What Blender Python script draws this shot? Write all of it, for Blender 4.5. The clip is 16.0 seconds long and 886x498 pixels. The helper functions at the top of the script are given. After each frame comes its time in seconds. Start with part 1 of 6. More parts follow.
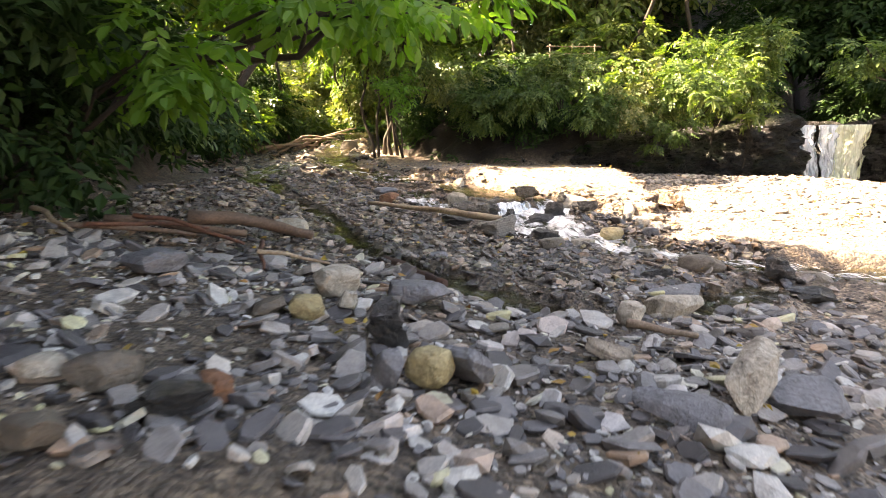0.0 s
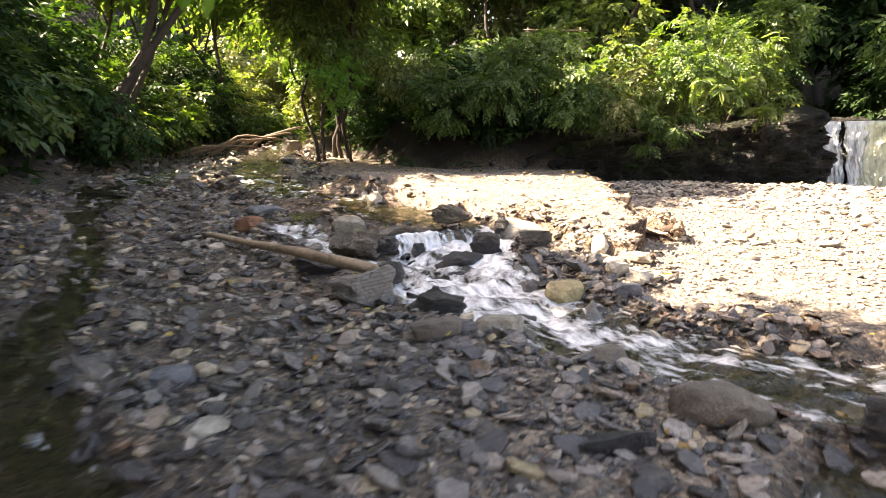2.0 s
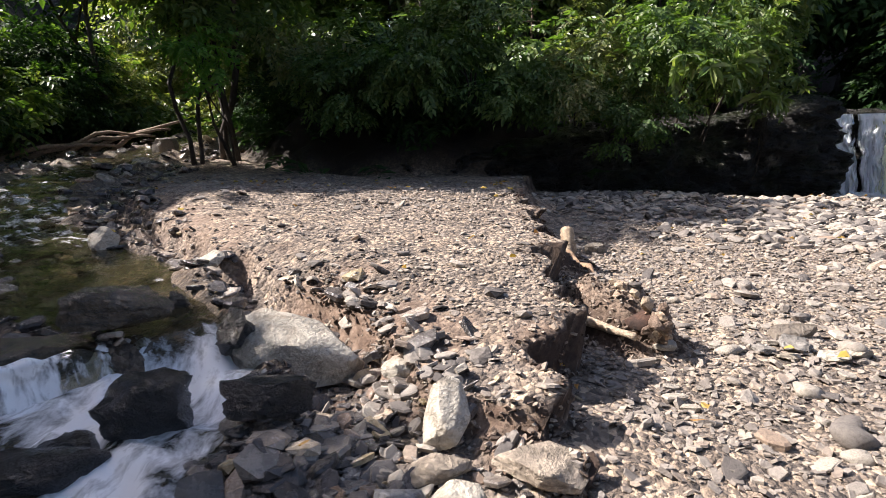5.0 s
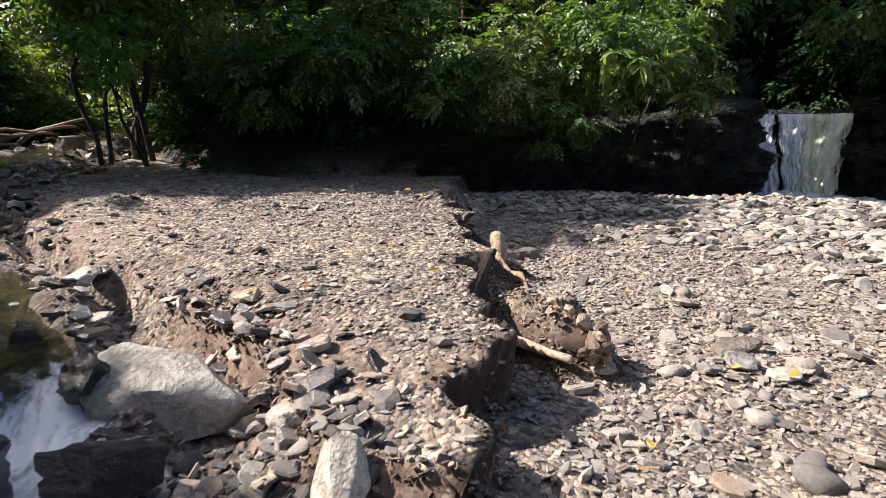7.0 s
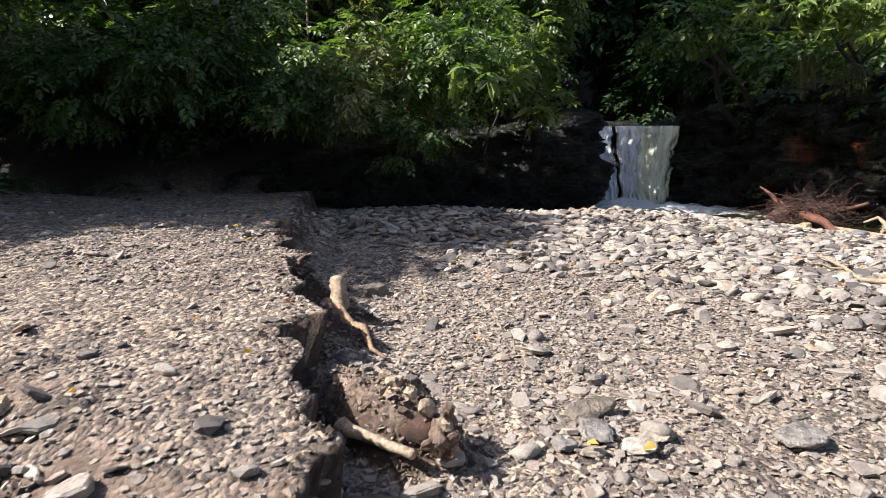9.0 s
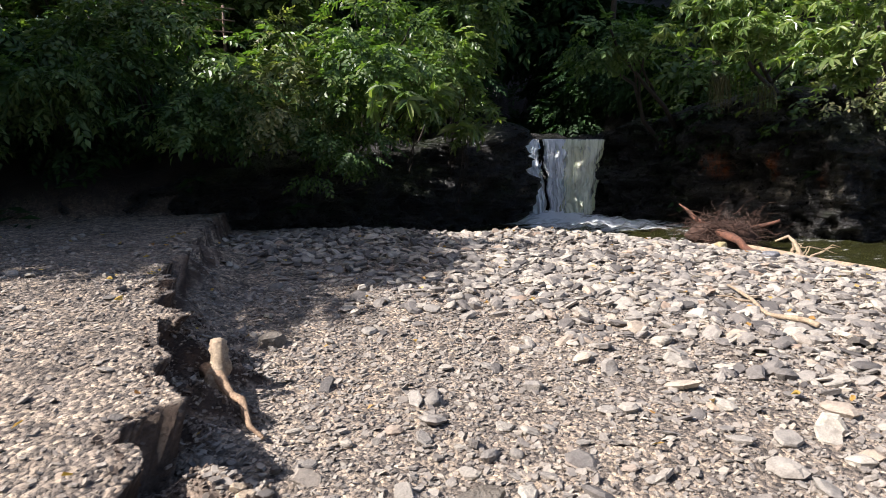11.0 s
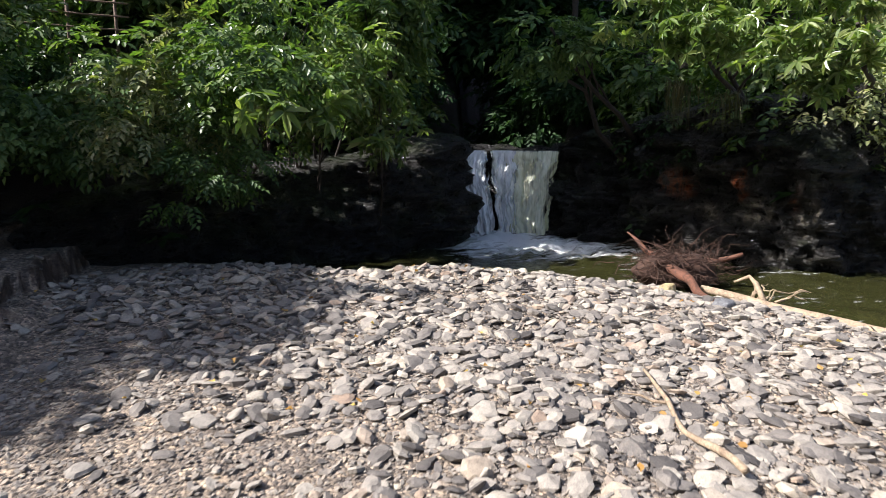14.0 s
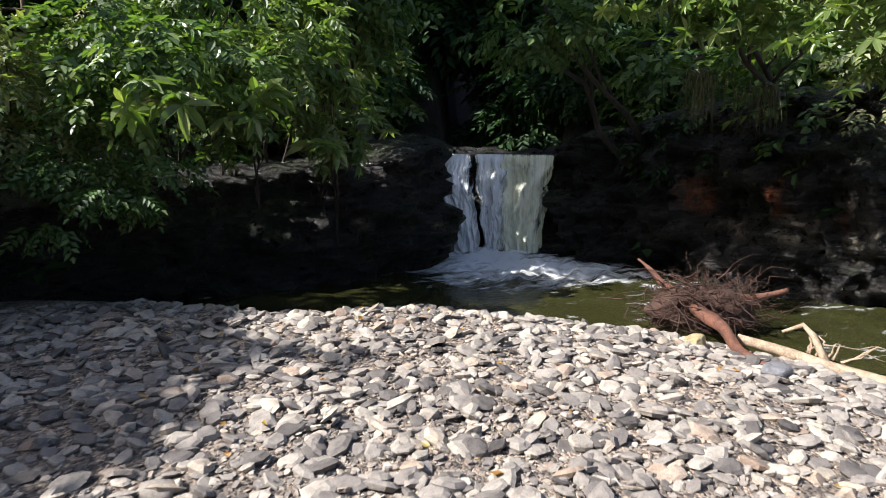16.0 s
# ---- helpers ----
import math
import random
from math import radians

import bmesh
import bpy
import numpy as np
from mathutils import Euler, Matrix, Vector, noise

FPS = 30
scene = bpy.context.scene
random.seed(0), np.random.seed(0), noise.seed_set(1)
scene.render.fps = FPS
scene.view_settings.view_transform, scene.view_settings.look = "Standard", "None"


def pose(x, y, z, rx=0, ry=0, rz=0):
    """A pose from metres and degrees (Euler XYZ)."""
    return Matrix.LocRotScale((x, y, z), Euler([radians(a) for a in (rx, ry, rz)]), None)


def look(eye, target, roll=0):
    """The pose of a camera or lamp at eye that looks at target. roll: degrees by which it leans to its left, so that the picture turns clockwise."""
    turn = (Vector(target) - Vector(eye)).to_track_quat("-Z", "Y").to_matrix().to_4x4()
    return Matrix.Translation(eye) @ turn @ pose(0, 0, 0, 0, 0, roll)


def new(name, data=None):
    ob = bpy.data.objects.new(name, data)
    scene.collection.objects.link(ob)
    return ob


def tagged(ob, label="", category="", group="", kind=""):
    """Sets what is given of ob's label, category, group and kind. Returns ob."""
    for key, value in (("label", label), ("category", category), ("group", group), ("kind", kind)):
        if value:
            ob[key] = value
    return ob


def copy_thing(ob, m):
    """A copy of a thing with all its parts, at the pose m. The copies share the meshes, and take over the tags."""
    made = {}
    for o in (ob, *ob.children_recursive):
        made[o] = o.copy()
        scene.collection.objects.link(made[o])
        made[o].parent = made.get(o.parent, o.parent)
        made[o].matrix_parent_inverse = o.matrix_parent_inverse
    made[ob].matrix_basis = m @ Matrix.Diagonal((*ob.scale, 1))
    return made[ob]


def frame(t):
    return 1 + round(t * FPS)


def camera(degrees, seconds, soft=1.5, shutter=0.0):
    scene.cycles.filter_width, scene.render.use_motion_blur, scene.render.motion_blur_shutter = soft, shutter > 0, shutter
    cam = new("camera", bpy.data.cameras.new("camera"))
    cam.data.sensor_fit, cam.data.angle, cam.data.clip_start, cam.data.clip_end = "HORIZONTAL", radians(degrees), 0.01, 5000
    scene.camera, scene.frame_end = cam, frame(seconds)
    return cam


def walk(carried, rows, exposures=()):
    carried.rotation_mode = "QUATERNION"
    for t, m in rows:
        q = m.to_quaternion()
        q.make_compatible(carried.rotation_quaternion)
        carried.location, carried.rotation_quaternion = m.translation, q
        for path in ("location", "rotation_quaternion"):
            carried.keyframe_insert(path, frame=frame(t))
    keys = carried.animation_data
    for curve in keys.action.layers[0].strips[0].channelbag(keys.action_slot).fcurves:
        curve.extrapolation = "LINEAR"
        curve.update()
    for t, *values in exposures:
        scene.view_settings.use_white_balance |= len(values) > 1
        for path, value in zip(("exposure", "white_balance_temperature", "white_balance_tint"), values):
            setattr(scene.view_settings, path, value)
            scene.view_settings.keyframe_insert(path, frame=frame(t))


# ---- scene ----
cam = camera(69.6, 16.0, 0.8, 0.4)
METRES, EYE, TILT, LEAN, TURN = 14.851, 1.5, 0.0, -2.3, 0.0
ROWS = [
    (0.0, 0.0, 0.0, 0.0, -0.41, -9.88, 2.37),
    (0.5, 0.018, 0.0593, -0.0014, -0.39, -9.86, 2.37),
    (1.0, 0.0379, 0.1214, -0.003, -0.34, -9.83, 2.43),
    (1.5, 0.0633, 0.1819, -0.0047, -0.29, -9.81, 2.48),
    (2.0, 0.0934, 0.2414, -0.0068, -0.25, -9.78, 2.51),
    (2.5, 0.1225, 0.3024, -0.0089, -0.22, -9.76, 2.52),
    (3.0, 0.1483, 0.3671, -0.0106, -0.2, -9.77, 2.52),
    (3.5, 0.1693, 0.4312, -0.0117, -0.17, -9.77, 2.52),
    (4.0, 0.1836, 0.4798, -0.0132, -0.45, -9.79, 2.53),
    (6.5, 0.2044, 0.5499, -0.018, -6.54, -10.09, 2.43),
    (7.0, 0.2082, 0.5603, -0.0174, -7.94, -10.16, 2.38),
    (7.5, 0.2125, 0.5697, -0.0139, -9.42, -10.19, 2.35),
    (8.0, 0.2172, 0.5778, -0.0106, -12.84, -10.32, 2.29),
    (8.5, 0.2221, 0.5852, -0.0076, -17.21, -10.46, 2.18),
    (9.0, 0.2266, 0.5921, -0.0027, -20.5, -10.56, 2.1),
    (11.5, 0.2726, 0.6063, 0.0211, -26.14, -10.61, 1.94),
    (12.0, 0.2944, 0.6038, 0.025, -26.23, -10.6, 1.94),
    (12.5, 0.3187, 0.6088, 0.0282, -26.26, -10.57, 1.93),
    (13.0, 0.3449, 0.6243, 0.029, -26.28, -10.55, 1.91),
    (13.5, 0.3731, 0.6494, 0.0288, -26.28, -10.54, 1.89),
    (14.0, 0.4006, 0.6786, 0.0284, -26.27, -10.53, 1.89),
    (14.5, 0.4267, 0.7095, 0.0282, -26.41, -10.53, 1.89),
    (15.0, 0.4506, 0.7403, 0.0282, -26.43, -10.52, 1.85),
    (15.5, 0.4725, 0.7694, 0.028, -26.44, -10.52, 1.82),
    (16.0, 0.4926, 0.7965, 0.0274, -26.42, -10.48, 1.81),
]
STOPS = [(0.0, 3.65, 9300, 19), (1.5, 3.5, 8900, 19), (2.5, 2.8, 7900, 18), (3.5, 1.9, 6900, 18), (4.2, 1.6, 6500, 18), (6.3, 1.36, 6250, 17), (9.0, 1.27, 6100, 16), (12.0, 1.22, 6000, 15), (16.0, 1.28, 5950, 14)]
walk(cam, [(t, pose(0, 0, EYE, TILT, LEAN, TURN) @ pose(METRES * x, METRES * y, METRES * z, 90 + pitch, roll, yaw)) for t, x, y, z, yaw, pitch, roll in ROWS], STOPS)

# ---- world and sun ----
SUN_AZ, SUN_EL = radians(-80), radians(44)     # azimuth from +y towards +x
world = bpy.data.worlds.new("sky_world")
scene.world = world
world.use_nodes = True
wn = world.node_tree.nodes
sky = wn.new("ShaderNodeTexSky")
sky.sky_type = "NISHITA"
sky.sun_disc = False
sky.sun_elevation, sky.sun_rotation = SUN_EL, SUN_AZ
sky.air_density, sky.dust_density, sky.ozone_density = 1.0, 3.0, 0.5
world.node_tree.links.new(sky.outputs[0], wn["Background"].inputs[0])
wn["Background"].inputs[1].default_value = 0.082
sun = new("sun", bpy.data.lights.new("sun", "SUN"))
sun.data.energy, sun.data.angle, sun.data.color = 5.0, radians(0.6), (1.0, 0.93, 0.82)
toward = Vector((math.sin(SUN_AZ) * math.cos(SUN_EL), math.cos(SUN_AZ) * math.cos(SUN_EL), math.sin(SUN_EL)))
sun.matrix_world = look(toward * 60, (0, 0, 0))


# ---- small tools ----
def smooth(e0, e1, v):
    s = np.clip((np.asarray(v, float) - e0) / (e1 - e0), 0, 1)
    return s * s * (3 - 2 * s)


def hash3(i, j, k, seed):
    h = (i.astype(np.int64) * 374761393 + j.astype(np.int64) * 668265263 + k.astype(np.int64) * 2147483647 + seed * 1274126177) & 0xFFFFFFFF
    h = ((h ^ (h >> 13)) * 1274126177) & 0xFFFFFFFF
    h = ((h ^ (h >> 16)) * 2246822519) & 0xFFFFFFFF
    return ((h ^ (h >> 15)) & 0xFFFFFF) / float(0xFFFFFF)


def vnoise(x, y, z=0.0, seed=1):
    """Value noise, about -1 to 1."""
    x, y, z = np.broadcast_arrays(np.asarray(x, float), np.asarray(y, float), np.asarray(z, float))
    i, j, k = np.floor(x), np.floor(y), np.floor(z)
    u, v, w = x - i, y - j, z - k
    u, v, w = u * u * (3 - 2 * u), v * v * (3 - 2 * v), w * w * (3 - 2 * w)
    out = 0
    for a in (0, 1):
        for b in (0, 1):
            for c in (0, 1):
                out = out + (u if a else 1 - u) * (v if b else 1 - v) * (w if c else 1 - w) * hash3(i + a, j + b, k + c, seed)
    return out * 2 - 1


def fbm(x, y, z=0.0, seed=1, octaves=4):
    out, amp = 0, 1.0
    for o in range(octaves):
        f = 2.03 ** o
        out = out + amp * vnoise(np.asarray(x) * f, np.asarray(y) * f, np.asarray(z) * f, seed + o)
        amp *= 0.5
    return out


def mesh_of(name, verts, faces, mats, soft=True, attrs=None):
    """A mesh from arrays; faces is an (n, 3) or (n, 4) array, or a list of such arrays."""
    me = bpy.data.meshes.new(name)
    verts = np.asarray(verts, np.float32).reshape(-1, 3)
    groups = faces if isinstance(faces, list) else [faces]
    groups = [np.asarray(g, np.int32) for g in groups if len(g)]
    loops = np.concatenate([g.ravel() for g in groups])
    sizes = np.concatenate([np.full(len(g), g.shape[1], np.int32) for g in groups])
    me.vertices.add(len(verts))
    me.vertices.foreach_set("co", verts.ravel())
    me.loops.add(len(loops))
    me.loops.foreach_set("vertex_index", loops)
    me.polygons.add(len(sizes))
    me.polygons.foreach_set("loop_start", np.concatenate([[0], np.cumsum(sizes)[:-1]]).astype(np.int32))
    me.polygons.foreach_set("use_smooth", np.full(len(sizes), soft))
    me.update(calc_edges=True)
    for m in (mats if isinstance(mats, (list, tuple)) else [mats]):
        me.materials.append(m)
    for key, values in (attrs or {}).items():
        a = me.attributes.new(key, "FLOAT", "POINT")
        a.data.foreach_set("value", np.asarray(values, np.float32))
    return me


def thing(name, label="", category="", me=None, kind="", group=""):
    return tagged(new(name, me), label, category, group, kind)


def part(name, me, parent, label=""):
    ob = new(name, me)
    ob.parent = parent
    return tagged(ob, label)


def grid_faces(nu, nv):
    i = (np.arange(nu - 1)[:, None] * nv + np.arange(nv - 1)[None, :]).ravel()
    return np.stack([i, i + nv, i + nv + 1, i + 1], 1)


def tube(points, radii, sides=8, rough=0.0, seed=0):
    """Verts and faces of a tube along points, closed at both ends by a small cone; rough makes it knotty."""
    p = np.asarray(points, float)
    r = np.broadcast_to(np.asarray(radii, float), (len(p),))
    d = np.gradient(p, axis=0)
    d /= np.linalg.norm(d, axis=1, keepdims=True) + 1e-9
    ref = np.array([0.31, 0.17, 0.93]) if abs(d[:, 2]).mean() < 0.8 else np.array([1.0, 0.2, 0.1])
    a = np.cross(d, ref)
    a /= np.linalg.norm(a, axis=1, keepdims=True) + 1e-9
    b = np.cross(d, a)
    ang = np.linspace(0, 2 * np.pi, sides, endpoint=False)
    rr = r[:, None] * (1 + rough * vnoise(np.arange(len(p))[:, None] * 0.7, np.arange(sides)[None, :] * 1.3, 0.0, seed + 5))
    v = p[:, None, :] + rr[..., None] * (np.cos(ang)[None, :, None] * a[:, None, :] + np.sin(ang)[None, :, None] * b[:, None, :])
    n = len(p)
    i = np.arange(n - 1)[:, None] * sides
    j = np.arange(sides)[None, :]
    k = (j + 1) % sides
    f = np.stack([i + j, i + k, i + sides + k, i + sides + j], -1).reshape(-1, 4)
    v = np.concatenate([v.reshape(-1, 3), [p[0] - d[0] * r[0] * 0.3], [p[-1] + d[-1] * r[-1] * 0.3]])
    j = np.arange(sides)
    k = (j + 1) % sides
    t = np.concatenate([np.stack([k, j, np.full(sides, n * sides)], 1),
                        np.stack([(n - 1) * sides + j, (n - 1) * sides + k, np.full(sides, n * sides + 1)], 1)])
    return v, f, t


def tubes_mesh(name, list_of, mat, soft=True):
    vs, qs, ts, off = [], [], [], 0
    for v, f, t in list_of:
        vs.append(v), qs.append(f + off), ts.append(t + off)
        off += len(v)
    return mesh_of(name, np.concatenate(vs), [np.concatenate(qs), np.concatenate(ts)], mat, soft)


def bend(a, b, n=8, sag=0.0, wob=0.0, seed=0):
    """Points from a to b, sagging and wobbling."""
    s = np.linspace(0, 1, n)[:, None]
    p = np.asarray(a, float) * (1 - s) + np.asarray(b, float) * s
    L = np.linalg.norm(np.asarray(b, float) - np.asarray(a, float))
    w = np.stack([vnoise(s[:, 0] * 3.1 + 10 * c, seed * 1.7, c, 7 + seed) for c in range(3)], 1)
    p = p + w * wob * L * np.sin(np.pi * s * 0.9 + 0.15)
    p[:, 2] -= sag * L * (4 * s * (1 - s))[:, 0]
    return p


# ---- materials ----
def nodes_of(name):
    m = bpy.data.materials.new(name)
    m.use_nodes = True
    nt = m.node_tree
    return m, nt.nodes, nt.links, nt.nodes["Principled BSDF"]


def noise_tex(nodes, links, vec, scale, detail=5.0, rough=0.6, dist=0.0):
    n = nodes.new("ShaderNodeTexNoise")
    n.inputs["Scale"].default_value, n.inputs["Detail"].default_value = scale, detail
    n.inputs["Roughness"].default_value, n.inputs["Distortion"].default_value = rough, dist
    links.new(vec, n.inputs["Vector"])
    return n


def ramp(nodes, links, fac, stops, interp="LINEAR"):
    r = nodes.new("ShaderNodeValToRGB")
    r.color_ramp.interpolation = interp
    while len(r.color_ramp.elements) < len(stops):
        r.color_ramp.elements.new(0.5)
    for e, (p, c) in zip(r.color_ramp.elements, stops):
        e.position, e.color = p, (*c, 1)
    links.new(fac, r.inputs[0])
    return r


def mix_col(nodes, links, a, b, fac, mode="MIX"):
    m = nodes.new("ShaderNodeMix")
    m.data_type, m.blend_type = "RGBA", mode
    for sock, v in ((0, fac), (6, a), (7, b)):
        if isinstance(v, (int, float)):
            m.inputs[sock].default_value = v
        elif isinstance(v, tuple):
            m.inputs[sock].default_value = (*v, 1)
        else:
            links.new(v, m.inputs[sock])
    return m.outputs[2]


def bump_of(nodes, links, height, strength, distance, bsdf):
    b = nodes.new("ShaderNodeBump")
    b.inputs["Strength"].default_value, b.inputs["Distance"].default_value = strength, distance
    links.new(height, b.inputs["Height"])
    links.new(b.outputs[0], bsdf.inputs["Normal"])
    return b


def world_pos(nodes):
    return nodes.new("ShaderNodeNewGeometry").outputs["Position"]


def stone_material(name, stops, rough, per="island", wet=0.0, grain=14.0, bump=0.012):
    m, N, L, B = nodes_of(name)
    if per == "island":
        rnd = N.new("ShaderNodeNewGeometry").outputs["Random Per Island"]
        vec = world_pos(N)
    else:
        rnd = N.new("ShaderNodeObjectInfo").outputs["Random"]
        vec = N.new("ShaderNodeTexCoord").outputs["Object"]
    base = ramp(N, L, rnd, stops)
    n1 = noise_tex(N, L, vec, grain, 6, 0.65)
    n2 = noise_tex(N, L, vec, grain * 7, 4, 0.7)
    tone = ramp(N, L, n1.outputs[0], [(0.3, (0.62, 0.6, 0.58)), (0.5, (0.95, 0.95, 0.95)), (0.75, (1.25, 1.22, 1.15))])
    c = mix_col(N, L, base.outputs[0], tone.outputs[0], 1.0, "MULTIPLY")
    tone2 = ramp(N, L, n2.outputs[0], [(0.35, (0.8, 0.8, 0.8)), (0.65, (1.12, 1.12, 1.12))])
    c = mix_col(N, L, c, tone2.outputs[0], 1.0, "MULTIPLY")
    L.new(c, B.inputs["Base Color"])
    rr = N.new("ShaderNodeMapRange")
    rr.inputs["To Min"].default_value, rr.inputs["To Max"].default_value = max(0.05, rough - 0.18), rough + 0.12
    L.new(n1.outputs[0], rr.inputs[0])
    L.new(rr.outputs[0], B.inputs["Roughness"])
    B.inputs["Specular IOR Level"].default_value = 0.35 + wet * 0.35
    h = N.new("ShaderNodeMath")
    h.operation = "ADD"
    L.new(n1.outputs[0], h.inputs[0]), L.new(n2.outputs[0], h.inputs[1])
    bump_of(N, L, h.outputs[0], 0.6, bump, B)
    return m


GREYS = [(0.0, (0.085, 0.077, 0.072)), (0.2, (0.17, 0.153, 0.138)), (0.45, (0.265, 0.24, 0.21)), (0.7, (0.335, 0.302, 0.258)),
         (0.88, (0.43, 0.388, 0.322)), (0.95, (0.29, 0.215, 0.16)), (1.0, (0.46, 0.405, 0.32))]
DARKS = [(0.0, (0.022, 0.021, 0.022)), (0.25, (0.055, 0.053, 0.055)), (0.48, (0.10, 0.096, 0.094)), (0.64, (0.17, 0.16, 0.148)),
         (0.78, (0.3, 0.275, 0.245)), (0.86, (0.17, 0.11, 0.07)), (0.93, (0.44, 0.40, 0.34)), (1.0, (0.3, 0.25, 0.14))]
M_DRY = stone_material("dry_slate_stone", GREYS, 0.8)
M_WET = stone_material("damp_slate_stone", [(p, tuple(min(0.6, v * 2.3) for v in c)) for p, c in DARKS], 0.42, wet=0.8)
# soaked stone, with the bank's shade also put into its dark colour
M_SOAKED_SHADE = stone_material("soaked_shaded_slate_stone", [(p, tuple(v * k for v, k in zip(c, (1.15, 1.07, 1.0)))) for p, c in DARKS], 0.3, wet=1.0)
M_BLACKS = stone_material("black_wet_stone", [(p, tuple(v * 0.3 for v in c)) for p, c in DARKS], 0.3, wet=1.0)
M_CLOD = stone_material("soil_clod", [(0.0, (0.05, 0.034, 0.025)), (0.35, (0.12, 0.088, 0.067)), (0.7, (0.22, 0.175, 0.137)), (1.0, (0.36, 0.31, 0.25))], 0.9)
M_CHIP = stone_material("dusty_slate_chip", [(p, tuple(0.5 * v + 0.5 * k for v, k in zip(c, (0.29, 0.252, 0.212)))) for p, c in GREYS], 0.85)
M_DUSTY = stone_material("dust_covered_chip", [(p, tuple(0.35 * v + 0.65 * k for v, k in zip(c, (0.36, 0.308, 0.254)))) for p, c in GREYS], 0.9)
M_COBBLE = stone_material("cobble_stone", GREYS, 0.78, per="object")


def plain_stone(name, col, rough, col2=None, stripes=0.0, scale=5.0, relief=0.024):
    m, N, L, B = nodes_of(name)
    vec = N.new("ShaderNodeTexCoord").outputs["Object"]
    n1 = noise_tex(N, L, vec, scale, 7, 0.65, 0.4)
    n2 = noise_tex(N, L, vec, scale * 9, 4, 0.7)
    dark = tuple(c * 0.5 for c in col)
    r = ramp(N, L, n1.outputs[0], [(0.28, col2 or dark), (0.48, col), (0.8, tuple(min(1, c * 1.25) for c in col))])
    t2 = ramp(N, L, n2.outputs[0], [(0.35, (0.75, 0.75, 0.75)), (0.65, (1.15, 1.15, 1.15))])
    c = mix_col(N, L, r.outputs[0], t2.outputs[0], 1.0, "MULTIPLY")
    crack = N.new("ShaderNodeTexVoronoi")
    crack.feature = "DISTANCE_TO_EDGE"
    crack.inputs["Scale"].default_value = scale * 0.9
    L.new(mix_col(N, L, vec, n1.outputs["Color"], 0.35), crack.inputs["Vector"])
    cl = ramp(N, L, crack.outputs["Distance"], [(0.0, (0.45, 0.43, 0.4)), (0.035, (1, 1, 1))])
    c = mix_col(N, L, c, cl.outputs[0], 0.6, "MULTIPLY")
    hgt = n2.outputs[0]
    if stripes:
        w = N.new("ShaderNodeTexWave")
        w.bands_direction = "Z"
        w.inputs["Scale"].default_value, w.inputs["Distortion"].default_value, w.inputs["Detail"].default_value = stripes, 3.0, 3.0
        L.new(vec, w.inputs["Vector"])
        s = ramp(N, L, w.outputs[1], [(0.0, (0.55, 0.55, 0.55)), (0.3, (1, 1, 1))])
        c = mix_col(N, L, c, s.outputs[0], 0.7, "MULTIPLY")
    L.new(c, B.inputs["Base Color"])
    B.inputs["Roughness"].default_value = rough
    h = N.new("ShaderNodeMath")
    h.operation = "MULTIPLY_ADD"
    h.inputs[1].default_value = 3.0
    L.new(n1.outputs[0], h.inputs[0]), L.new(hgt, h.inputs[2])
    bump_of(N, L, h.outputs[0], 0.8, relief, B)
    return m


M_SLATE = plain_stone("grey_slate", (0.185, 0.187, 0.197), 0.55)
M_PALE = plain_stone("pale_limestone", (0.46, 0.42, 0.345), 0.7, (0.17, 0.135, 0.09))
M_OCHRE = plain_stone("ochre_stone", (0.42, 0.345, 0.18), 0.6, (0.13, 0.1, 0.055))
M_REDDISH = plain_stone("rusty_stone", (0.24, 0.11, 0.055), 0.5, (0.1, 0.06, 0.04))
M_BLACK = plain_stone("wet_black_rock", (0.026, 0.023, 0.02), 0.3, (0.007, 0.007, 0.007), 9.0, 8.0, 0.06)
M_BLACK.node_tree.nodes["Principled BSDF"].inputs["Specular IOR Level"].default_value = 0.6
M_WETBROWN = plain_stone("wet_brown_ledge", (0.075, 0.058, 0.036), 0.22, (0.03, 0.024, 0.016), 6.0, 5.0, 0.03)
M_LAYERED = plain_stone("grey_layered_stone", (0.24, 0.225, 0.2), 0.5, (0.12, 0.105, 0.09), 11.0, 5.0, 0.025)
M_DUN = plain_stone("dun_river_stone", (0.34, 0.3, 0.235), 0.55, (0.1, 0.075, 0.05))
M_EARTH = plain_stone("crumbly_earth", (0.23, 0.165, 0.12), 0.95, (0.1, 0.062, 0.042), 0.0, 14.0)
M_BROWN = plain_stone("brown_river_stone", (0.16, 0.135, 0.105), 0.45, (0.07, 0.06, 0.05))
M_TAN = plain_stone("tan_layered_stone", (0.36, 0.30, 0.23), 0.75, None, 9.0)

for m in (M_BLACK, M_WETBROWN):
    film = m.node_tree.nodes["Principled BSDF"]
    film.inputs["Coat Weight"].default_value, film.inputs["Coat Roughness"].default_value, film.inputs["Coat IOR"].default_value = 1.0, 0.12, 1.45
    m.node_tree.links.new(film.inputs["Normal"].links[0].from_socket, film.inputs["Coat Normal"])

# ground: gravelly silt
M_GROUND, N, L, B = nodes_of("gravel_and_silt")
pos = world_pos(N)
big = noise_tex(N, L, pos, 0.55, 4, 0.6)
med = noise_tex(N, L, pos, 6.0, 6, 0.7)
fine = noise_tex(N, L, pos, 60.0, 4, 0.7)
warp = mix_col(N, L, pos, med.outputs["Color"], 0.06)
chips = []
for sc in (38.0, 15.0):
    vor = N.new("ShaderNodeTexVoronoi")
    vor.inputs["Scale"].default_value = sc
    L.new(warp, vor.inputs["Vector"])
    sep = N.new("ShaderNodeSeparateColor")
    L.new(vor.outputs["Color"], sep.inputs[0])
    chips.append((vor, sep))
vor = chips[0][0]
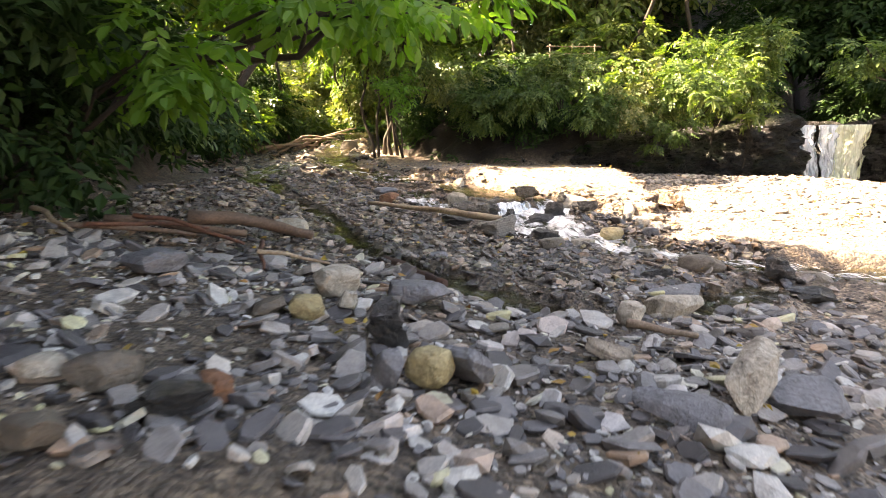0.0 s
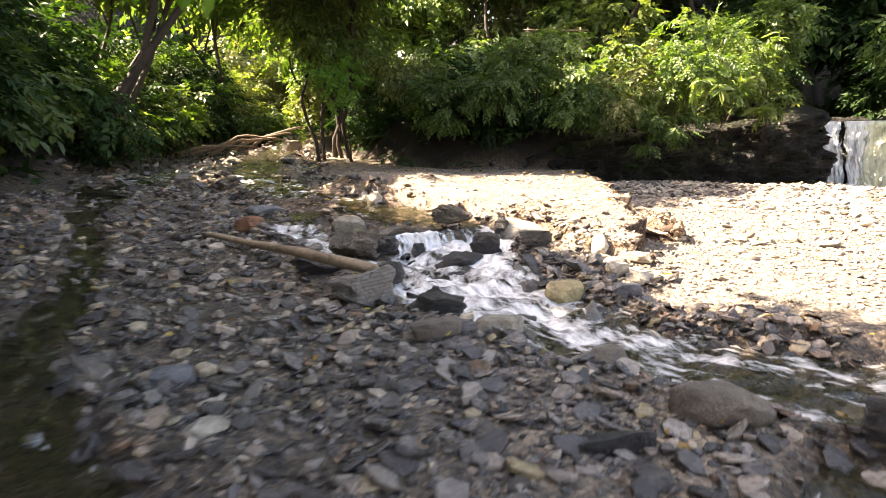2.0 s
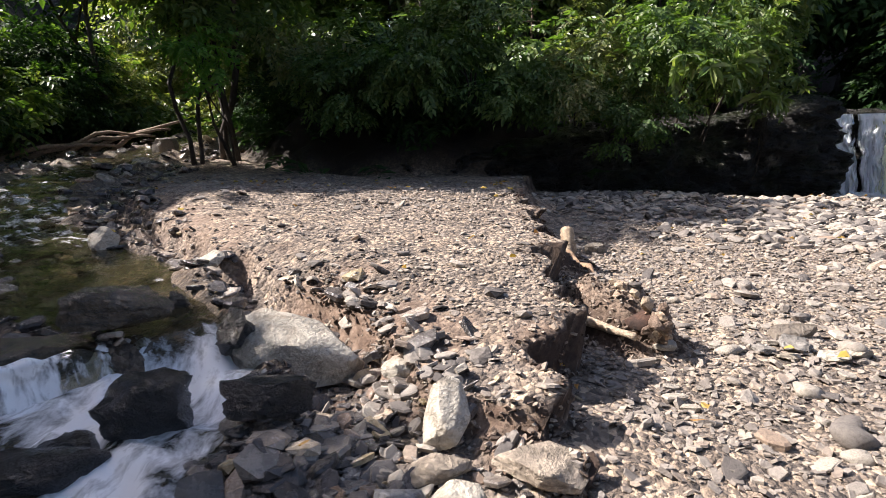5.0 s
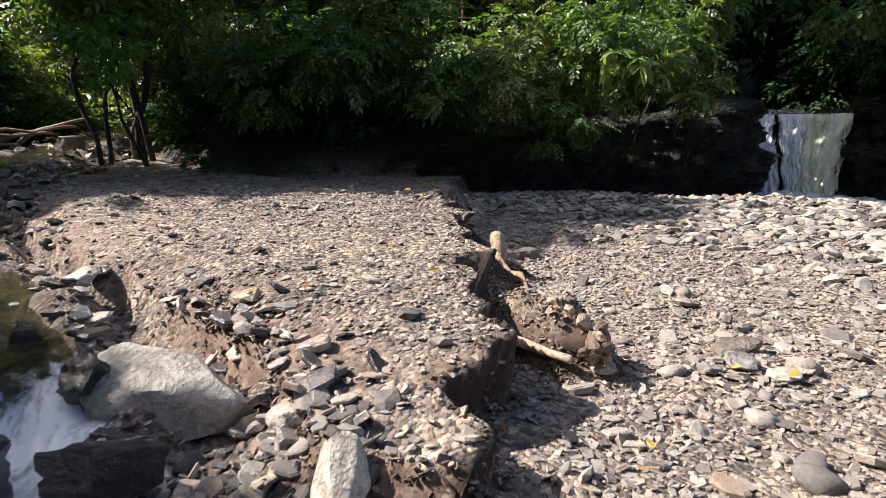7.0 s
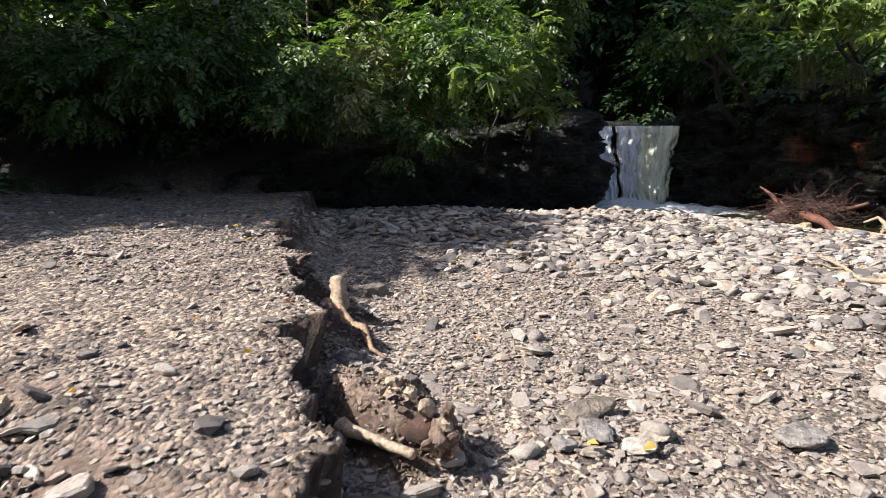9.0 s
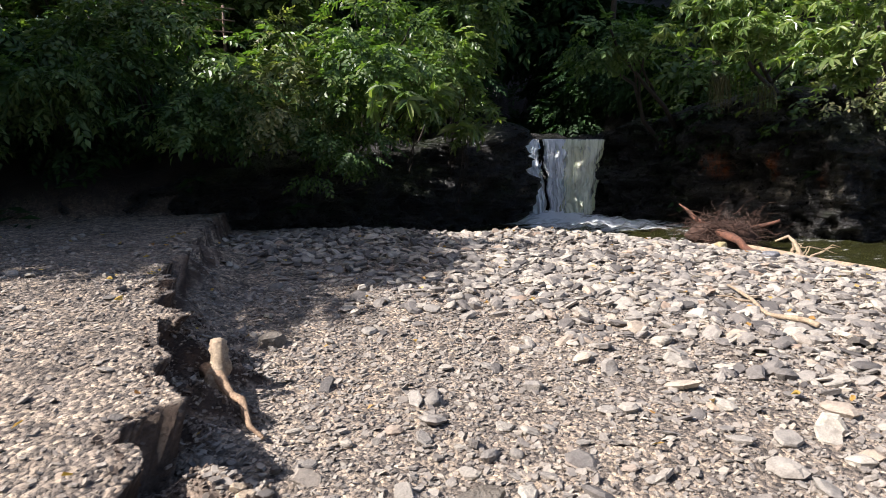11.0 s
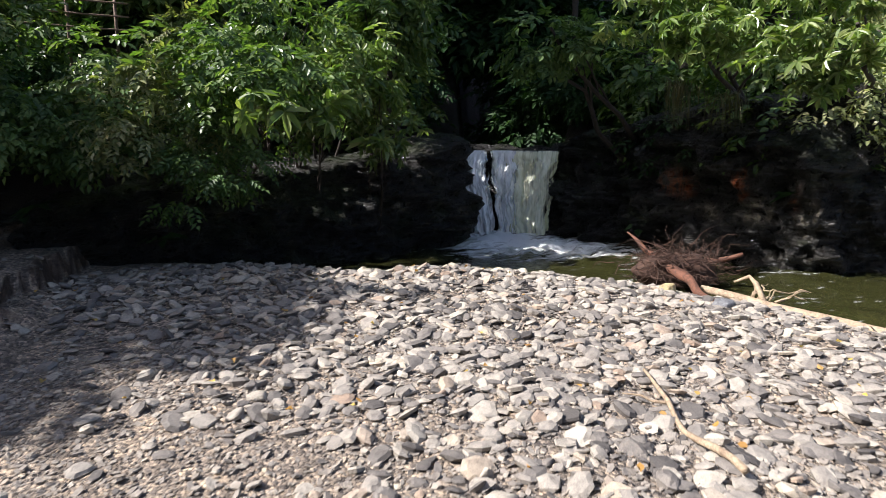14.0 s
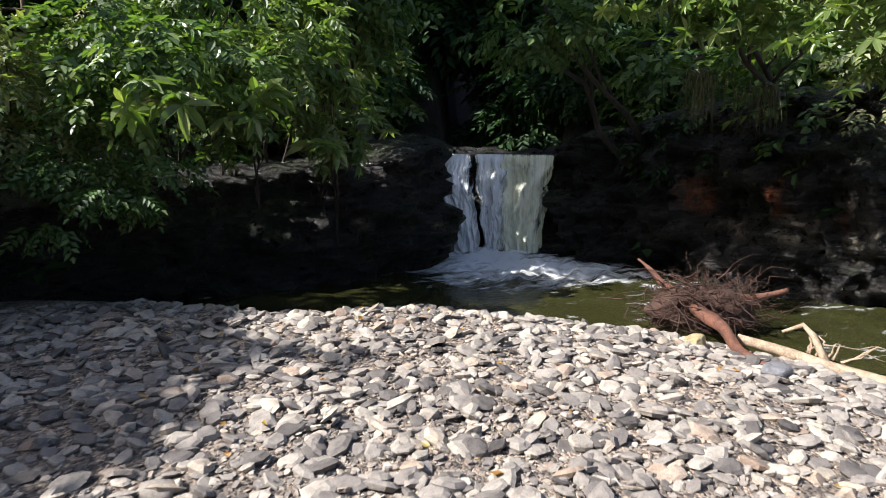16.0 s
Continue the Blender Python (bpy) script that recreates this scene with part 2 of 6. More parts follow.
soil = ramp(N, L, big.outputs[0], [(0.35, (0.235, 0.198, 0.165)), (0.55, (0.32, 0.27, 0.222)), (0.75, (0.37, 0.295, 0.225))])
grit = ramp(N, L, chips[0][1].outputs[0], [(0.0, (0.35, 0.35, 0.37)), (0.5, (0.9, 0.88, 0.86)), (0.85, (1.4, 1.36, 1.28)), (1.0, (1.9, 1.8, 1.65))])
grit2 = ramp(N, L, chips[1][1].outputs[0], [(0.0, (0.55, 0.55, 0.57)), (0.6, (1.0, 0.99, 0.97)), (1.0, (1.45, 1.4, 1.3))])
c = mix_col(N, L, soil.outputs[0], grit.outputs[0], 1.0, "MULTIPLY")
c = mix_col(N, L, c, grit2.outputs[0], 0.8, "MULTIPLY")
atc = N.new("ShaderNodeAttribute")
atc.attribute_name = "cut"
emed = noise_tex(N, L, pos, 13.0, 8, 0.72)
earth = ramp(N, L, emed.outputs[0], [(0.3, (0.075, 0.045, 0.031)), (0.5, (0.185, 0.125, 0.087)), (0.68, (0.34, 0.25, 0.185))])
c = mix_col(N, L, c, earth.outputs[0], atc.outputs["Fac"])
# shade of the cut face, multiplied into the soil colour
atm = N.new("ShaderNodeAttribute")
atm.attribute_name = "face_shade"
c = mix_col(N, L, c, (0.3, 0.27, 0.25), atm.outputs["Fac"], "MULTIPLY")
mt = ramp(N, L, med.outputs[0], [(0.3, (0.6, 0.58, 0.56)), (0.6, (1.1, 1.1, 1.1))])
c = mix_col(N, L, c, mt.outputs[0], 1.0, "MULTIPLY")
# wet bed, and forest soil blackened for the shade under the trees
att = N.new("ShaderNodeAttribute")
att.attribute_name = "wet"
c = mix_col(N, L, c, (0.46, 0.44, 0.42), att.outputs["Fac"], "MULTIPLY")
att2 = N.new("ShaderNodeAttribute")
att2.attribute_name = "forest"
shaded_soil = ramp(N, L, med.outputs[0], [(0.3, (0.006, 0.0045, 0.003)), (0.55, (0.013, 0.0095, 0.006)), (0.75, (0.036, 0.022, 0.012))])
c = mix_col(N, L, c, shaded_soil.outputs[0], att2.outputs["Fac"])
L.new(c, B.inputs["Base Color"])
rg = N.new("ShaderNodeMapRange")
rg.inputs["To Min"].default_value, rg.inputs["To Max"].default_value = 0.9, 0.35
L.new(att.outputs["Fac"], rg.inputs[0])
L.new(rg.outputs[0], B.inputs["Roughness"])
hh = N.new("ShaderNodeMath")
hh.operation = "MULTIPLY_ADD"
hh.inputs[1].default_value = -1.4
L.new(vor.outputs["Distance"], hh.inputs[0]), L.new(fine.outputs[0], hh.inputs[2])
crumb = noise_tex(N, L, pos, 24.0, 8, 0.75)
hm = mix_col(N, L, hh.outputs[0], crumb.outputs[0], atc.outputs["Fac"])
bump_of(N, L, hm, 1.0, 0.03, B)

# cliff rock: damp, layered, its colour darkened for the trees' shade
M_CLIFF, N, L, B = nodes_of("shade_darkened_damp_cliff")
pos = world_pos(N)
st = N.new("ShaderNodeMapping")
st.inputs["Scale"].default_value = (0.5, 0.5, 3.2)
L.new(pos, st.inputs[0])
n1 = noise_tex(N, L, st.outputs[0], 1.6, 7, 0.65, 0.6)
n2 = noise_tex(N, L, pos, 9.0, 6, 0.7)
n3 = noise_tex(N, L, pos, 1.1, 3, 0.5)
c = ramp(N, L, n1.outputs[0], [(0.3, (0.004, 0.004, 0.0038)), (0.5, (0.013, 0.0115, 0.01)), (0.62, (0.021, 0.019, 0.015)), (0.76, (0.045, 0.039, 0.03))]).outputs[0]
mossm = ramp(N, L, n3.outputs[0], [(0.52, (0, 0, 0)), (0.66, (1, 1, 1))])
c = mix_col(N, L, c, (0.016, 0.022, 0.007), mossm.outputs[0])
rust = N.new("ShaderNodeAttribute")
rust.attribute_name = "rust"
stv = N.new("ShaderNodeMapping")
stv.inputs["Scale"].default_value = (7.0, 7.0, 1.2)
L.new(pos, stv.inputs[0])
n4 = noise_tex(N, L, stv.outputs[0], 1.0, 5, 0.7, 0.5)
rm = ramp(N, L, n4.outputs[0], [(0.42, (0, 0, 0)), (0.62, (1, 1, 1))])
rf = mix_col(N, L, (0, 0, 0), rm.outputs[0], rust.outputs["Fac"])
c = mix_col(N, L, c, (0.3, 0.085, 0.024), rf)
pale = N.new("ShaderNodeAttribute")
pale.attribute_name = "pale"
pf = mix_col(N, L, (0, 0, 0), rm.outputs[0], pale.outputs["Fac"])
c = mix_col(N, L, c, (0.2, 0.175, 0.13), pf)
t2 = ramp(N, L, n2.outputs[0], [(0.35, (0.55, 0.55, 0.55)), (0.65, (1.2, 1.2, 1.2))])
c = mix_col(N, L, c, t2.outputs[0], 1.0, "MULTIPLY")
L.new(c, B.inputs["Base Color"])
rg = ramp(N, L, n2.outputs[0], [(0.35, (0.12, 0.12, 0.12)), (0.62, (0.65, 0.65, 0.65))])
L.new(rg.outputs[0], B.inputs["Roughness"])
fac = N.new("ShaderNodeTexVoronoi")
fac.inputs["Scale"].default_value = 7.0
fw = mix_col(N, L, st.outputs[0], n2.outputs["Color"], 0.25)
L.new(fw, fac.inputs["Vector"])
fh = N.new("ShaderNodeMath")
fh.operation = "ADD"
L.new(n2.outputs[0], fh.inputs[0]), L.new(fac.outputs["Distance"], fh.inputs[1])
bump_of(N, L, fh.outputs[0], 1.0, 0.09, B)


def leaf_material(name, stops, trans=0.33, rough=0.42, gloss=0.45):
    m, N, L, B = nodes_of(name)
    g = N.new("ShaderNodeNewGeometry")
    n = noise_tex(N, L, g.outputs["Position"], 0.9, 3, 0.6)
    a = N.new("ShaderNodeMath")
    a.operation = "MULTIPLY_ADD"
    a.inputs[1].default_value = 0.55
    L.new(g.outputs["Random Per Island"], a.inputs[0])
    s = N.new("ShaderNodeMath")
    s.operation = "MULTIPLY_ADD"
    s.inputs[1].default_value, s.inputs[2].default_value = 0.9, -0.22
    L.new(n.outputs[0], s.inputs[0])
    L.new(s.outputs[0], a.inputs[2])
    r = ramp(N, L, a.outputs[0], stops)
    L.new(r.outputs[0], B.inputs["Base Color"])
    B.inputs["Roughness"].default_value = rough
    B.inputs["Specular IOR Level"].default_value = gloss
    t = N.new("ShaderNodeBsdfTranslucent")
    tc = mix_col(N, L, r.outputs[0], (1.7, 2.0, 0.55), 1.0, "MULTIPLY")
    L.new(tc, t.inputs[0])
    mx = N.new("ShaderNodeMixShader")
    mx.inputs[0].default_value = trans
    L.new(B.outputs[0], mx.inputs[1]), L.new(t.outputs[0], mx.inputs[2])
    L.new(mx.outputs[0], N["Material Output"].inputs[0])
    return m


M_LEAF = leaf_material("broad_green_leaf", [(0.1, (0.03, 0.062, 0.018)), (0.4, (0.065, 0.115, 0.032)), (0.7, (0.12, 0.175, 0.052)), (0.95, (0.22, 0.235, 0.085))])
M_LEAF_OLIVE = leaf_material("olive_leaf", [(0.1, (0.06, 0.088, 0.034)), (0.45, (0.14, 0.168, 0.07)), (0.8, (0.26, 0.26, 0.125)), (0.97, (0.36, 0.3, 0.16))])
# leaf colour lowered to carry the deep shade of bank and canopy
M_LEAF_SHADE = leaf_material("shade_darkened_leaf", [(0.1, (0.009, 0.026, 0.009)), (0.5, (0.019, 0.048, 0.014)), (0.85, (0.04, 0.08, 0.024))], 0.2, 0.6, 0.2)
# two more leaf copies: half shade and light from behind, as base colour
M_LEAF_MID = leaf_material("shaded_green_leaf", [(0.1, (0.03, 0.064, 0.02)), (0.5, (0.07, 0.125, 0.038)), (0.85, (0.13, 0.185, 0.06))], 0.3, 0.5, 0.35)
M_LEAF_BACKLIT = leaf_material("backlit_bright_leaf", [(0.1, (0.06, 0.15, 0.03)), (0.5, (0.1, 0.22, 0.045)), (0.9, (0.16, 0.28, 0.07))], 0.45, 0.5, 0.3)
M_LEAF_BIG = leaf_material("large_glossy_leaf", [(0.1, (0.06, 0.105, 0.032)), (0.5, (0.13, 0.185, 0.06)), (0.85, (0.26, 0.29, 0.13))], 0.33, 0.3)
M_LITTER = leaf_material("fallen_leaf", [(0.1, (0.22, 0.09, 0.03)), (0.45, (0.35, 0.2, 0.05)), (0.65, (0.42, 0.31, 0.07)), (0.9, (0.25, 0.13, 0.07))], 0.15, 0.6)
M_GRASS = leaf_material("hanging_grass", [(0.1, (0.03, 0.04, 0.014)), (0.5, (0.06, 0.065, 0.025)), (0.9, (0.12, 0.1, 0.045))], 0.2, 0.6)


def wood_material(name, col, dark, rough=0.75, scale=6.0):
    m, N, L, B = nodes_of(name)
    vec = N.new("ShaderNodeTexCoord").outputs["Object"]
    n1 = noise_tex(N, L, vec, scale, 7, 0.7, 1.2)
    n2 = noise_tex(N, L, vec, scale * 8, 4, 0.7)
    r = ramp(N, L, n1.outputs[0], [(0.3, dark), (0.55, col), (0.8, tuple(min(1, c * 1.3) for c in col))])
    t2 = ramp(N, L, n2.outputs[0], [(0.35, (0.65, 0.65, 0.65)), (0.65, (1.15, 1.15, 1.15))])
    L.new(mix_col(N, L, r.outputs[0], t2.outputs[0], 1.0, "MULTIPLY"), B.inputs["Base Color"])
    B.inputs["Roughness"].default_value = rough
    bump_of(N, L, n2.outputs[0], 0.8, 0.012, B)
    return m


M_BARK = wood_material("dark_bark", (0.045, 0.034, 0.026), (0.016, 0.013, 0.01))
M_DRIFT = wood_material("bleached_driftwood", (0.37, 0.285, 0.19), (0.17, 0.11, 0.07))
M_TANWOOD = wood_material("tan_barkless_wood", (0.3, 0.2, 0.12), (0.12, 0.065, 0.035))
# these two woods are darkened for the shade on the uprooted tree
M_DRIFT_RED = wood_material("reddish_wet_shaded_wood", (0.145, 0.058, 0.032), (0.04, 0.017, 0.011))
M_ROOT = wood_material("matted_roots", (0.065, 0.032, 0.02), (0.02, 0.011, 0.008), 0.9)
M_BROKEN = wood_material("broken_pale_wood", (0.47, 0.38, 0.27), (0.2, 0.12, 0.07), 0.85, 14)
M_POLE = wood_material("grey_brown_pole", (0.27, 0.2, 0.14), (0.12, 0.085, 0.06))
M_RAIL = wood_material("weathered_rail", (0.17, 0.11, 0.075), (0.08, 0.05, 0.035))


def water_material(name, deep, clear, foam_scale, foam_bias, foam=(0.86, 0.89, 0.9), span=0.3, silted=0.4):
    """Clear over the bed, mirror-like by Fresnel, clouded by silt, white where the froth attribute and ripples say so."""
    m, N, L, B = nodes_of(name)
    N.remove(B)
    pos = world_pos(N)
    n1 = noise_tex(N, L, pos, 7.0, 4, 0.6, 0.8)
    bp = N.new("ShaderNodeBump")
    bp.inputs["Strength"].default_value, bp.inputs["Distance"].default_value = 0.5, 0.03
    L.new(n1.outputs[0], bp.inputs["Height"])
    tr = N.new("ShaderNodeBsdfTransparent")
    tr.inputs[0].default_value = (*clear, 1)
    silt = N.new("ShaderNodeBsdfDiffuse")
    silt.inputs[0].default_value = (*deep, 1)
    mx = N.new("ShaderNodeMixShader")
    mx.inputs[0].default_value = silted
    L.new(tr.outputs[0], mx.inputs[1]), L.new(silt.outputs[0], mx.inputs[2])
    gl = N.new("ShaderNodeBsdfGlossy")
    gl.inputs["Roughness"].default_value = 0.06
    L.new(bp.outputs[0], gl.inputs["Normal"])
    fr = N.new("ShaderNodeFresnel")
    fr.inputs[0].default_value = 1.33
    L.new(bp.outputs[0], fr.inputs["Normal"])
    mg = N.new("ShaderNodeMixShader")
    L.new(fr.outputs[0], mg.inputs[0]), L.new(mx.outputs[0], mg.inputs[1]), L.new(gl.outputs[0], mg.inputs[2])
    fo = N.new("ShaderNodeAttribute")
    fo.attribute_name = "froth"
    fx = N.new("ShaderNodeAttribute")
    fx.attribute_name = "along"
    fy = N.new("ShaderNodeAttribute")
    fy.attribute_name = "across"
    cb = N.new("ShaderNodeCombineXYZ")
    L.new(fx.outputs["Fac"], cb.inputs[0]), L.new(fy.outputs["Fac"], cb.inputs[1])
    mp = N.new("ShaderNodeMapping")
    mp.inputs["Scale"].default_value = foam_scale
    L.new(cb.outputs[0], mp.inputs[0])
    n2 = noise_tex(N, L, mp.outputs[0], 1.0, 8, 0.7, 0.35)
    n5 = noise_tex(N, L, mp.outputs[0], 0.32, 3, 0.5, 0.6)
    half = N.new("ShaderNodeMath")
    half.operation = "MULTIPLY_ADD"
    half.inputs[1].default_value = 1.9
    n5c = N.new("ShaderNodeMath")
    n5c.operation = "MULTIPLY_ADD"
    n5c.inputs[1].default_value, n5c.inputs[2].default_value = 0.9, -1.02
    L.new(n5.outputs[0], n5c.inputs[0])
    L.new(n2.outputs[0], half.inputs[0]), L.new(n5c.outputs[0], half.inputs[2])
    ad = N.new("ShaderNodeMath")
    ad.operation = "ADD"
    L.new(half.outputs[0], ad.inputs[0]), L.new(fo.outputs["Fac"], ad.inputs[1])
    fm = ramp(N, L, ad.outputs[0], [(foam_bias, (0, 0, 0)), (foam_bias + span * 0.4, (0.42, 0.42, 0.42)), (foam_bias + span, (1, 1, 1))])
    fd = N.new("ShaderNodeBsdfDiffuse")
    fd.inputs[0].default_value = (*foam, 1)
    ft = N.new("ShaderNodeBsdfTranslucent")
    ft.inputs[0].default_value = (*foam, 1)
    bf = N.new("ShaderNodeBump")
    bf.inputs["Strength"].default_value, bf.inputs["Distance"].default_value = 0.35, 0.02
    L.new(n2.outputs[0], bf.inputs["Height"])
    L.new(bf.outputs[0], fd.inputs["Normal"])
    fmix = N.new("ShaderNodeMixShader")
    fmix.inputs[0].default_value = 0.2
    L.new(fd.outputs[0], fmix.inputs[1]), L.new(ft.outputs[0], fmix.inputs[2])
    last = N.new("ShaderNodeMixShader")
    L.new(fm.outputs[0], last.inputs[0]), L.new(mg.outputs[0], last.inputs[1]), L.new(fmix.outputs[0], last.inputs[2])
    L.new(last.outputs[0], N["Material Output"].inputs[0])
    return m


M_STREAM = water_material("stream_water", (0.06, 0.054, 0.03), (0.78, 0.75, 0.62), (4.0, 9.0, 1.0), 0.44, (0.95, 0.96, 0.96), 0.42)
M_POOL = water_material("green_pool_water", (0.07, 0.072, 0.024), (0.5, 0.52, 0.32), (2.2, 5.0, 1.0), 0.38, (0.93, 0.95, 0.95), 0.6)
M_FALL = water_material("white_falling_water", (0.3, 0.36, 0.38), (0.4, 0.45, 0.42), (2.6, 12.0, 1.0), 0.3, (0.95, 0.97, 0.98), 0.5, 0.7)
M_FALL_SILT = water_material("silty_falling_water", (0.6, 0.62, 0.36), (0.4, 0.42, 0.24), (1.1, 11.0, 1.0), 0.3, (0.95, 0.96, 0.78), 0.55, 0.85)


# ---- the lie of the land ----
def polyline(rows):
    return np.array(rows, float)


# each row: x, y, water level, half width
MAIN = polyline([(-3.7, 33, 1.9, 0.5), (-3.7, 27, 1.42, 0.5), (-3.8, 22.7, 0.93, 0.6), (-2.6, 17, 0.72, 0.55), (-0.9, 13.8, 0.57, 0.5),
                 (0.2, 12.8, 0.53, 0.4), (0.85, 11.85, 0.48, 0.5), (1.35, 11.3, 0.465, 0.36), (1.7, 11.0, 0.45, 0.25), (1.84, 10.8, 0.4, 0.22), (1.88, 10.6, 0.3, 0.32),
                 (1.74, 10.3, 0.25, 0.56), (1.6, 9.9, 0.21, 0.66), (1.6, 9.3, 0.17, 0.72), (1.85, 8.75, 0.12, 0.68),
                 (2.05, 8.5, 0.1, 0.6), (2.7, 7.6, 0.05, 0.58), (3.5, 7.1, 0.02, 0.6), (4.6, 6.65, -0.02, 0.65), (7, 5.5, -0.12, 0.7), (14, 3, -0.3, 0.9), (40, -3, -0.5, 1.5)])
SIDE = polyline([(-3.6, 20.5, 0.84, 0.35), (-4.2, 17, 0.71, 0.45), (-4.1, 14.3, 0.66, 0.65), (-2.9, 11.2, 0.55, 0.18), (-1.75, 9.2, 0.43, 0.16),
                 (-1.2, 7.9, 0.36, 0.15), (-0.7, 6.5, 0.3, 0.2), (0.3, 5.2, 0.2, 0.3), (1.15, 4.75, 0.12, 0.26), (2.0, 5.0, 0.08, 0.18),
                 (3.0, 5.75, 0.04, 0.24), (3.9, 6.45, 0.0, 0.3)])
LEFT = polyline([(0.1, 12.9, 0.54, 0.15), (-0.45, 11.7, 0.5, 0.2), (-0.3, 10.75, 0.42, 0.24), (0.1, 10.2, 0.36, 0.24), (0.42, 10.0, 0.31, 0.2), (0.85, 9.65, 0.22, 0.24), (1.25, 9.35, 0.18, 0.3)])
# shore of the pool and of the river below it
SHORE = polyline([(6.5, 21.4), (8.9, 19.4), (10.2, 19.0), (11.1, 18.5), (11.95, 17.9), (12.7, 17.2), (13.05, 16.5), (13.35, 15.6), (13.6, 14.6), (14.3, 13.2), (16.5, 11), (24, 7), (60, -8)])
# foot of the wooded slope and of the cliffs
FOOT = polyline([(-1.2, 60), (-1.6, 32), (-1.9, 25), (0.2, 21.2), (3.0, 20.6), (5.2, 21.0), (8.9, 21.7), (11.3, 22.0), (12.6, 22.7), (13.4, 24.3), (15.4, 22.65),
                 (15.75, 20.8), (16.0, 19.3), (16.1, 18.0), (16.6, 17.0), (18.0, 16.1), (24, 14), (60, 2)])
LIP_A, LIP_B = np.array([13.45, 24.2]), np.array([15.3, 22.75])
FALL_TOP = 1.95


def near(poly, x, y):
    """Distance to a polyline, the side (+ on its left) and the other columns at the nearest place, with the length along it."""
    best = np.full(np.shape(x), 1e9)
    side = np.zeros(np.shape(x))
    cols = [np.zeros(np.shape(x)) for _ in range(poly.shape[1] - 2)]
    along = np.zeros(np.shape(x))
    run = 0.0
    for a, b in zip(poly[:-1], poly[1:]):
        d = b[:2] - a[:2]
        ln = np.hypot(*d)
        s = np.clip(((x - a[0]) * d[0] + (y - a[1]) * d[1]) / ln ** 2, 0, 1)
        dx, dy = x - a[0] - s * d[0], y - a[1] - s * d[1]
        q = np.hypot(dx, dy)
        hit = q < best
        best = np.where(hit, q, best)
        side = np.where(hit, d[0] * dy - d[1] * dx, side)
        along = np.where(hit, run + s * ln, along)
        for i in range(len(cols)):
            cols[i] = np.where(hit, a[2 + i] * (1 - s) + b[2 + i] * s, cols[i])
        run += ln
    return best, side, cols, along


def terrace_left(y):
    return np.interp(y, [9.6, 10.75, 11.45, 12.0, 12.6, 13.5, 14.6, 17, 20, 24], [3.42, 2.8, 2.4, 1.8, 1.15, 0.5, -0.1, -0.9, -1.9, -2.3])


def terrace_right(y):
    """The cut edge: it steps outwards where blocks have broken away."""
    return np.interp(y, [9.5, 9.8, 10.0, 10.2, 10.4, 10.5, 10.62, 10.86, 11.27, 11.6, 11.98, 12.08, 12.25, 12.8, 13.3, 13.4, 13.6, 14.5, 15.0, 16.1, 16.2, 17.36, 17.9, 19.0, 21],
                     [3.40, 3.43, 3.42, 3.46, 3.43, 3.46, 3.61, 3.67, 3.72, 3.68, 3.66, 3.88, 3.85, 3.83, 3.87, 4.03, 3.98, 4.0, 4.05, 4.18, 4.3, 4.4, 4.6, 4.8, 5.3])


def bank_left(y):
    return np.interp(y, [-30, 0, 6, 10, 14, 18, 24, 30, 60], [-3.6, -3.5, -4.0, -4.7, -5.6, -6.4, -7.2, -6.6, -6.0])


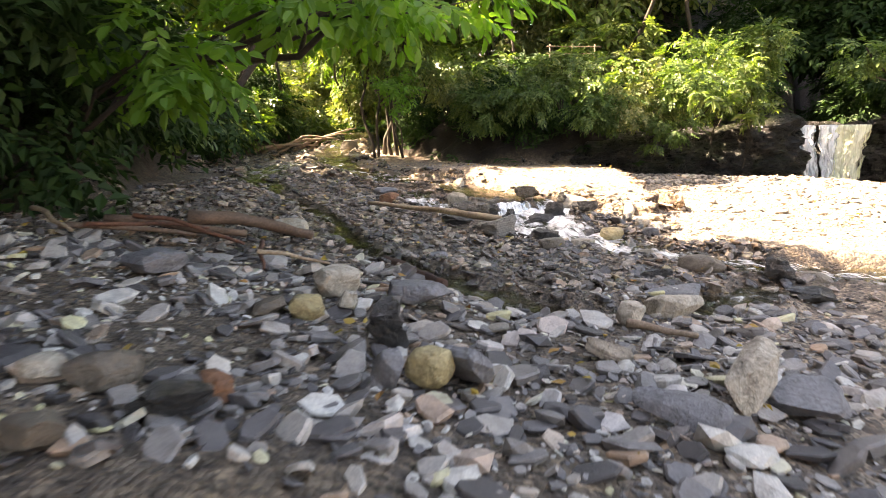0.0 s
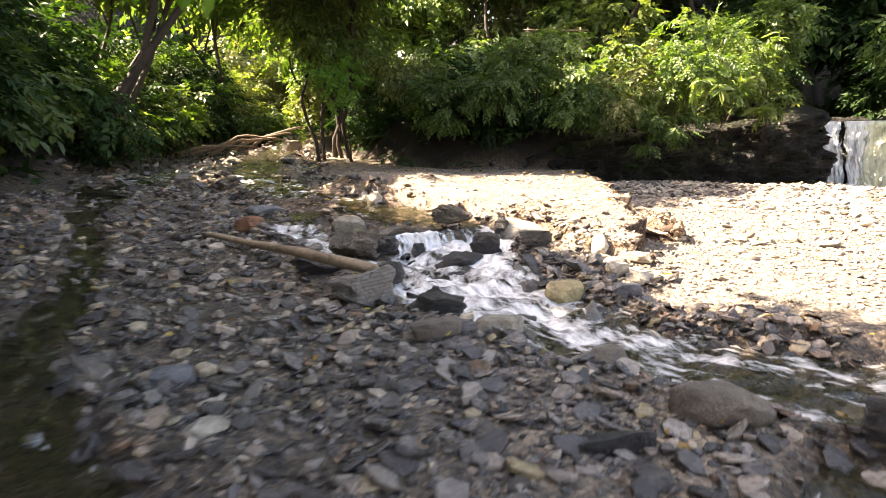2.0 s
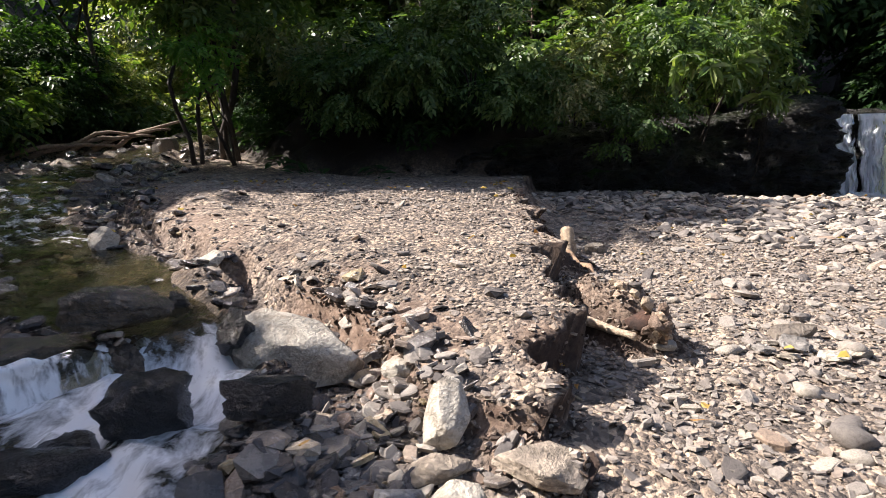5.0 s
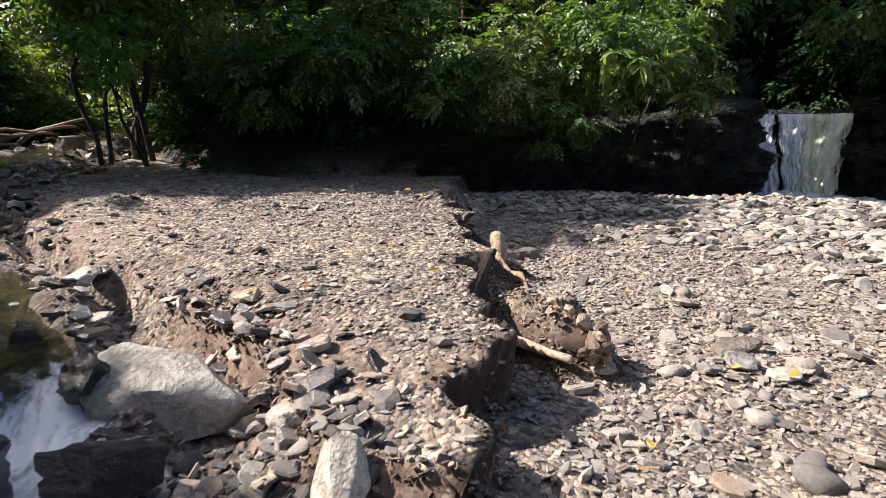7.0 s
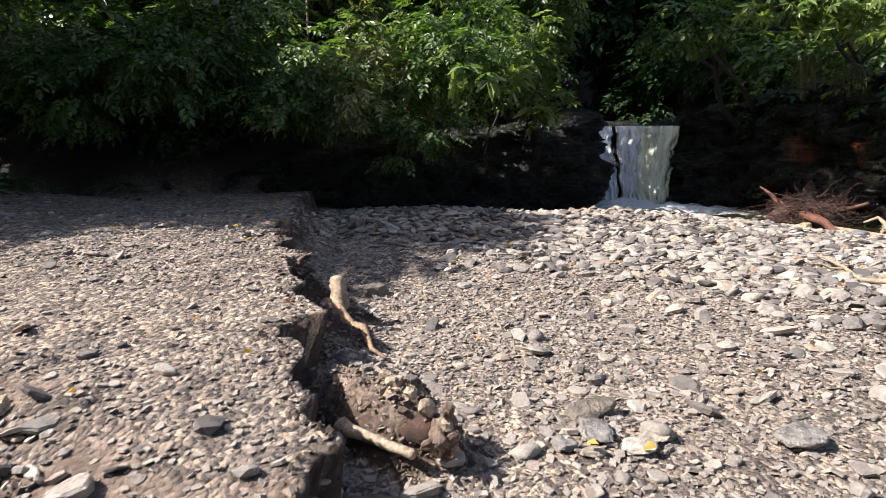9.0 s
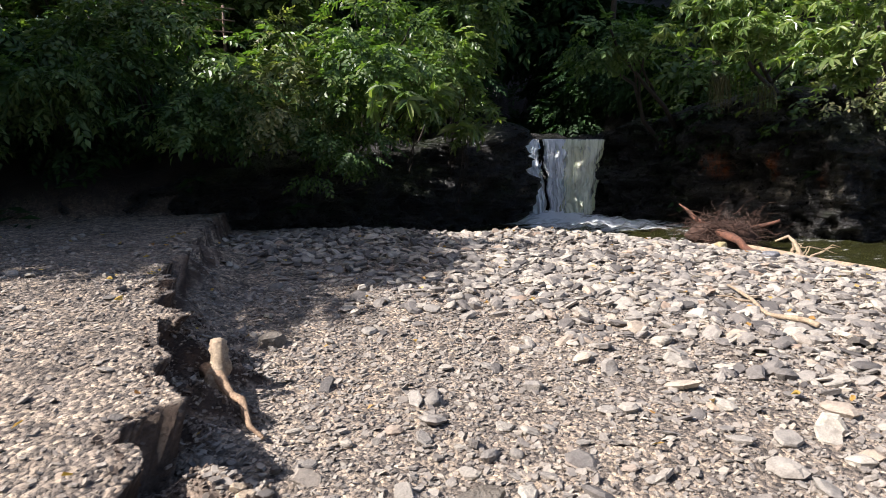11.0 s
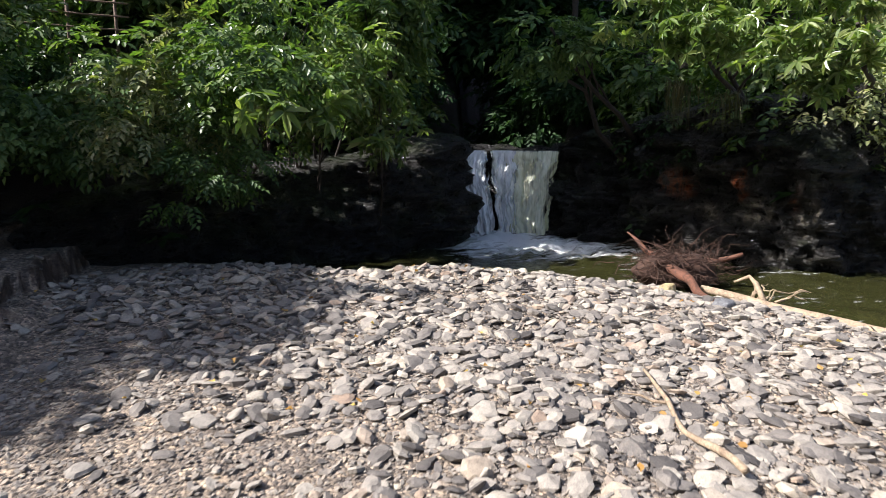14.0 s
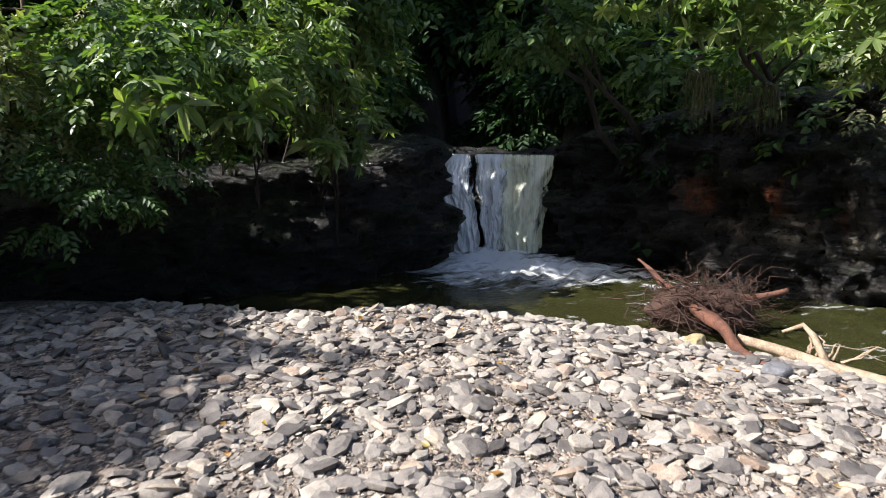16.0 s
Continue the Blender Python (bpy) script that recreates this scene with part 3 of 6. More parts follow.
def land(x, y, want=False):
    x, y = np.asarray(x, float), np.asarray(y, float)
    # open bed: higher to the left and upstream, a broad bar to the right
    lf = smooth(3.2, 0.5, x)
    z = 0.2 + 0.11 * np.clip(0.3 - x, 0, 8) * smooth(19, 9, y)
    z = z + lf * 0.042 * np.clip(y - 8.5, 0, 40) + (1 - lf) * (0.006 + 0.022 * smooth(3.8, 8.0, x)) * np.clip(y - 10.2, -1, 12)
    z = z + 0.15 * smooth(1.3, -0.4, x) * smooth(7.2, 5.6, y) - 0.14 * smooth(10.2, 13.2, x) - 0.12 * np.exp(-(((x - 3.3) / 0.5) ** 2 + ((y - 8.6) / 0.6) ** 2))
    z = z - 0.1 * smooth(1.0, 2.5, x) * smooth(7.5, 5, y)
    z = z + 0.05 * fbm(x * 0.6, y * 0.6, 0, 3, 3) + 0.02 * fbm(x * 2.3, y * 2.3, 0, 9, 3)
    # pool and river to the far right
    d, s, _, _ = near(SHORE, x, y)
    sd = np.where(s < 0, d, -d)
    z = np.where(sd > 0, -0.05 + (z + 0.05) * (1 - np.exp(-np.maximum(sd, 0) / 0.5)), -0.05 + np.maximum(sd * 0.35, -0.75))
    # the gravel terrace with its cut edge
    jag = 0.06 * vnoise(x * 0 + 3.3, y * 2.3, 0, 21) + 0.09 * vnoise(x * 0 + 7.1, y * 5.5, 0, 22) + 0.035 * vnoise(x * 0.5, y * 13, 0, 23)
    xr, xl = terrace_right(y) + jag, terrace_left(y) + 0.16 * fbm(x * 1.1, y * 1.1, 0, 31, 3)
    top = np.interp(y, [9.4, 10.3, 11.5, 13, 14.3, 16, 18, 20], [0.36, 0.5, 0.63, 0.74, 0.83, 0.76, 0.64, 0.66])
    top = top + 0.018 * fbm(x * 1.7, y * 1.7, 0, 41, 3) + 0.05 * smooth(2.2, 0.6, x)
    m = smooth(-0.03, 0.03, xr - x) * (0.5 * smooth(0, 0.1, x - xl - 0.1 * vnoise(x * 4, y * 4, 0, 33)) + 0.5 * smooth(-0.4, 0.7, x - xl)) * smooth(9.25, 10.1, y) * smooth(24, 20, y)
    z = z + (np.maximum(top, z) - z) * m
    z = z - 0.13 * (1 - m) * (np.exp(-(((x - 3.8) / 0.13) ** 2 + ((y - 11.88) / 0.24) ** 2)) + 0.7 * np.exp(-(((x - 3.98) / 0.14) ** 2 + ((y - 13.2) / 0.2) ** 2)))
    e = x - xr
    talus = (0.05 + 0.27 * smooth(12.2, 12.9, y) * smooth(19.5, 17, y)) * np.clip(1 - e / 0.55, 0, 1) * (1 + 0.5 * fbm(x * 3, y * 3, 0, 43, 3))
    z = z + np.where(e > -0.2, talus, 0) * (1 - m) * smooth(9.6, 10.2, y) - 0.08 * (1 - m) * np.exp(-(((x - 4.85) / 0.7) ** 2 + ((y - 13.7) / 0.9) ** 2))
    # slumped soil against the cut, under the broken log
    z = z + 0.34 * np.exp(-(((x - 4.04 + (y - 11.55) * 0.52) / 0.19) ** 4 + ((y - 11.58) / 0.42) ** 4)) * (1 - m) * (1 + 0.22 * fbm(x * 6, y * 6, 0, 45, 3))
    # both arms of the stream
    wet = np.zeros_like(z)
    for arm, deep in ((SIDE, 0.07), (LEFT, 0.06), (MAIN, 0.16)):
        d, s, (lev, w), _ = near(arm, x, y)
        k = smooth(2.0, 0.95, d / w + 0.25 * fbm(x * 1.6, y * 1.6, 0, 51, 3))
        bed = lev - deep * np.clip(1 - (d / w) ** 2, -0.9, 1) + 0.05 * fbm(x * 3, y * 3, 0, 57, 3)
        z = z + (bed - z) * k
        wet = np.maximum(wet, smooth(1.9, 1.1, d / w) * 0.95)
    wet = np.maximum(wet, smooth(0.45, 0.0, sd) * 0.9)
    wet = np.maximum(wet, 0.97 * np.exp(-(((x - 2.2) / 0.6) ** 4 + ((y - 9.4) / 0.9) ** 4)))
    wet = np.maximum(wet, 0.75 * smooth(2.4, 0.4, x + 0.35 * fbm(x * 0.9, y * 0.9, 0, 71, 3)) * smooth(15, 12, y) * (1 - m))
    # wooded slopes and the step of the cliffs
    d, s, _, _ = near(FOOT, x, y)
    up = np.where(s > 0, d, -d)
    step = np.interp(x, [-3, 3, 5.5, 8, 40], [0.25, 0.35, 1.1, 1.9, 1.9])
    rise = step * smooth(0.15, 0.6, up) + 0.7 * np.clip(up - 0.3, 0, 20) * smooth(-0.1, 1.5, up)
    # gorge of the upper stream
    ax = np.array([0.6, 0.8])
    mid = (LIP_A + LIP_B) / 2
    q = np.abs((x - mid[0]) * ax[1] - (y - mid[1]) * ax[0])
    gorge = smooth(1.7, 1.1, q) * (up > 0) * smooth(8.0, 5.0, (x - mid[0]) * ax[0] + (y - mid[1]) * ax[1])
    rise = rise * (1 - gorge) + gorge * (FALL_TOP - 0.1 - z) * smooth(0.3, 0.7, up)
    lb = bank_left(y) + 0.35 * vnoise(x * 0.2, y * 0.5, 0, 61)
    # left bank steepened below y = 15 so that it blocks the sun
    lrise = 0.85 * np.clip(lb - x, 0, 16) + 0.6 * np.clip(lb - x - 1.5, 0, 13) * smooth(15, 12, y)
    z = z + np.maximum(rise, 0) + lrise * smooth(-40, -8, y + np.abs(x) * 0)
    z = z + smooth(34, 48, y) * 9 * smooth(0, 1, 1.0 - gorge) * (up <= 0)
    z = z + smooth(-10, -30, y) * 8
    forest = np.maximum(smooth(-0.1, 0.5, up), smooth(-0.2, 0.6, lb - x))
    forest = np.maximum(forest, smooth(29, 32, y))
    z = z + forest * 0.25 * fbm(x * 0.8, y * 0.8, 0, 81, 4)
    if want:
        return z, np.clip(wet, 0, 1), forest, xr - x
    return z


def spread(lo, hi, step, near_lo, near_hi, factor=1.28, end=300.0):
    vals = list(np.arange(lo, hi, step))
    g, v = step, vals[-1]
    while v < near_hi:
        v += 0.18
        vals.append(v)
    g = 0.2
    while v < end:
        g *= factor
        v += g
        vals.append(v)
    g, v, head = step, vals[0], []
    while v > near_lo:
        v -= 0.18
        head.append(v)
    g = 0.2
    while v > -end:
        g *= factor
        v -= g
        head.append(v)
    return np.array(head[::-1] + vals)


gx = np.unique(np.round(np.concatenate([spread(-2.2, 5.6, 0.065, -6.8, 18.0), np.arange(3.2, 4.75, 0.027)]), 3))
gy = np.unique(np.round(np.concatenate([spread(2.4, 14.4, 0.07, 1.8, 25.0), np.arange(9.5, 14.0, 0.045)]), 3))
gx, gy = gx[np.concatenate([[True], np.diff(gx) > 0.008])], gy[np.concatenate([[True], np.diff(gy) > 0.012])]
X, Y = np.meshgrid(gx, gy, indexing="ij")
Z, WET, FOREST, EDGE = land(X, Y, True)
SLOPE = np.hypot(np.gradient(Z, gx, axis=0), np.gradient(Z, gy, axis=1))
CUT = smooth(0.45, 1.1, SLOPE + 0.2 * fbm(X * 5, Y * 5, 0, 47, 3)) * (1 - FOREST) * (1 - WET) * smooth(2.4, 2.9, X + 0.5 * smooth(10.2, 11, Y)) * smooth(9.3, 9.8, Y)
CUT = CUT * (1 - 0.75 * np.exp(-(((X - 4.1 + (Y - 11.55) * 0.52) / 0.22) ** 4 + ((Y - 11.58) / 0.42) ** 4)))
# mask of the steep face that is coloured dark for its shade
FACE_SHADE = smooth(0.5, 1.0, CUT) * smooth(3.2, 3.4, X)
# brown crumbled soil along the terrace's stream side and towards its tip
SOIL = smooth(0.75, 0.1, np.abs(X - terrace_left(Y) - 0.12 + 0.25 * fbm(X * 2.2, Y * 2.2, 0, 48, 3))) * smooth(9.4, 9.9, Y) * smooth(15.5, 13, Y) * (EDGE > 0)
SOIL = np.maximum(SOIL, smooth(11.0, 10.2, Y + 0.6 * fbm(X * 2, Y * 2, 0, 49, 3)) * smooth(9.5, 9.8, Y) * (EDGE > -0.02) * (X > terrace_left(Y)))
CUT = np.maximum(CUT, 0.75 * SOIL * smooth(-0.25, 0.25, fbm(X * 3.1, Y * 3.1, 0, 50, 3)))
# the turf-held rim leans out and the face below it is hollow
HANG = smooth(9.5, 9.9, Y) * smooth(19.5, 17, Y) * (0.75 + 0.5 * vnoise(X * 0, Y * 4, 0, 52))
XO = X + HANG * (0.09 * np.exp(-((EDGE - 0.045) / 0.05) ** 2) - 0.1 * np.exp(-((EDGE + 0.035) / 0.045) ** 2))
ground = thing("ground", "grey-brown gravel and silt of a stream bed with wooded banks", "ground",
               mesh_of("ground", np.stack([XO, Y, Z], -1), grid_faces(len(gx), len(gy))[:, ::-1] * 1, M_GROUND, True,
                       {"wet": WET.ravel(), "forest": FOREST.ravel(), "cut": CUT.ravel(), "face_shade": FACE_SHADE.ravel()}), "structure")


# ---- water ----
def ribbon(name, arm, mat, label, step=0.042, across=39, froth=None, rip=0.014, wide=1.25, cut=36.0):
    """A sheet of running water: it dips and humps over the stones under it, and is white below each dip."""
    run = np.concatenate([[0], np.cumsum(np.hypot(*np.diff(arm[:, :2], axis=0).T))])
    s = np.arange(0, min(run[-1], cut), step)
    # rounded path
    cols = [np.interp(s, run, arm[:, i]) for i in range(4)]
    ker = np.ones(17) / 17
    cols = [np.convolve(np.pad(c, 8, mode="edge"), ker, "valid") for c in cols]
    cx, cy, lev, w = cols
    lev = np.interp(s, run, arm[:, 2])
    tx, ty = np.gradient(cx), np.gradient(cy)
    tl = np.hypot(tx, ty)
    nx, ny = -ty / tl, tx / tl
    a = np.linspace(-1, 1, across)
    x = cx[:, None] + nx[:, None] * a * w[:, None] * wide
    y = cy[:, None] + ny[:, None] * a * w[:, None] * wide
    S = np.repeat(s[:, None], across, 1)
    A = a[None, :] * w[:, None]
    wild = np.clip(froth(s, cx, cy), 0, 0.4)[:, None] / 0.33
    hump = 0.085 * (0.5 - np.abs(vnoise(S * 3.1, A * 4.2, 0, 17))) + 0.04 * (0.5 - np.abs(vnoise(S * 7, A * 9, 0, 18))) + 0.012 * fbm(S * 9, A * 20, 0, 19, 3)
    z = lev[:, None] + rip * fbm(x * 5.5, y * 5.5, 0, 15, 3) + wild * hump
    fall = np.clip(-np.gradient(z, step, axis=0), -0.4, 1.2)
    trail = np.stack([np.convolve(np.pad(c, (12, 0), mode="edge"), np.exp(-np.arange(13) / 5.0) / 4.7, "valid") for c in fall.T], 1)
    fr = -0.24 * (1 - np.clip(wild, 0, 1)) + froth(s, cx, cy)[:, None] * (1 - 0.35 * np.abs(a) ** 2) + wild * (0.42 * (trail - 0.1) + 0.1 * fbm(S * 1.6, A * 4.5, 0, 5, 3))
    return thing(name, label, "water", mesh_of(name, np.stack([x, y, z], -1), grid_faces(len(s), across), mat, True,
                                              {"froth": fr.ravel(), "along": S.ravel(), "across": A.ravel()}), "structure")


def main_froth(s, cx, cy):
    f = 0.3 * smooth(11.1, 10.75, cy) * smooth(7.2, 8.5, cy) + 0.17 * smooth(8.5, 7.4, cy) * smooth(3, 6, cy)
    return f + 0.16 * smooth(12.6, 13.6, cy) * smooth(25, 14, cy)


def side_froth(s, cx, cy):
    return 0.08 * np.exp(-((cy - 8.3) / 0.9) ** 2) + 0.13 * smooth(2.0, 2.8, cx) + 0.16 * smooth(13, 15, cy)


ribbon("water_main", MAIN, M_STREAM, "shallow clear stream breaking into white rapids between stones", froth=main_froth)
ribbon("water_left", LEFT, M_STREAM, "narrow white rivulet running into the rapids", froth=lambda s, cx, cy: 0.24 * smooth(11.8, 10.9, cy))
ribbon("water_side", SIDE, M_STREAM, "shallow murky side arm of the stream", froth=side_froth)

# thin water falling over the brown ledge of the rapids
vu, vv = np.linspace(0, 1, 60)[:, None], np.linspace(0, 1, 22)[None, :]
push = 0.02 + 0.13 * np.sqrt(vv) + 0.03 * fbm(vu * 9, vv * 2, 0, 26, 3)
vx, vy = 0.86 + 0.74 * vu + 0.65 * push, 10.24 + 0.62 * vu - 0.76 * push
vz = 0.455 - 0.21 * vv ** 1.3 + 0.012 * fbm(vu * 14, vv * 2, 0, 27, 2)
vf = 0.26 + 0.25 * vv + 0.25 * fbm(vu * 11, vv * 0.8, 0, 28, 3) - 0.3 * smooth(0.62, 0.75, vu)
thing("water_ledge", "thin veil of water falling over a brown ledge", "water",
      mesh_of("water_ledge", np.stack([vx, vy, vz], -1), grid_faces(60, 22), M_STREAM, True,
              {"froth": (vf + 0 * vz).ravel(), "along": (vv * 0.4 + 0 * vu).ravel(), "across": (vu * 2.2 + 0 * vv).ravel()}), "structure")

# pool under the fall and the river running off to the right
px, py = np.arange(6, 30, 0.13), np.arange(6, 24.6, 0.13)
PX, PY = np.meshgrid(px, py, indexing="ij")
d, s, _, _ = near(SHORE, PX, PY)
sd = np.where(s < 0, d, -d)
keep = sd < 0.25
base_mid = (LIP_A + LIP_B) / 2 + np.array([-0.7, -0.85])
fd = np.hypot((PX - base_mid[0]) * 0.85, PY - base_mid[1])
fo = 0.8 * np.exp(-(fd / 1.2) ** 2) + 0.78 * np.exp(-(((PX - 13.85) * 0.72 + (PY - 20.9) * 0.3) ** 2 + ((PY - 20.9) * 0.85) ** 2) / 1.25) - 0.22
PZ = -0.05 + 0.02 * fbm(PX * 2.2, PY * 2.2, 0, 5, 3) + np.clip(fo + 0.2, 0, 1) * (0.03 + 0.12 * fbm(PX * 4, PY * 4, 0, 8, 3)) + 0.06 * np.exp(-(fd / 0.8) ** 2)
q = grid_faces(len(px), len(py))
q = q[keep.ravel()[q].all(1)]
used = np.unique(q)
remap = np.zeros(PX.size, int)
remap[used] = np.arange(len(used))
thing("water_pool", "green murky plunge pool with white froth under the fall", "water",
      mesh_of("water_pool", np.stack([PX, PY, PZ], -1).reshape(-1, 3)[used], remap[q], M_POOL, True,
              {"froth": fo.ravel()[used], "along": PX.ravel()[used], "across": PY.ravel()[used]}), "structure")

# upper stream behind the lip
ax = np.array([0.6, 0.8])
ln = np.array([0.8, -0.6])
us, ua = np.linspace(-0.05, 6.5, 60), np.linspace(-1.25, 1.25, 15)
mid = (LIP_A + LIP_B) / 2
UX = mid[0] + us[:, None] * ax[0] + ua * ln[0]
UY = mid[1] + us[:, None] * ax[1] + ua * ln[1]
thing("water_upper", "dark smooth stream above the waterfall lip", "water",
      mesh_of("water_upper", np.stack([UX, UY, FALL_TOP + 0.01 * fbm(UX * 3, UY * 3, 0, 4, 2)], -1), grid_faces(60, 15), M_STREAM, True,
              {"froth": np.full(UX.size, -0.3), "along": UX.ravel(), "across": UY.ravel()}), "structure")


# ---- the waterfall ----
def fall_sheet(name, left, right, reach, parent, seed, froth, label, zend=-0.04, mat=M_FALL):
    """A falling sheet. left, right: its edges at the lip, at two fifths of the drop and at the foot, as fractions of the lip."""
    nv, nu = 90, 56
    v, u = np.linspace(0, 1, nv)[:, None], np.linspace(0, 1, nu)[None, :]
    out = np.array([-0.62, -0.78])
    e0, e1 = np.interp(v, [0, 0.4, 1], left), np.interp(v, [0, 0.4, 1], right)
    e0 = e0 + 0.022 * fbm(v * 9, 0.5, 0, seed, 3) * smooth(0, 0.2, v)
    e1 = e1 + 0.022 * fbm(v * 9, 3.5, 0, seed, 3) * smooth(0, 0.2, v)
    e = e0 + (e1 - e0) * u
    lump = 0.16 * fbm(u * 7, v * 3.0, 0, seed, 4) * smooth(0, 0.25, v) + 0.12 * v * vnoise(u * 12, v * 7, 0, seed + 3) + 0.05 * v * fbm(u * 26, v * 14, 0, seed + 4, 2)
    r = reach * np.sqrt(v) * (0.7 + 0.3 * np.sin(np.pi * u)) + lump
    x = LIP_A[0] + (LIP_B - LIP_A)[0] * e + out[0] * r
    y = LIP_A[1] + (LIP_B - LIP_A)[1] * e + out[1] * r
    z = FALL_TOP + 0.015 + (zend - FALL_TOP) * v ** 1.15 + 0 * u
    f = froth + 0.14 * v - 0.4 * smooth(0.2, 0.0, u) - 0.4 * smooth(0.8, 1.0, u) + 0.16 * fbm(u * 3.5, v * 1.6, 0, seed + 5, 3)
    return part(name, mesh_of(name, np.stack([x, y, z], -1), grid_faces(nv, nu)[:, ::-1], mat, True,
                              {"froth": f.ravel(), "along": (v * 2 + 0 * u).ravel(), "across": (e * 2.3 + 0 * v).ravel()}), parent, label)


fall = thing("waterfall", "white waterfall in two strands over a dark rock ledge", "waterfall")
fall_sheet("left_strand", (0.0, -0.07, 0.14), (0.25, 0.31, 0.38), 0.82, fall, 3, 0.4, "broken bluish-white strand")
fall_sheet("middle_strand", (0.29, 0.33, 0.41), (0.56, 0.58, 0.58), 0.55, fall, 14, 0.4, "white strand")
fall_sheet("right_strand", (0.47, 0.5, 0.5), (1.0, 0.96, 0.9), 0.42, fall, 9, 0.3, "smooth pale yellow-green strand", mat=M_FALL_SILT)


# ---- cliffs ----
def cliff(name, path, heights, label, seed, rusts=(), pales=(), depth=0.35, back=1.3, lean=-0.28, calm=np.ones_like):
    run = np.concatenate([[0], np.cumsum(np.hypot(*np.diff(path, axis=0).T))])
    nu, nv, nb = int(run[-1] / 0.07), 46, 8
    s = np.linspace(0, run[-1], nu)
    cx, cy = np.interp(s, run, path[:, 0]), np.interp(s, run, path[:, 1])
    ker = np.ones(9) / 9
    cx, cy = (np.convolve(np.pad(c, 4, mode="edge"), ker, "valid") for c in (cx, cy))
    tx, ty = np.gradient(cx), np.gradient(cy)
    tl = np.hypot(tx, ty) + 1e-9
    nx, ny = ty / tl, -tx / tl                  # out of the rock
    top = np.interp(s, run, heights) + 0.12 * fbm(s * 1.2, 0.5, 0, seed, 3)
    v = np.linspace(0, 1, nv)
    zz = -0.7 + (top[:, None] + 0.7) * v
    ledge = np.floor(zz * 4.3 + 0.7 * vnoise(s[:, None] * 0.7, zz * 0.6, 0, seed + 4))
    o = depth * (0.75 * fbm(s[:, None] * 0.9, zz * 1.1, 0, seed + 1, 4) + 0.42 * (hash3(ledge, np.floor(s[:, None] * 1.1 + ledge * 0.37), ledge * 0, seed) - 0.5)
                 + 0.3 * fbm(s[:, None] * 4, zz * 8, 0, seed + 2, 3) + 0.16 * np.sign(vnoise(s[:, None] * 3.1, zz * 7.5, 0, seed + 6))) + 0.12 + lean * v * smooth(0, 3.0, run[-1] - s)[:, None] * smooth(0, 2.5, s)[:, None]
    o = o * calm(s)[:, None]
    x, y = cx[:, None] + nx[:, None] * o, cy[:, None] + ny[:, None] * o
    # rounded top running back into the slope
    w = np.linspace(0, 1, nb + 1)[1:]
    bx = x[:, -1:] - nx[:, None] * w * back
    by = y[:, -1:] - ny[:, None] * w * back
    bz = zz[:, -1:] + 0.1 * np.sin(np.pi * w) + 0.15 * w + 0.06 * fbm(bx * 2, by * 2, 0, seed + 7, 3)
    x, y, z = np.concatenate([x, bx], 1), np.concatenate([y, by], 1), np.concatenate([zz, bz], 1)
    n = nv + nb
    def blots(list_of):
        f = np.zeros(x.shape)
        for (bs, bz0, rs, rz) in list_of:
            q = ((s[:, None] - bs) / rs) ** 2 + ((z - bz0) / rz) ** 2
            f = np.maximum(f, smooth(1.3, 0.3, q + 0.7 * fbm(s[:, None] * 4, z * 3, 0, seed + 9, 3)))
        return f
    return thing(name, label, "cliff", mesh_of(name, np.stack([x, y, z], -1), grid_faces(nu, n), M_CLIFF, True,
                                               {"rust": blots(rusts).ravel(), "pale": blots(pales).ravel()}), "structure")


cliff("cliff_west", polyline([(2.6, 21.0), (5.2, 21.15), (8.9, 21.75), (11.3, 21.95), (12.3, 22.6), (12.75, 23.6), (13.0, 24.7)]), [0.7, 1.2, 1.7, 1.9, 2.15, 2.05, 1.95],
      "low damp rock wall with ledges beside the waterfall, darkened for shade", 100, pales=[(8.1, 0.9, 0.25, 0.12), (9.4, 0.75, 0.2, 0.1)], depth=0.42, lean=0.3, calm=lambda s: 1 - 0.6 * smooth(9.8, 11.2, s))
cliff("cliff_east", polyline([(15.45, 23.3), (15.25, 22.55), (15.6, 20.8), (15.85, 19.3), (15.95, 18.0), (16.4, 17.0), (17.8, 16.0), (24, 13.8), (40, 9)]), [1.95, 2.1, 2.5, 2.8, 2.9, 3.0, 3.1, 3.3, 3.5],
      "wet rock face with rusty stains beside the pool, darkened for shade", 200, rusts=[(4.0, 1.45, 0.26, 0.32), (5.25, 1.4, 0.17, 0.32), (6.2, 1.2, 0.12, 0.3)], depth=0.45,
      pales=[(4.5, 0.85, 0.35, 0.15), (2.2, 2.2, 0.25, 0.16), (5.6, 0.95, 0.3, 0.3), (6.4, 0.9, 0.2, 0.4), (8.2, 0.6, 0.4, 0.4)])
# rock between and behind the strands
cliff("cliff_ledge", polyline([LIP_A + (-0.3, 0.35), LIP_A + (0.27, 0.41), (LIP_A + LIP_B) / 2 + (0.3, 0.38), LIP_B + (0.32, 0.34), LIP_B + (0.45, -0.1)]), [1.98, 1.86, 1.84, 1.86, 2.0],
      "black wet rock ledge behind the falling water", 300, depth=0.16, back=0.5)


# ---- stones ----
def rot_z(a):
    c, s = np.cos(a), np.sin(a)
    return np.array([[c, -s, 0], [s, c, 0], [0, 0, 1]])


def rot_x(a):
    c, s = np.cos(a), np.sin(a)
    return np.array([[1, 0, 0], [0, c, -s], [0, s, c]])


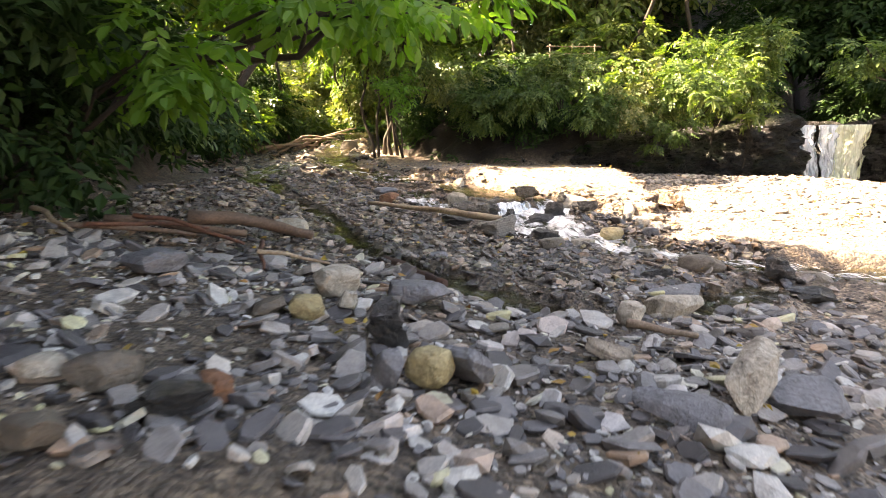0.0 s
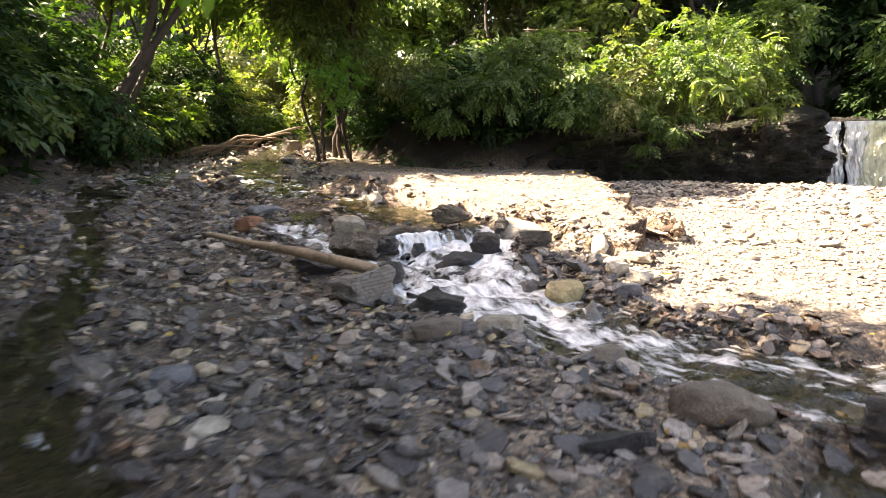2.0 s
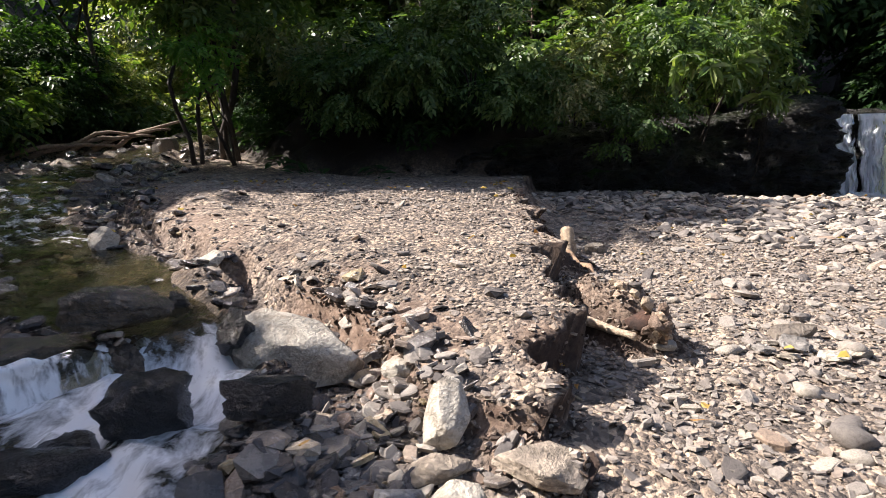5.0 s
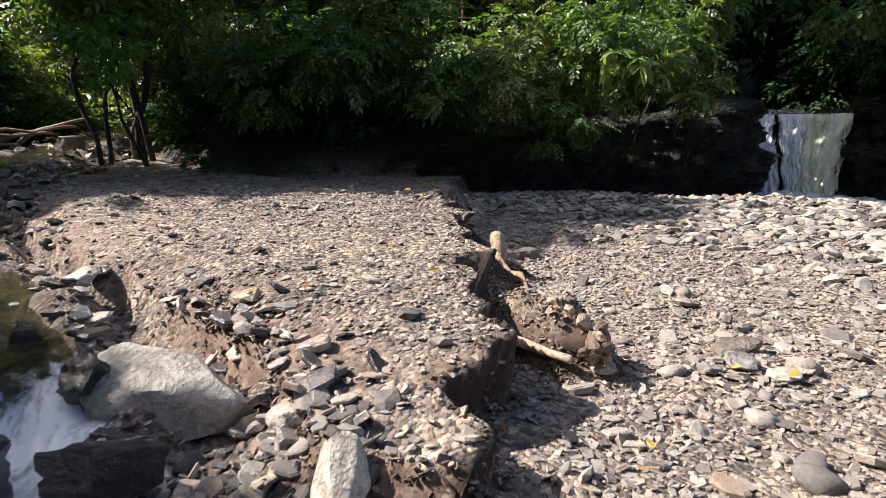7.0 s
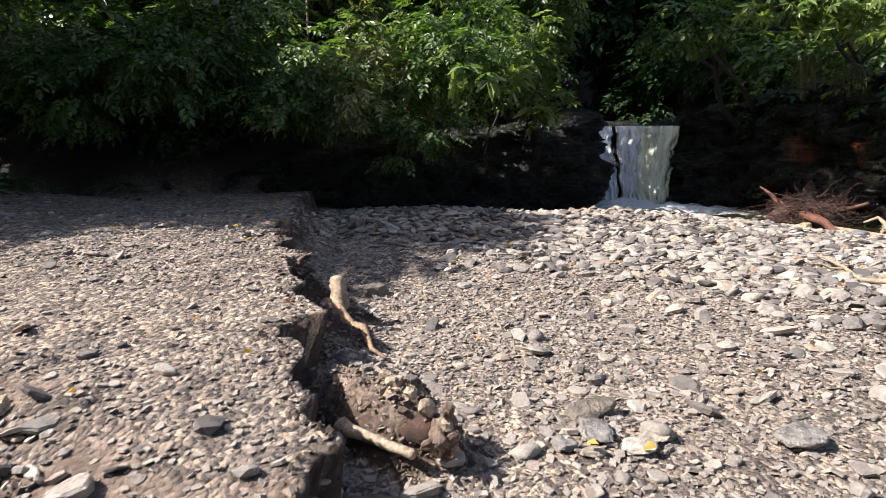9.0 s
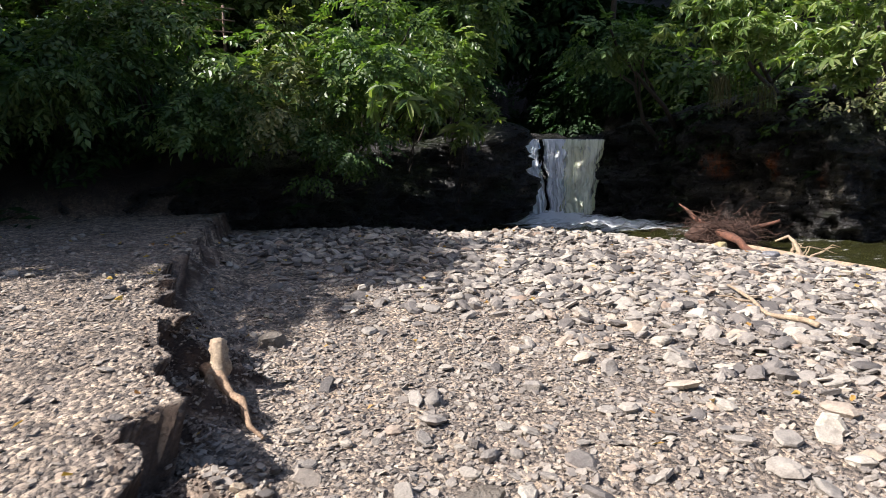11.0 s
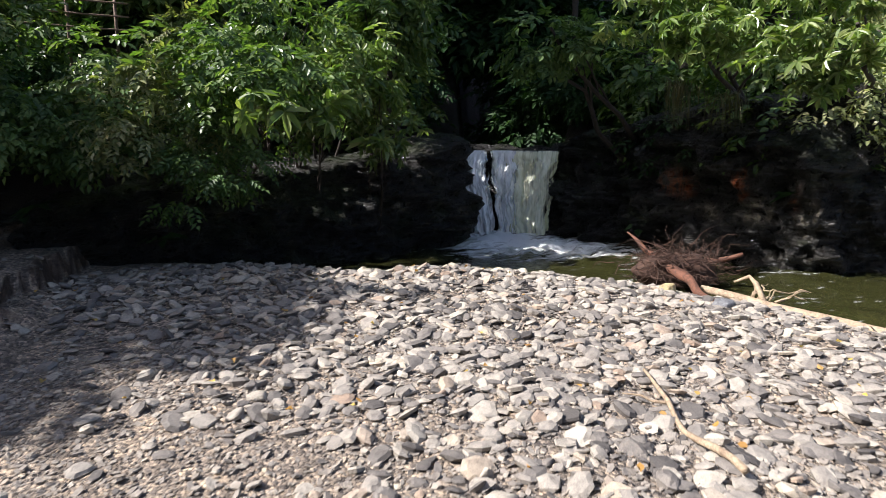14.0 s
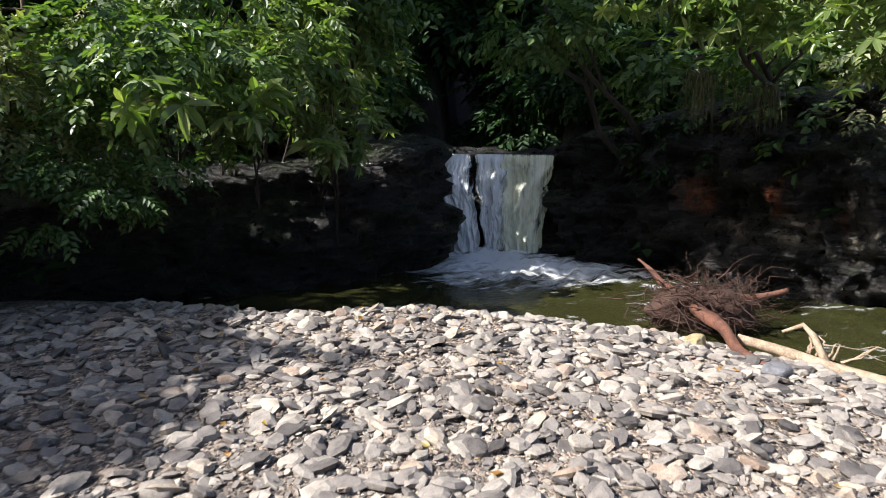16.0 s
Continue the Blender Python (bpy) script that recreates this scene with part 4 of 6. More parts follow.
def ico(sub):
    bm = bmesh.new()
    bmesh.ops.create_icosphere(bm, subdivisions=sub, radius=1.0)
    v = np.array([p.co[:] for p in bm.verts])
    f = np.array([[p.index for p in q.verts] for q in bm.faces])
    bm.free()
    return v, f


ICO = {n: ico(n) for n in (1, 2, 3, 4)}


def stone_shape(sub, seed, flat=0.45, angular=0.6, cuts=7, rough=0.05):
    """A stone about 1 long: a rounded block cut by random planes, flattened and roughened."""
    rng = np.random.default_rng(seed)
    v, f = ICO[sub]
    p = 2.0 + 3.0 * angular
    v = v / (np.abs(v) ** p).sum(1, keepdims=True) ** (1 / p)
    v = v @ rot_z(rng.uniform(0, 3)).T
    for _ in range(cuts):
        n = rng.normal(size=3) * np.array([1, 1, 0.6])
        n /= np.linalg.norm(n)
        reach = (v @ n).max()
        d = reach * rng.uniform(1 - 0.55 * angular, 0.98)
        v = v - np.maximum(v @ n - d, 0)[:, None] * n * 0.94
    if rough:
        v = v * (1 + rough * fbm(v[:, 0] * 1.6 + seed, v[:, 1] * 1.6, v[:, 2] * 1.6, seed, 3) + rough * 0.3 * fbm(v[:, 0] * 7 + seed, v[:, 1] * 7, v[:, 2] * 7, seed + 3, 2))[:, None]
    v = v / (v.max(0) - v.min(0)).max()
    return v * np.array([1.0, rng.uniform(0.62, 0.85), flat * rng.uniform(0.85, 1.15)]), f


def slab_shape(sides, seed, thick=0.22, rings=2):
    """A flat broken piece of slate: an uneven polygon with a chamfered rim and a tilted top."""
    rng = np.random.default_rng(seed)
    a = np.sort(np.linspace(0, 2 * np.pi, sides, endpoint=False) + rng.uniform(-0.32, 0.32, sides))
    r = rng.uniform(0.72, 1.08, sides)
    long, short = 0.5, rng.uniform(0.27, 0.42)
    tx, ty = rng.uniform(-0.15, 0.15, 2)
    levels = [(-0.5, 0.85), (0.2, 1.0), (0.5, 0.86)] if rings == 2 else [(-0.5, 0.95), (0.5, 0.88)]
    v = []
    for h, k in levels:
        kk = k * r * rng.uniform(0.93, 1.05, sides)
        x, y = np.cos(a) * kk * long, np.sin(a) * kk * short
        v.append(np.stack([x, y, h * thick + (tx * x + ty * y) * (h > 0)], 1))
    v.append(np.array([[0, 0, thick * 0.53]]))
    f = []
    for q in range(len(levels) - 1):
        for s in range(sides):
            t = (s + 1) % sides
            f += [[q * sides + s, q * sides + t, (q + 1) * sides + t], [q * sides + s, (q + 1) * sides + t, (q + 1) * sides + s]]
    q = len(levels) - 1
    f += [[q * sides + s, q * sides + (s + 1) % sides, len(levels) * sides] for s in range(sides)]
    return np.concatenate(v), np.array(f)


def cobble_shape(sides, seed, thick):
    """A water-worn cobble: broad rounded shoulders under a small domed top."""
    rng = np.random.default_rng(seed)
    a = np.linspace(0, 2 * np.pi, sides, endpoint=False) + rng.uniform(-0.25, 0.25, sides)
    r, short = rng.uniform(0.82, 1.08, sides), rng.uniform(0.3, 0.44)
    v = []
    for h, k in ((-0.45, 0.72), (0.08, 1.0), (0.42, 0.66)):
        kk = k * r * rng.uniform(0.95, 1.05, sides)
        v.append(np.stack([np.cos(a) * kk * 0.5, np.sin(a) * kk * short, np.full(sides, h * thick) + rng.normal(0, 0.03, sides) * thick], 1))
    v.append(np.array([[rng.uniform(-0.06, 0.06), rng.uniform(-0.06, 0.06), thick * 0.5]]))
    f = []
    for q in range(2):
        for s in range(sides):
            t = (s + 1) % sides
            f += [[q * sides + s, q * sides + t, (q + 1) * sides + t], [q * sides + s, (q + 1) * sides + t, (q + 1) * sides + s]]
    f += [[2 * sides + s, 2 * sides + (s + 1) % sides, 3 * sides] for s in range(sides)]
    return np.concatenate(v), np.array(f)


SMALL = [slab_shape(5, 500 + i, 0.08 + 0.035 * (i % 4), 1) for i in range(16)]
SLABS = [slab_shape(6 + i % 3, 550 + i, (0.11, 0.18, 0.25, 0.14)[i % 4]) for i in range(18)]
PEBBLES = [stone_shape(2, 600 + i, (0.45, 0.6, 0.38)[i % 3], 0.8, 8, 0.06) for i in range(6)]
MEDIUM = SLABS + PEBBLES
ROUGH = [stone_shape(1, 640 + i, (0.4, 0.55, 0.35)[i % 3], 0.6, 4, 0.05) for i in range(8)]
LOOSE = SLABS + ROUGH[:4]
ROUND = [cobble_shape(6 + i % 3, 700 + i, (0.2, 0.28, 0.36, 0.24)[i % 4]) for i in range(16)]
CHIPS = [slab_shape(4, 660 + i, 0.08 + 0.03 * (i % 4), 1) for i in range(12)]


def scatter(name, shapes, xs, ys, sizes, mat, label, seed, sink=0.12, tilt=0.22, soft=False, steep_too=False):
    """Many stones joined into one mesh, lying on the ground, none on a steep cut."""
    rng = np.random.default_rng(seed)
    steep = np.hypot(land(xs + 0.05, ys) - land(xs - 0.05, ys), land(xs, ys + 0.05) - land(xs, ys - 0.05)) / 0.1
    ok = (steep < 0.75) | (xs < 3.1) | (ys > 16) | steep_too
    xs, ys, sizes = xs[ok], ys[ok], sizes[ok]
    zs = land(xs, ys)
    n = len(xs)
    pick = rng.integers(0, len(shapes), n)
    yaw, tx, ty = rng.uniform(0, 2 * np.pi, n), rng.normal(0, tilt, n), rng.normal(0, tilt, n)
    vs, fs, off = [], [], 0
    for k, (v, f) in enumerate(shapes):
        i = np.nonzero(pick == k)[0]
        if not len(i):
            continue
        p = v[None] * sizes[i, None, None] * rng.uniform(0.85, 1.2, (len(i), 1, 3))
        p = np.stack([p[..., 0], p[..., 1] * np.cos(tx[i])[:, None] - p[..., 2] * np.sin(tx[i])[:, None], p[..., 1] * np.sin(tx[i])[:, None] + p[..., 2] * np.cos(tx[i])[:, None]], -1)
        p = np.stack([p[..., 0] * np.cos(ty[i])[:, None] + p[..., 2] * np.sin(ty[i])[:, None], p[..., 1], -p[..., 0] * np.sin(ty[i])[:, None] + p[..., 2] * np.cos(ty[i])[:, None]], -1)
        c, s = np.cos(yaw[i])[:, None], np.sin(yaw[i])[:, None]
        p = np.stack([p[..., 0] * c - p[..., 1] * s + xs[i][:, None], p[..., 0] * s + p[..., 1] * c + ys[i][:, None], p[..., 2] + (zs[i] + sizes[i] * sink)[:, None]], -1)
        vs.append(p.reshape(-1, 3))
        fs.append((f[None] + off + (np.arange(len(i)) * len(v))[:, None, None]).reshape(-1, 3))
        off += len(i) * len(v)
    return thing(name, label, "stones", mesh_of(name, np.concatenate(vs), np.concatenate(fs), mat, soft), "stuff")


def places(n, x0, x1, y0, y1, density, seed):
    """n tries in a rectangle, kept by density(x, y) from 0 to 1."""
    rng = np.random.default_rng(seed)
    x, y = rng.uniform(x0, x1, n), rng.uniform(y0, y1, n)
    ok = rng.uniform(0, 1, n) < density(x, y)
    return x[ok], y[ok]


def dry_side(x, y):
    """1 on the gravel bars, 0 in the streams, the pool and the woods."""
    d1, _, (_, w1), _ = near(MAIN, x, y)
    d2, _, (_, w2), _ = near(SIDE, x, y)
    d3, s3, _, _ = near(SHORE, x, y)
    d4, s4, _, _ = near(FOOT, x, y)
    ok = (d1 > w1 * 1.15) & (d2 > w2 * 1.1) & (np.where(s3 < 0, d3, -d3) > 0.02) & (np.where(s4 > 0, d4, -d4) < 0.3) & (x > bank_left(y) - 0.2)
    return ok.astype(float)


def on_terrace(x, y):
    return smooth(-0.1, 0.1, terrace_right(y) - x) * smooth(0.0, 0.4, x - terrace_left(y)) * (y > 9.6)


def right_bar(x, y):
    return dry_side(x, y) * smooth(2.6, 3.8, x + (y - 9) * 0.25) * (1 - on_terrace(x, y))


def coarse(x, y):
    return right_bar(x, y) * (0.05 + 0.95 * smooth(5.8, 8.8, x + 0.25 * (y - 12) + 0.8 * fbm(x * 0.6, y * 0.6, 0, 91, 3)))


def bed_left(x, y):
    return dry_side(x, y) * (1 - on_terrace(x, y)) * smooth(4.2, 2.2, x) * smooth(0, 1, 0.9 + 0.4 * fbm(x * 0.8, y * 0.8, 0, 95, 3))


def sizes_of(n, lo, hi, seed, skew=2.2):
    return lo + (hi - lo) * np.random.default_rng(seed).uniform(0, 1, n) ** skew


x, y = places(9500, 3.5, 14.5, 8.5, 20, coarse, 1)
scatter("cobbles_bar", LOOSE, x, y, sizes_of(len(x), 0.045, 0.2, 1, 2.6), M_DRY, "pale grey flat slabs covering the gravel bar", 11, tilt=0.28)
x, y = places(10500, 5.0, 14.5, 9.5, 20, coarse, 101)
scatter("round_cobbles_bar", ROUND, x, y, sizes_of(len(x), 0.05, 0.24, 101, 2.5), M_DRY, "rounded grey and tan cobbles covering the gravel bar", 111, sink=0.1, tilt=0.28)
x, y = places(25000, 3.2, 14.5, 8.3, 20, lambda x, y: right_bar(x, y) * smooth(18, 13.5, y) * smooth(14, 11, x), 2)
scatter("gravel_bar", SMALL, x, y, sizes_of(len(x), 0.028, 0.095, 2, 1.8), M_CHIP, "small flat slate chips on the gravel bar", 12, tilt=0.3)
x, y = places(19000, 3.8, 10.5, 9.4, 16.5, lambda x, y: right_bar(x, y) * smooth(11, 8, x - 0.25 * (y - 12)), 21)
scatter("chips_bar", CHIPS, x, y, sizes_of(len(x), 0.02, 0.062, 21, 1.4), M_CHIP, "fine flat slate chips strewn over the gravel bar", 23, tilt=0.35)
x, y = places(4200, 1.75, 4.2, 7.2, 10.5, lambda x, y: smooth(3.05, 2.7, x + 0.15 * (y - 9.5) - 0.95 * smooth(9.3, 8.2, y)) * (near(MAIN, x, y)[0] > 0.3), 22)
scatter("stones_rapids_edge", LOOSE, x, y, sizes_of(len(x), 0.04, 0.17, 22, 2.0), M_SOAKED_SHADE, "dark wet broken slate beside the rapids", 24, tilt=0.35)
x, y = places(36000, -2.5, 5.0, 9.6, 20.5, lambda x, y: on_terrace(x, y) * smooth(19.5, 14, y) * (0.35 + 0.65 * smooth(-0.3, 0.4, fbm(x * 0.9, y * 0.9, 0, 97, 3))) * (1 - 0.6 * smooth(11.4, 10.3, y)), 3)
scatter("gravel_terrace", SMALL, x, y, sizes_of(len(x), 0.018, 0.062, 3, 1.8), M_DUSTY, "small slate chips on top of the cut terrace", 13, tilt=0.3)
x, y = places(800, -2.5, 5.0, 9.8, 20.5, on_terrace, 4)
scatter("stones_terrace", LOOSE, x, y, sizes_of(len(x), 0.05, 0.14, 4, 3), M_DRY, "scattered flat stones on the cut terrace", 14)
edge = lambda x, y: (x - 0.3 * (y - 9.5) > 2.45 - 1.0 * smooth(10.4, 11.4, y)) * smooth(0.75, 0.2, np.abs(x - terrace_left(y) + 0.25)) * (y > 9.4) * (y < 15) * (x < terrace_right(y) - 0.12)
x, y = places(9500, -0.8, 4.2, 9.3, 15, edge, 5)
scatter("stones_slump", LOOSE, x, y, sizes_of(len(x), 0.035, 0.14, 5, 2.2), M_DRY, "broken slabs slumped below the terrace edge", 15, tilt=0.4)
x, y = places(3600, -4.5, 4.5, 1.7, 5.6, lambda x, y: bed_left(x, y) * smooth(5.6, 4.9, y), 6)
scatter("stones_near_bed", LOOSE, x, y, sizes_of(len(x), 0.05, 0.25, 6, 2.3), M_WET, "grey and pale flat stones of the damp stream bed", 16, tilt=0.3)
x, y = places(12000, -4.5, 4.5, 4.8, 15, lambda x, y: bed_left(x, y) * smooth(4.9, 5.6, y), 16)
scatter("stones_streambed", LOOSE, x, y, sizes_of(len(x), 0.05, 0.2, 16, 2.6), M_SOAKED_SHADE, "soaked flat stones of the stream bed, darkened for shade", 26, tilt=0.3)
x, y = places(21000, -4.2, 4.2, 2.0, 14, lambda x, y: bed_left(x, y) * (0.7 + 0.3 * smooth(8, 5.5, y)), 7)
near_bed = y + 0.25 * np.sin(x * 7) < 5.3
scatter("gravel_near_bed", SMALL, x[near_bed], y[near_bed], sizes_of(near_bed.sum(), 0.03, 0.085, 7, 1.5), M_WET, "damp slate chips between the nearer stones", 17, tilt=0.35)
x, y = x[~near_bed], y[~near_bed]
scatter("gravel_streambed", SMALL, x, y, sizes_of(len(x), 0.03, 0.09, 8, 1.5), M_SOAKED_SHADE, "soaked slate chips between the stones, darkened for shade", 27, tilt=0.35)
instream = lambda x, y: np.maximum(*[(lambda d, w: smooth(1.4, 0.6, d / w))(*(lambda r: (r[0], r[2][1]))(near(a, x, y))) for a in (MAIN, SIDE)])
x, y = places(9000, -5.5, 6, 3.5, 16, lambda x, y: instream(x, y) * (0.55 + 0.45 * (x < 0.3)) * ((y < 7.4) | (y > 10.7) | (x < 0.3)), 8)
scatter("stones_in_water", LOOSE, x, y, sizes_of(len(x), 0.06, 0.22, 8, 2.0), M_SOAKED_SHADE, "wet dark stones lying in the shallow stream", 18, tilt=0.3)
x, y = places(3400, -8, 1, 14, 30, lambda x, y: np.maximum(bed_left(x, y), 0.6 * instream(x, y)) * (x < terrace_left(y) + 0.2), 9)
scatter("stones_upstream", LOOSE, x, y, sizes_of(len(x), 0.08, 0.38, 9, 2.2), M_SOAKED_SHADE, "dark stones of the upstream bed", 19, tilt=0.3)


x, y = places(150, 0.85, 2.9, 7.6, 10.3, lambda x, y: instream(x, y) * (np.abs(x - 1.65 + (y - 9.3) * 0.35) < 0.75), 28)
scatter("stones_rapids", MEDIUM, x, y, sizes_of(len(x), 0.08, 0.24, 28, 1.6), M_BLACKS, "black wet stones breaking the white water", 29, sink=0.28, tilt=0.35)


x, y = places(44000, 2.3, 4.9, 9.4, 14.5, lambda x, y: np.hypot(land(x + 0.04, y) - land(x - 0.04, y), land(x, y + 0.04) - land(x, y - 0.04)) / 0.08 > 0.5, 61)
scatter("soil_clods", SMALL, x, y, sizes_of(len(x), 0.015, 0.06, 61, 1.8), M_CLOD, "crumbling brown clods and chips on the cut bank", 62, sink=0.05, tilt=0.7, steep_too=True)


def boulder(name, x, y, size, mat, label, yaw=0.0, flat=0.5, pitch=0.0, roll=0.0, sink=0.2, seed=0, angular=0.6, wide=1.0, lift=0.0, category="rock"):
    """A stone of its own, size metres long, resting in the ground."""
    if y < 5.6 and x < 2.3:
        size, sink, lift = size * 1.1, sink * 0.4, lift + 0.02
    v, f = stone_shape(4, 900 + seed, flat, angular, 34 if mat is M_BLACK else 24, 0.07 if mat is M_BLACK else 0.06)
    if mat in (M_BLACK, M_WETBROWN, M_LAYERED):
        # beds of the rock stand out as small steps
        bed = v @ np.array([0.25, 0.2, 1.0]) * (13 if mat is M_BLACK else 9) / max(flat, 0.3) * 0.5 + 0.6 * fbm(v[:, 0] * 3, v[:, 1] * 3, v[:, 2] * 3, seed, 2)
        lip = hash3(np.floor(bed), np.floor(bed) * 0, np.floor(bed) * 0, seed) - 0.5 + 0.6 * fbm(v[:, 0] * 9, v[:, 1] * 9, v[:, 2] * 9, seed + 1, 3)
        v = v * (1 + 0.17 * lip)[:, None] + 0.02 * fbm(v[:, 0] * 6, v[:, 1] * 6, v[:, 2] * 2, seed + 2, 3)[:, None] * np.array([0, 0, 1])
    v = v * size * np.array([1, wide, 1])
    me = mesh_of(name, v, f, mat, True)
    me.set_sharp_from_angle(angle=radians(32))
    ob = thing(name, label, category, me, group="single stones of the stream bed")
    m = Euler((radians(roll), radians(pitch), radians(yaw))).to_matrix().to_4x4()
    zr = [(m @ Vector(p)).z for p in v]
    low, high = min(zr), max(zr)
    ob.matrix_world = Matrix.Translation((x, y, float(land(x, y)) - low - sink * (high - low) + lift)) @ m
    return ob


# stones of the near bed
boulder("slab", 1.12, 2.67, 0.45, M_SLATE, "flat blue-grey slate slab on the stream bed", -32, 0.22, 4, 9, 0.1, 1, 0.95, 0.85)
boulder("boulder", 1.51, 2.92, 0.46, M_PALE, "pale pitted limestone boulder beside a slate slab", 50, 0.42, -22, 0, 0.2, 202, 0.7, 0.65)
boulder("slab", 1.79, 2.93, 0.44, M_SLATE, "dark grey flat slab on wet gravel", -8, 0.3, 0, 0, 0.15, 3, 0.8)
boulder("stone", -0.04, 2.88, 0.22, M_OCHRE, "rounded yellow stone with a pitted top", 0, 0.9, 0, 0, 0.1, 4, 0.3, 1.2)
boulder("slab", 0.15, 2.96, 0.36, M_SLATE, "upright dark grey slate slab leaning among gravel", 110, 0.3, 22, 38, 0.15, 5, 0.7)
boulder("stone", -0.23, 2.77, 0.17, M_SLATE, "blue-grey stone beside a yellow one", 20, 0.8, 0, 0, 0.15, 6, 0.8, 1.2)
boulder("stone", -0.28, 3.31, 0.28, M_BLACK, "small dark stone behind a yellow one", 20, 0.8, 0, 0, 0.15, 106, 0.8, 1.2)
boulder("stone", 1.32, 4.22, 0.22, M_PALE, "rounded white stone at the water's edge", 80, 0.7, 0, 0, 0.12, 7, 0.4, 1.1)
boulder("stone", 1.75, 4.55, 0.47, M_PALE, "long pale stone like a log by shallow water", -6, 0.32, 0, 0, 0.15, 8, 0.5, 0.6)
boulder("slab", 2.12, 5.32, 0.54, M_SLATE, "flat blue-grey slab beside shallow water", 8, 0.22, 0, 0, 0.15, 9, 0.95)
boulder("slab", 0.98, 3.49, 0.3, M_TAN, "tan flat slab beside a broken piece of wood", -40, 0.25, 12, 0, 0.15, 107, 0.9)
boulder("slab", -0.17, 4.3, 0.5, M_SLATE, "smooth flat grey slab on the stream bed", -8, 0.26, 4, 0, 0.15, 10, 0.8, 0.8)
boulder("stone", -0.71, 4.29, 0.32, M_PALE, "rounded pale stone beside driftwood", 30, 0.7, 0, 0, 0.15, 11, 0.4, 1.1)
boulder("stone", -0.78, 3.65, 0.21, M_OCHRE, "yellowish rounded stone on dark gravel", 10, 0.7, 0, 0, 0.15, 12, 0.5, 1.1)
boulder("slab", -0.98, 3.58, 0.24, M_BROWN, "tan flat stone on dark gravel", 30, 0.3, -14, 0, 0.1, 13, 0.8)
boulder("stone", -0.57, 3.93, 0.18, M_PALE, "white angular stone on dark gravel", 70, 0.6, 20, 0, 0.15, 14)
boulder("boulder", -1.57, 6.66, 0.46, M_PALE, "rounded pale boulder beside matted driftwood", 0, 0.5, 0, 0, 0.2, 15, 0.35)
boulder("slab", -1.96, 4.35, 0.44, M_SLATE, "flat grey slab with a pale top", 10, 0.35, 0, 0, 0.15, 16, 0.6)
boulder("boulder", -1.29, 2.35, 0.27, M_BROWN, "rounded grey-brown stone on wet silt", 35, 0.55, 0, 0, 0.15, 17, 0.4)
boulder("stone", -1.52, 2.35, 0.18, M_PALE, "rounded pale stone on wet silt", 0, 0.5, 0, 0, 0.12, 18, 0.4)
boulder("slab", -0.97, 2.18, 0.26, M_BLACK, "dark wet flat slab on silt", 20, 0.35, 0, 0, 0.15, 19)
boulder("stone", -0.89, 2.43, 0.23, M_REDDISH, "ochre and rust coloured stone", -30, 0.45, 0, 0, 0.12, 20, 0.7, 0.7)
boulder("boulder", -1.23, 1.83, 0.18, M_BROWN, "brown mossy stone at the bank", 0, 0.6, 0, 0, 0.25, 21)
boulder("slab", 0.42, 6.03, 0.19, M_PALE, "small white slab on dark chips", 20, 0.3, 0, 0, 0.1, 22)
boulder("slab", 0.0, 6.74, 0.26, M_SLATE, "small blue-grey slab on dark chips", 20, 0.35, 0, 0, 0.1, 23)
boulder("stone", -0.34, 5.71, 0.29, M_BROWN, "brown stone at the edge of the murky arm", 20, 0.5, 0, 0, 0.15, 108)
boulder("slab", 2.13, 6.09, 0.36, M_BLACK, "long dark wet stone beside the stream", 8, 0.35, 0, 0, 0.15, 25, 0.6, 0.6)
boulder("boulder", 2.38, 7.2, 0.32, M_BROWN, "rounded brown boulder at the stream edge", 20, 0.7, 0, 0, 0.15, 26, 0.45, 1.1)
boulder("boulder", 2.7, 6.4, 0.48, M_BROWN, "rounded dark boulder in the stream margin", -12, 0.45, 0, 0, 0.2, 27, 0.4)
boulder("boulder", 3.4, 6.25, 0.42, M_BLACK, "dark wet boulder splitting the rivulet", 30, 0.6, 0, 0, 0.2, 28)
boulder("boulder", 3.85, 6.4, 0.46, M_BROWN, "dark brown boulder beside the rivulet", -10, 0.55, 0, 0, 0.2, 29)
boulder("slab", 3.32, 5.5, 0.44, M_BLACK, "flat dark wet slab beside the rivulet", 5, 0.3, 0, 0, 0.2, 109)
boulder("stone", 3.28, 7.75, 0.22, M_BLACK, "dark stone on the far edge of the stream", 5, 0.6, 0, 0, 0.15, 110)
# round the cascade
boulder("boulder", -0.85, 11.0, 0.36, M_REDDISH, "rusty red rounded boulder beside a driftwood pole", 10, 0.7, 0, 0, 0.15, 30, 0.4)
boulder("boulder", 0.3, 11.05, 0.46, M_DUN, "rounded dun boulder with a pale top above the cascade", 25, 0.62, 0, 0, 0.05, 31, 0.4, 1.0, 0.05)
boulder("slab", 0.55, 9.72, 0.62, M_WETBROWN, "large flat-topped brown slab beside the cascade", -6, 0.5, 0, 0, 0.1, 32, 0.85, 0.9, 0.04)
boulder("boulder", 0.84, 9.94, 0.38, M_BLACK, "dark wet slanting boulder at the edge of the rapids", 20, 0.5, 0, 10, 0.1, 33, 0.75, 0.8, 0.04)
boulder("slab", 1.5, 10.8, 0.52, M_WETBROWN, "sloping wet slab at the end of the ledge", 38, 0.5, 4, -10, 0.2, 34, 0.7, 0.8, 0.06)
boulder("slab", 1.18, 10.7, 1.05, M_WETBROWN, "long brown ledge with thin water falling over it", 40, 0.24, 0, 0, 0.15, 111, 0.8, 0.45, 0.0)
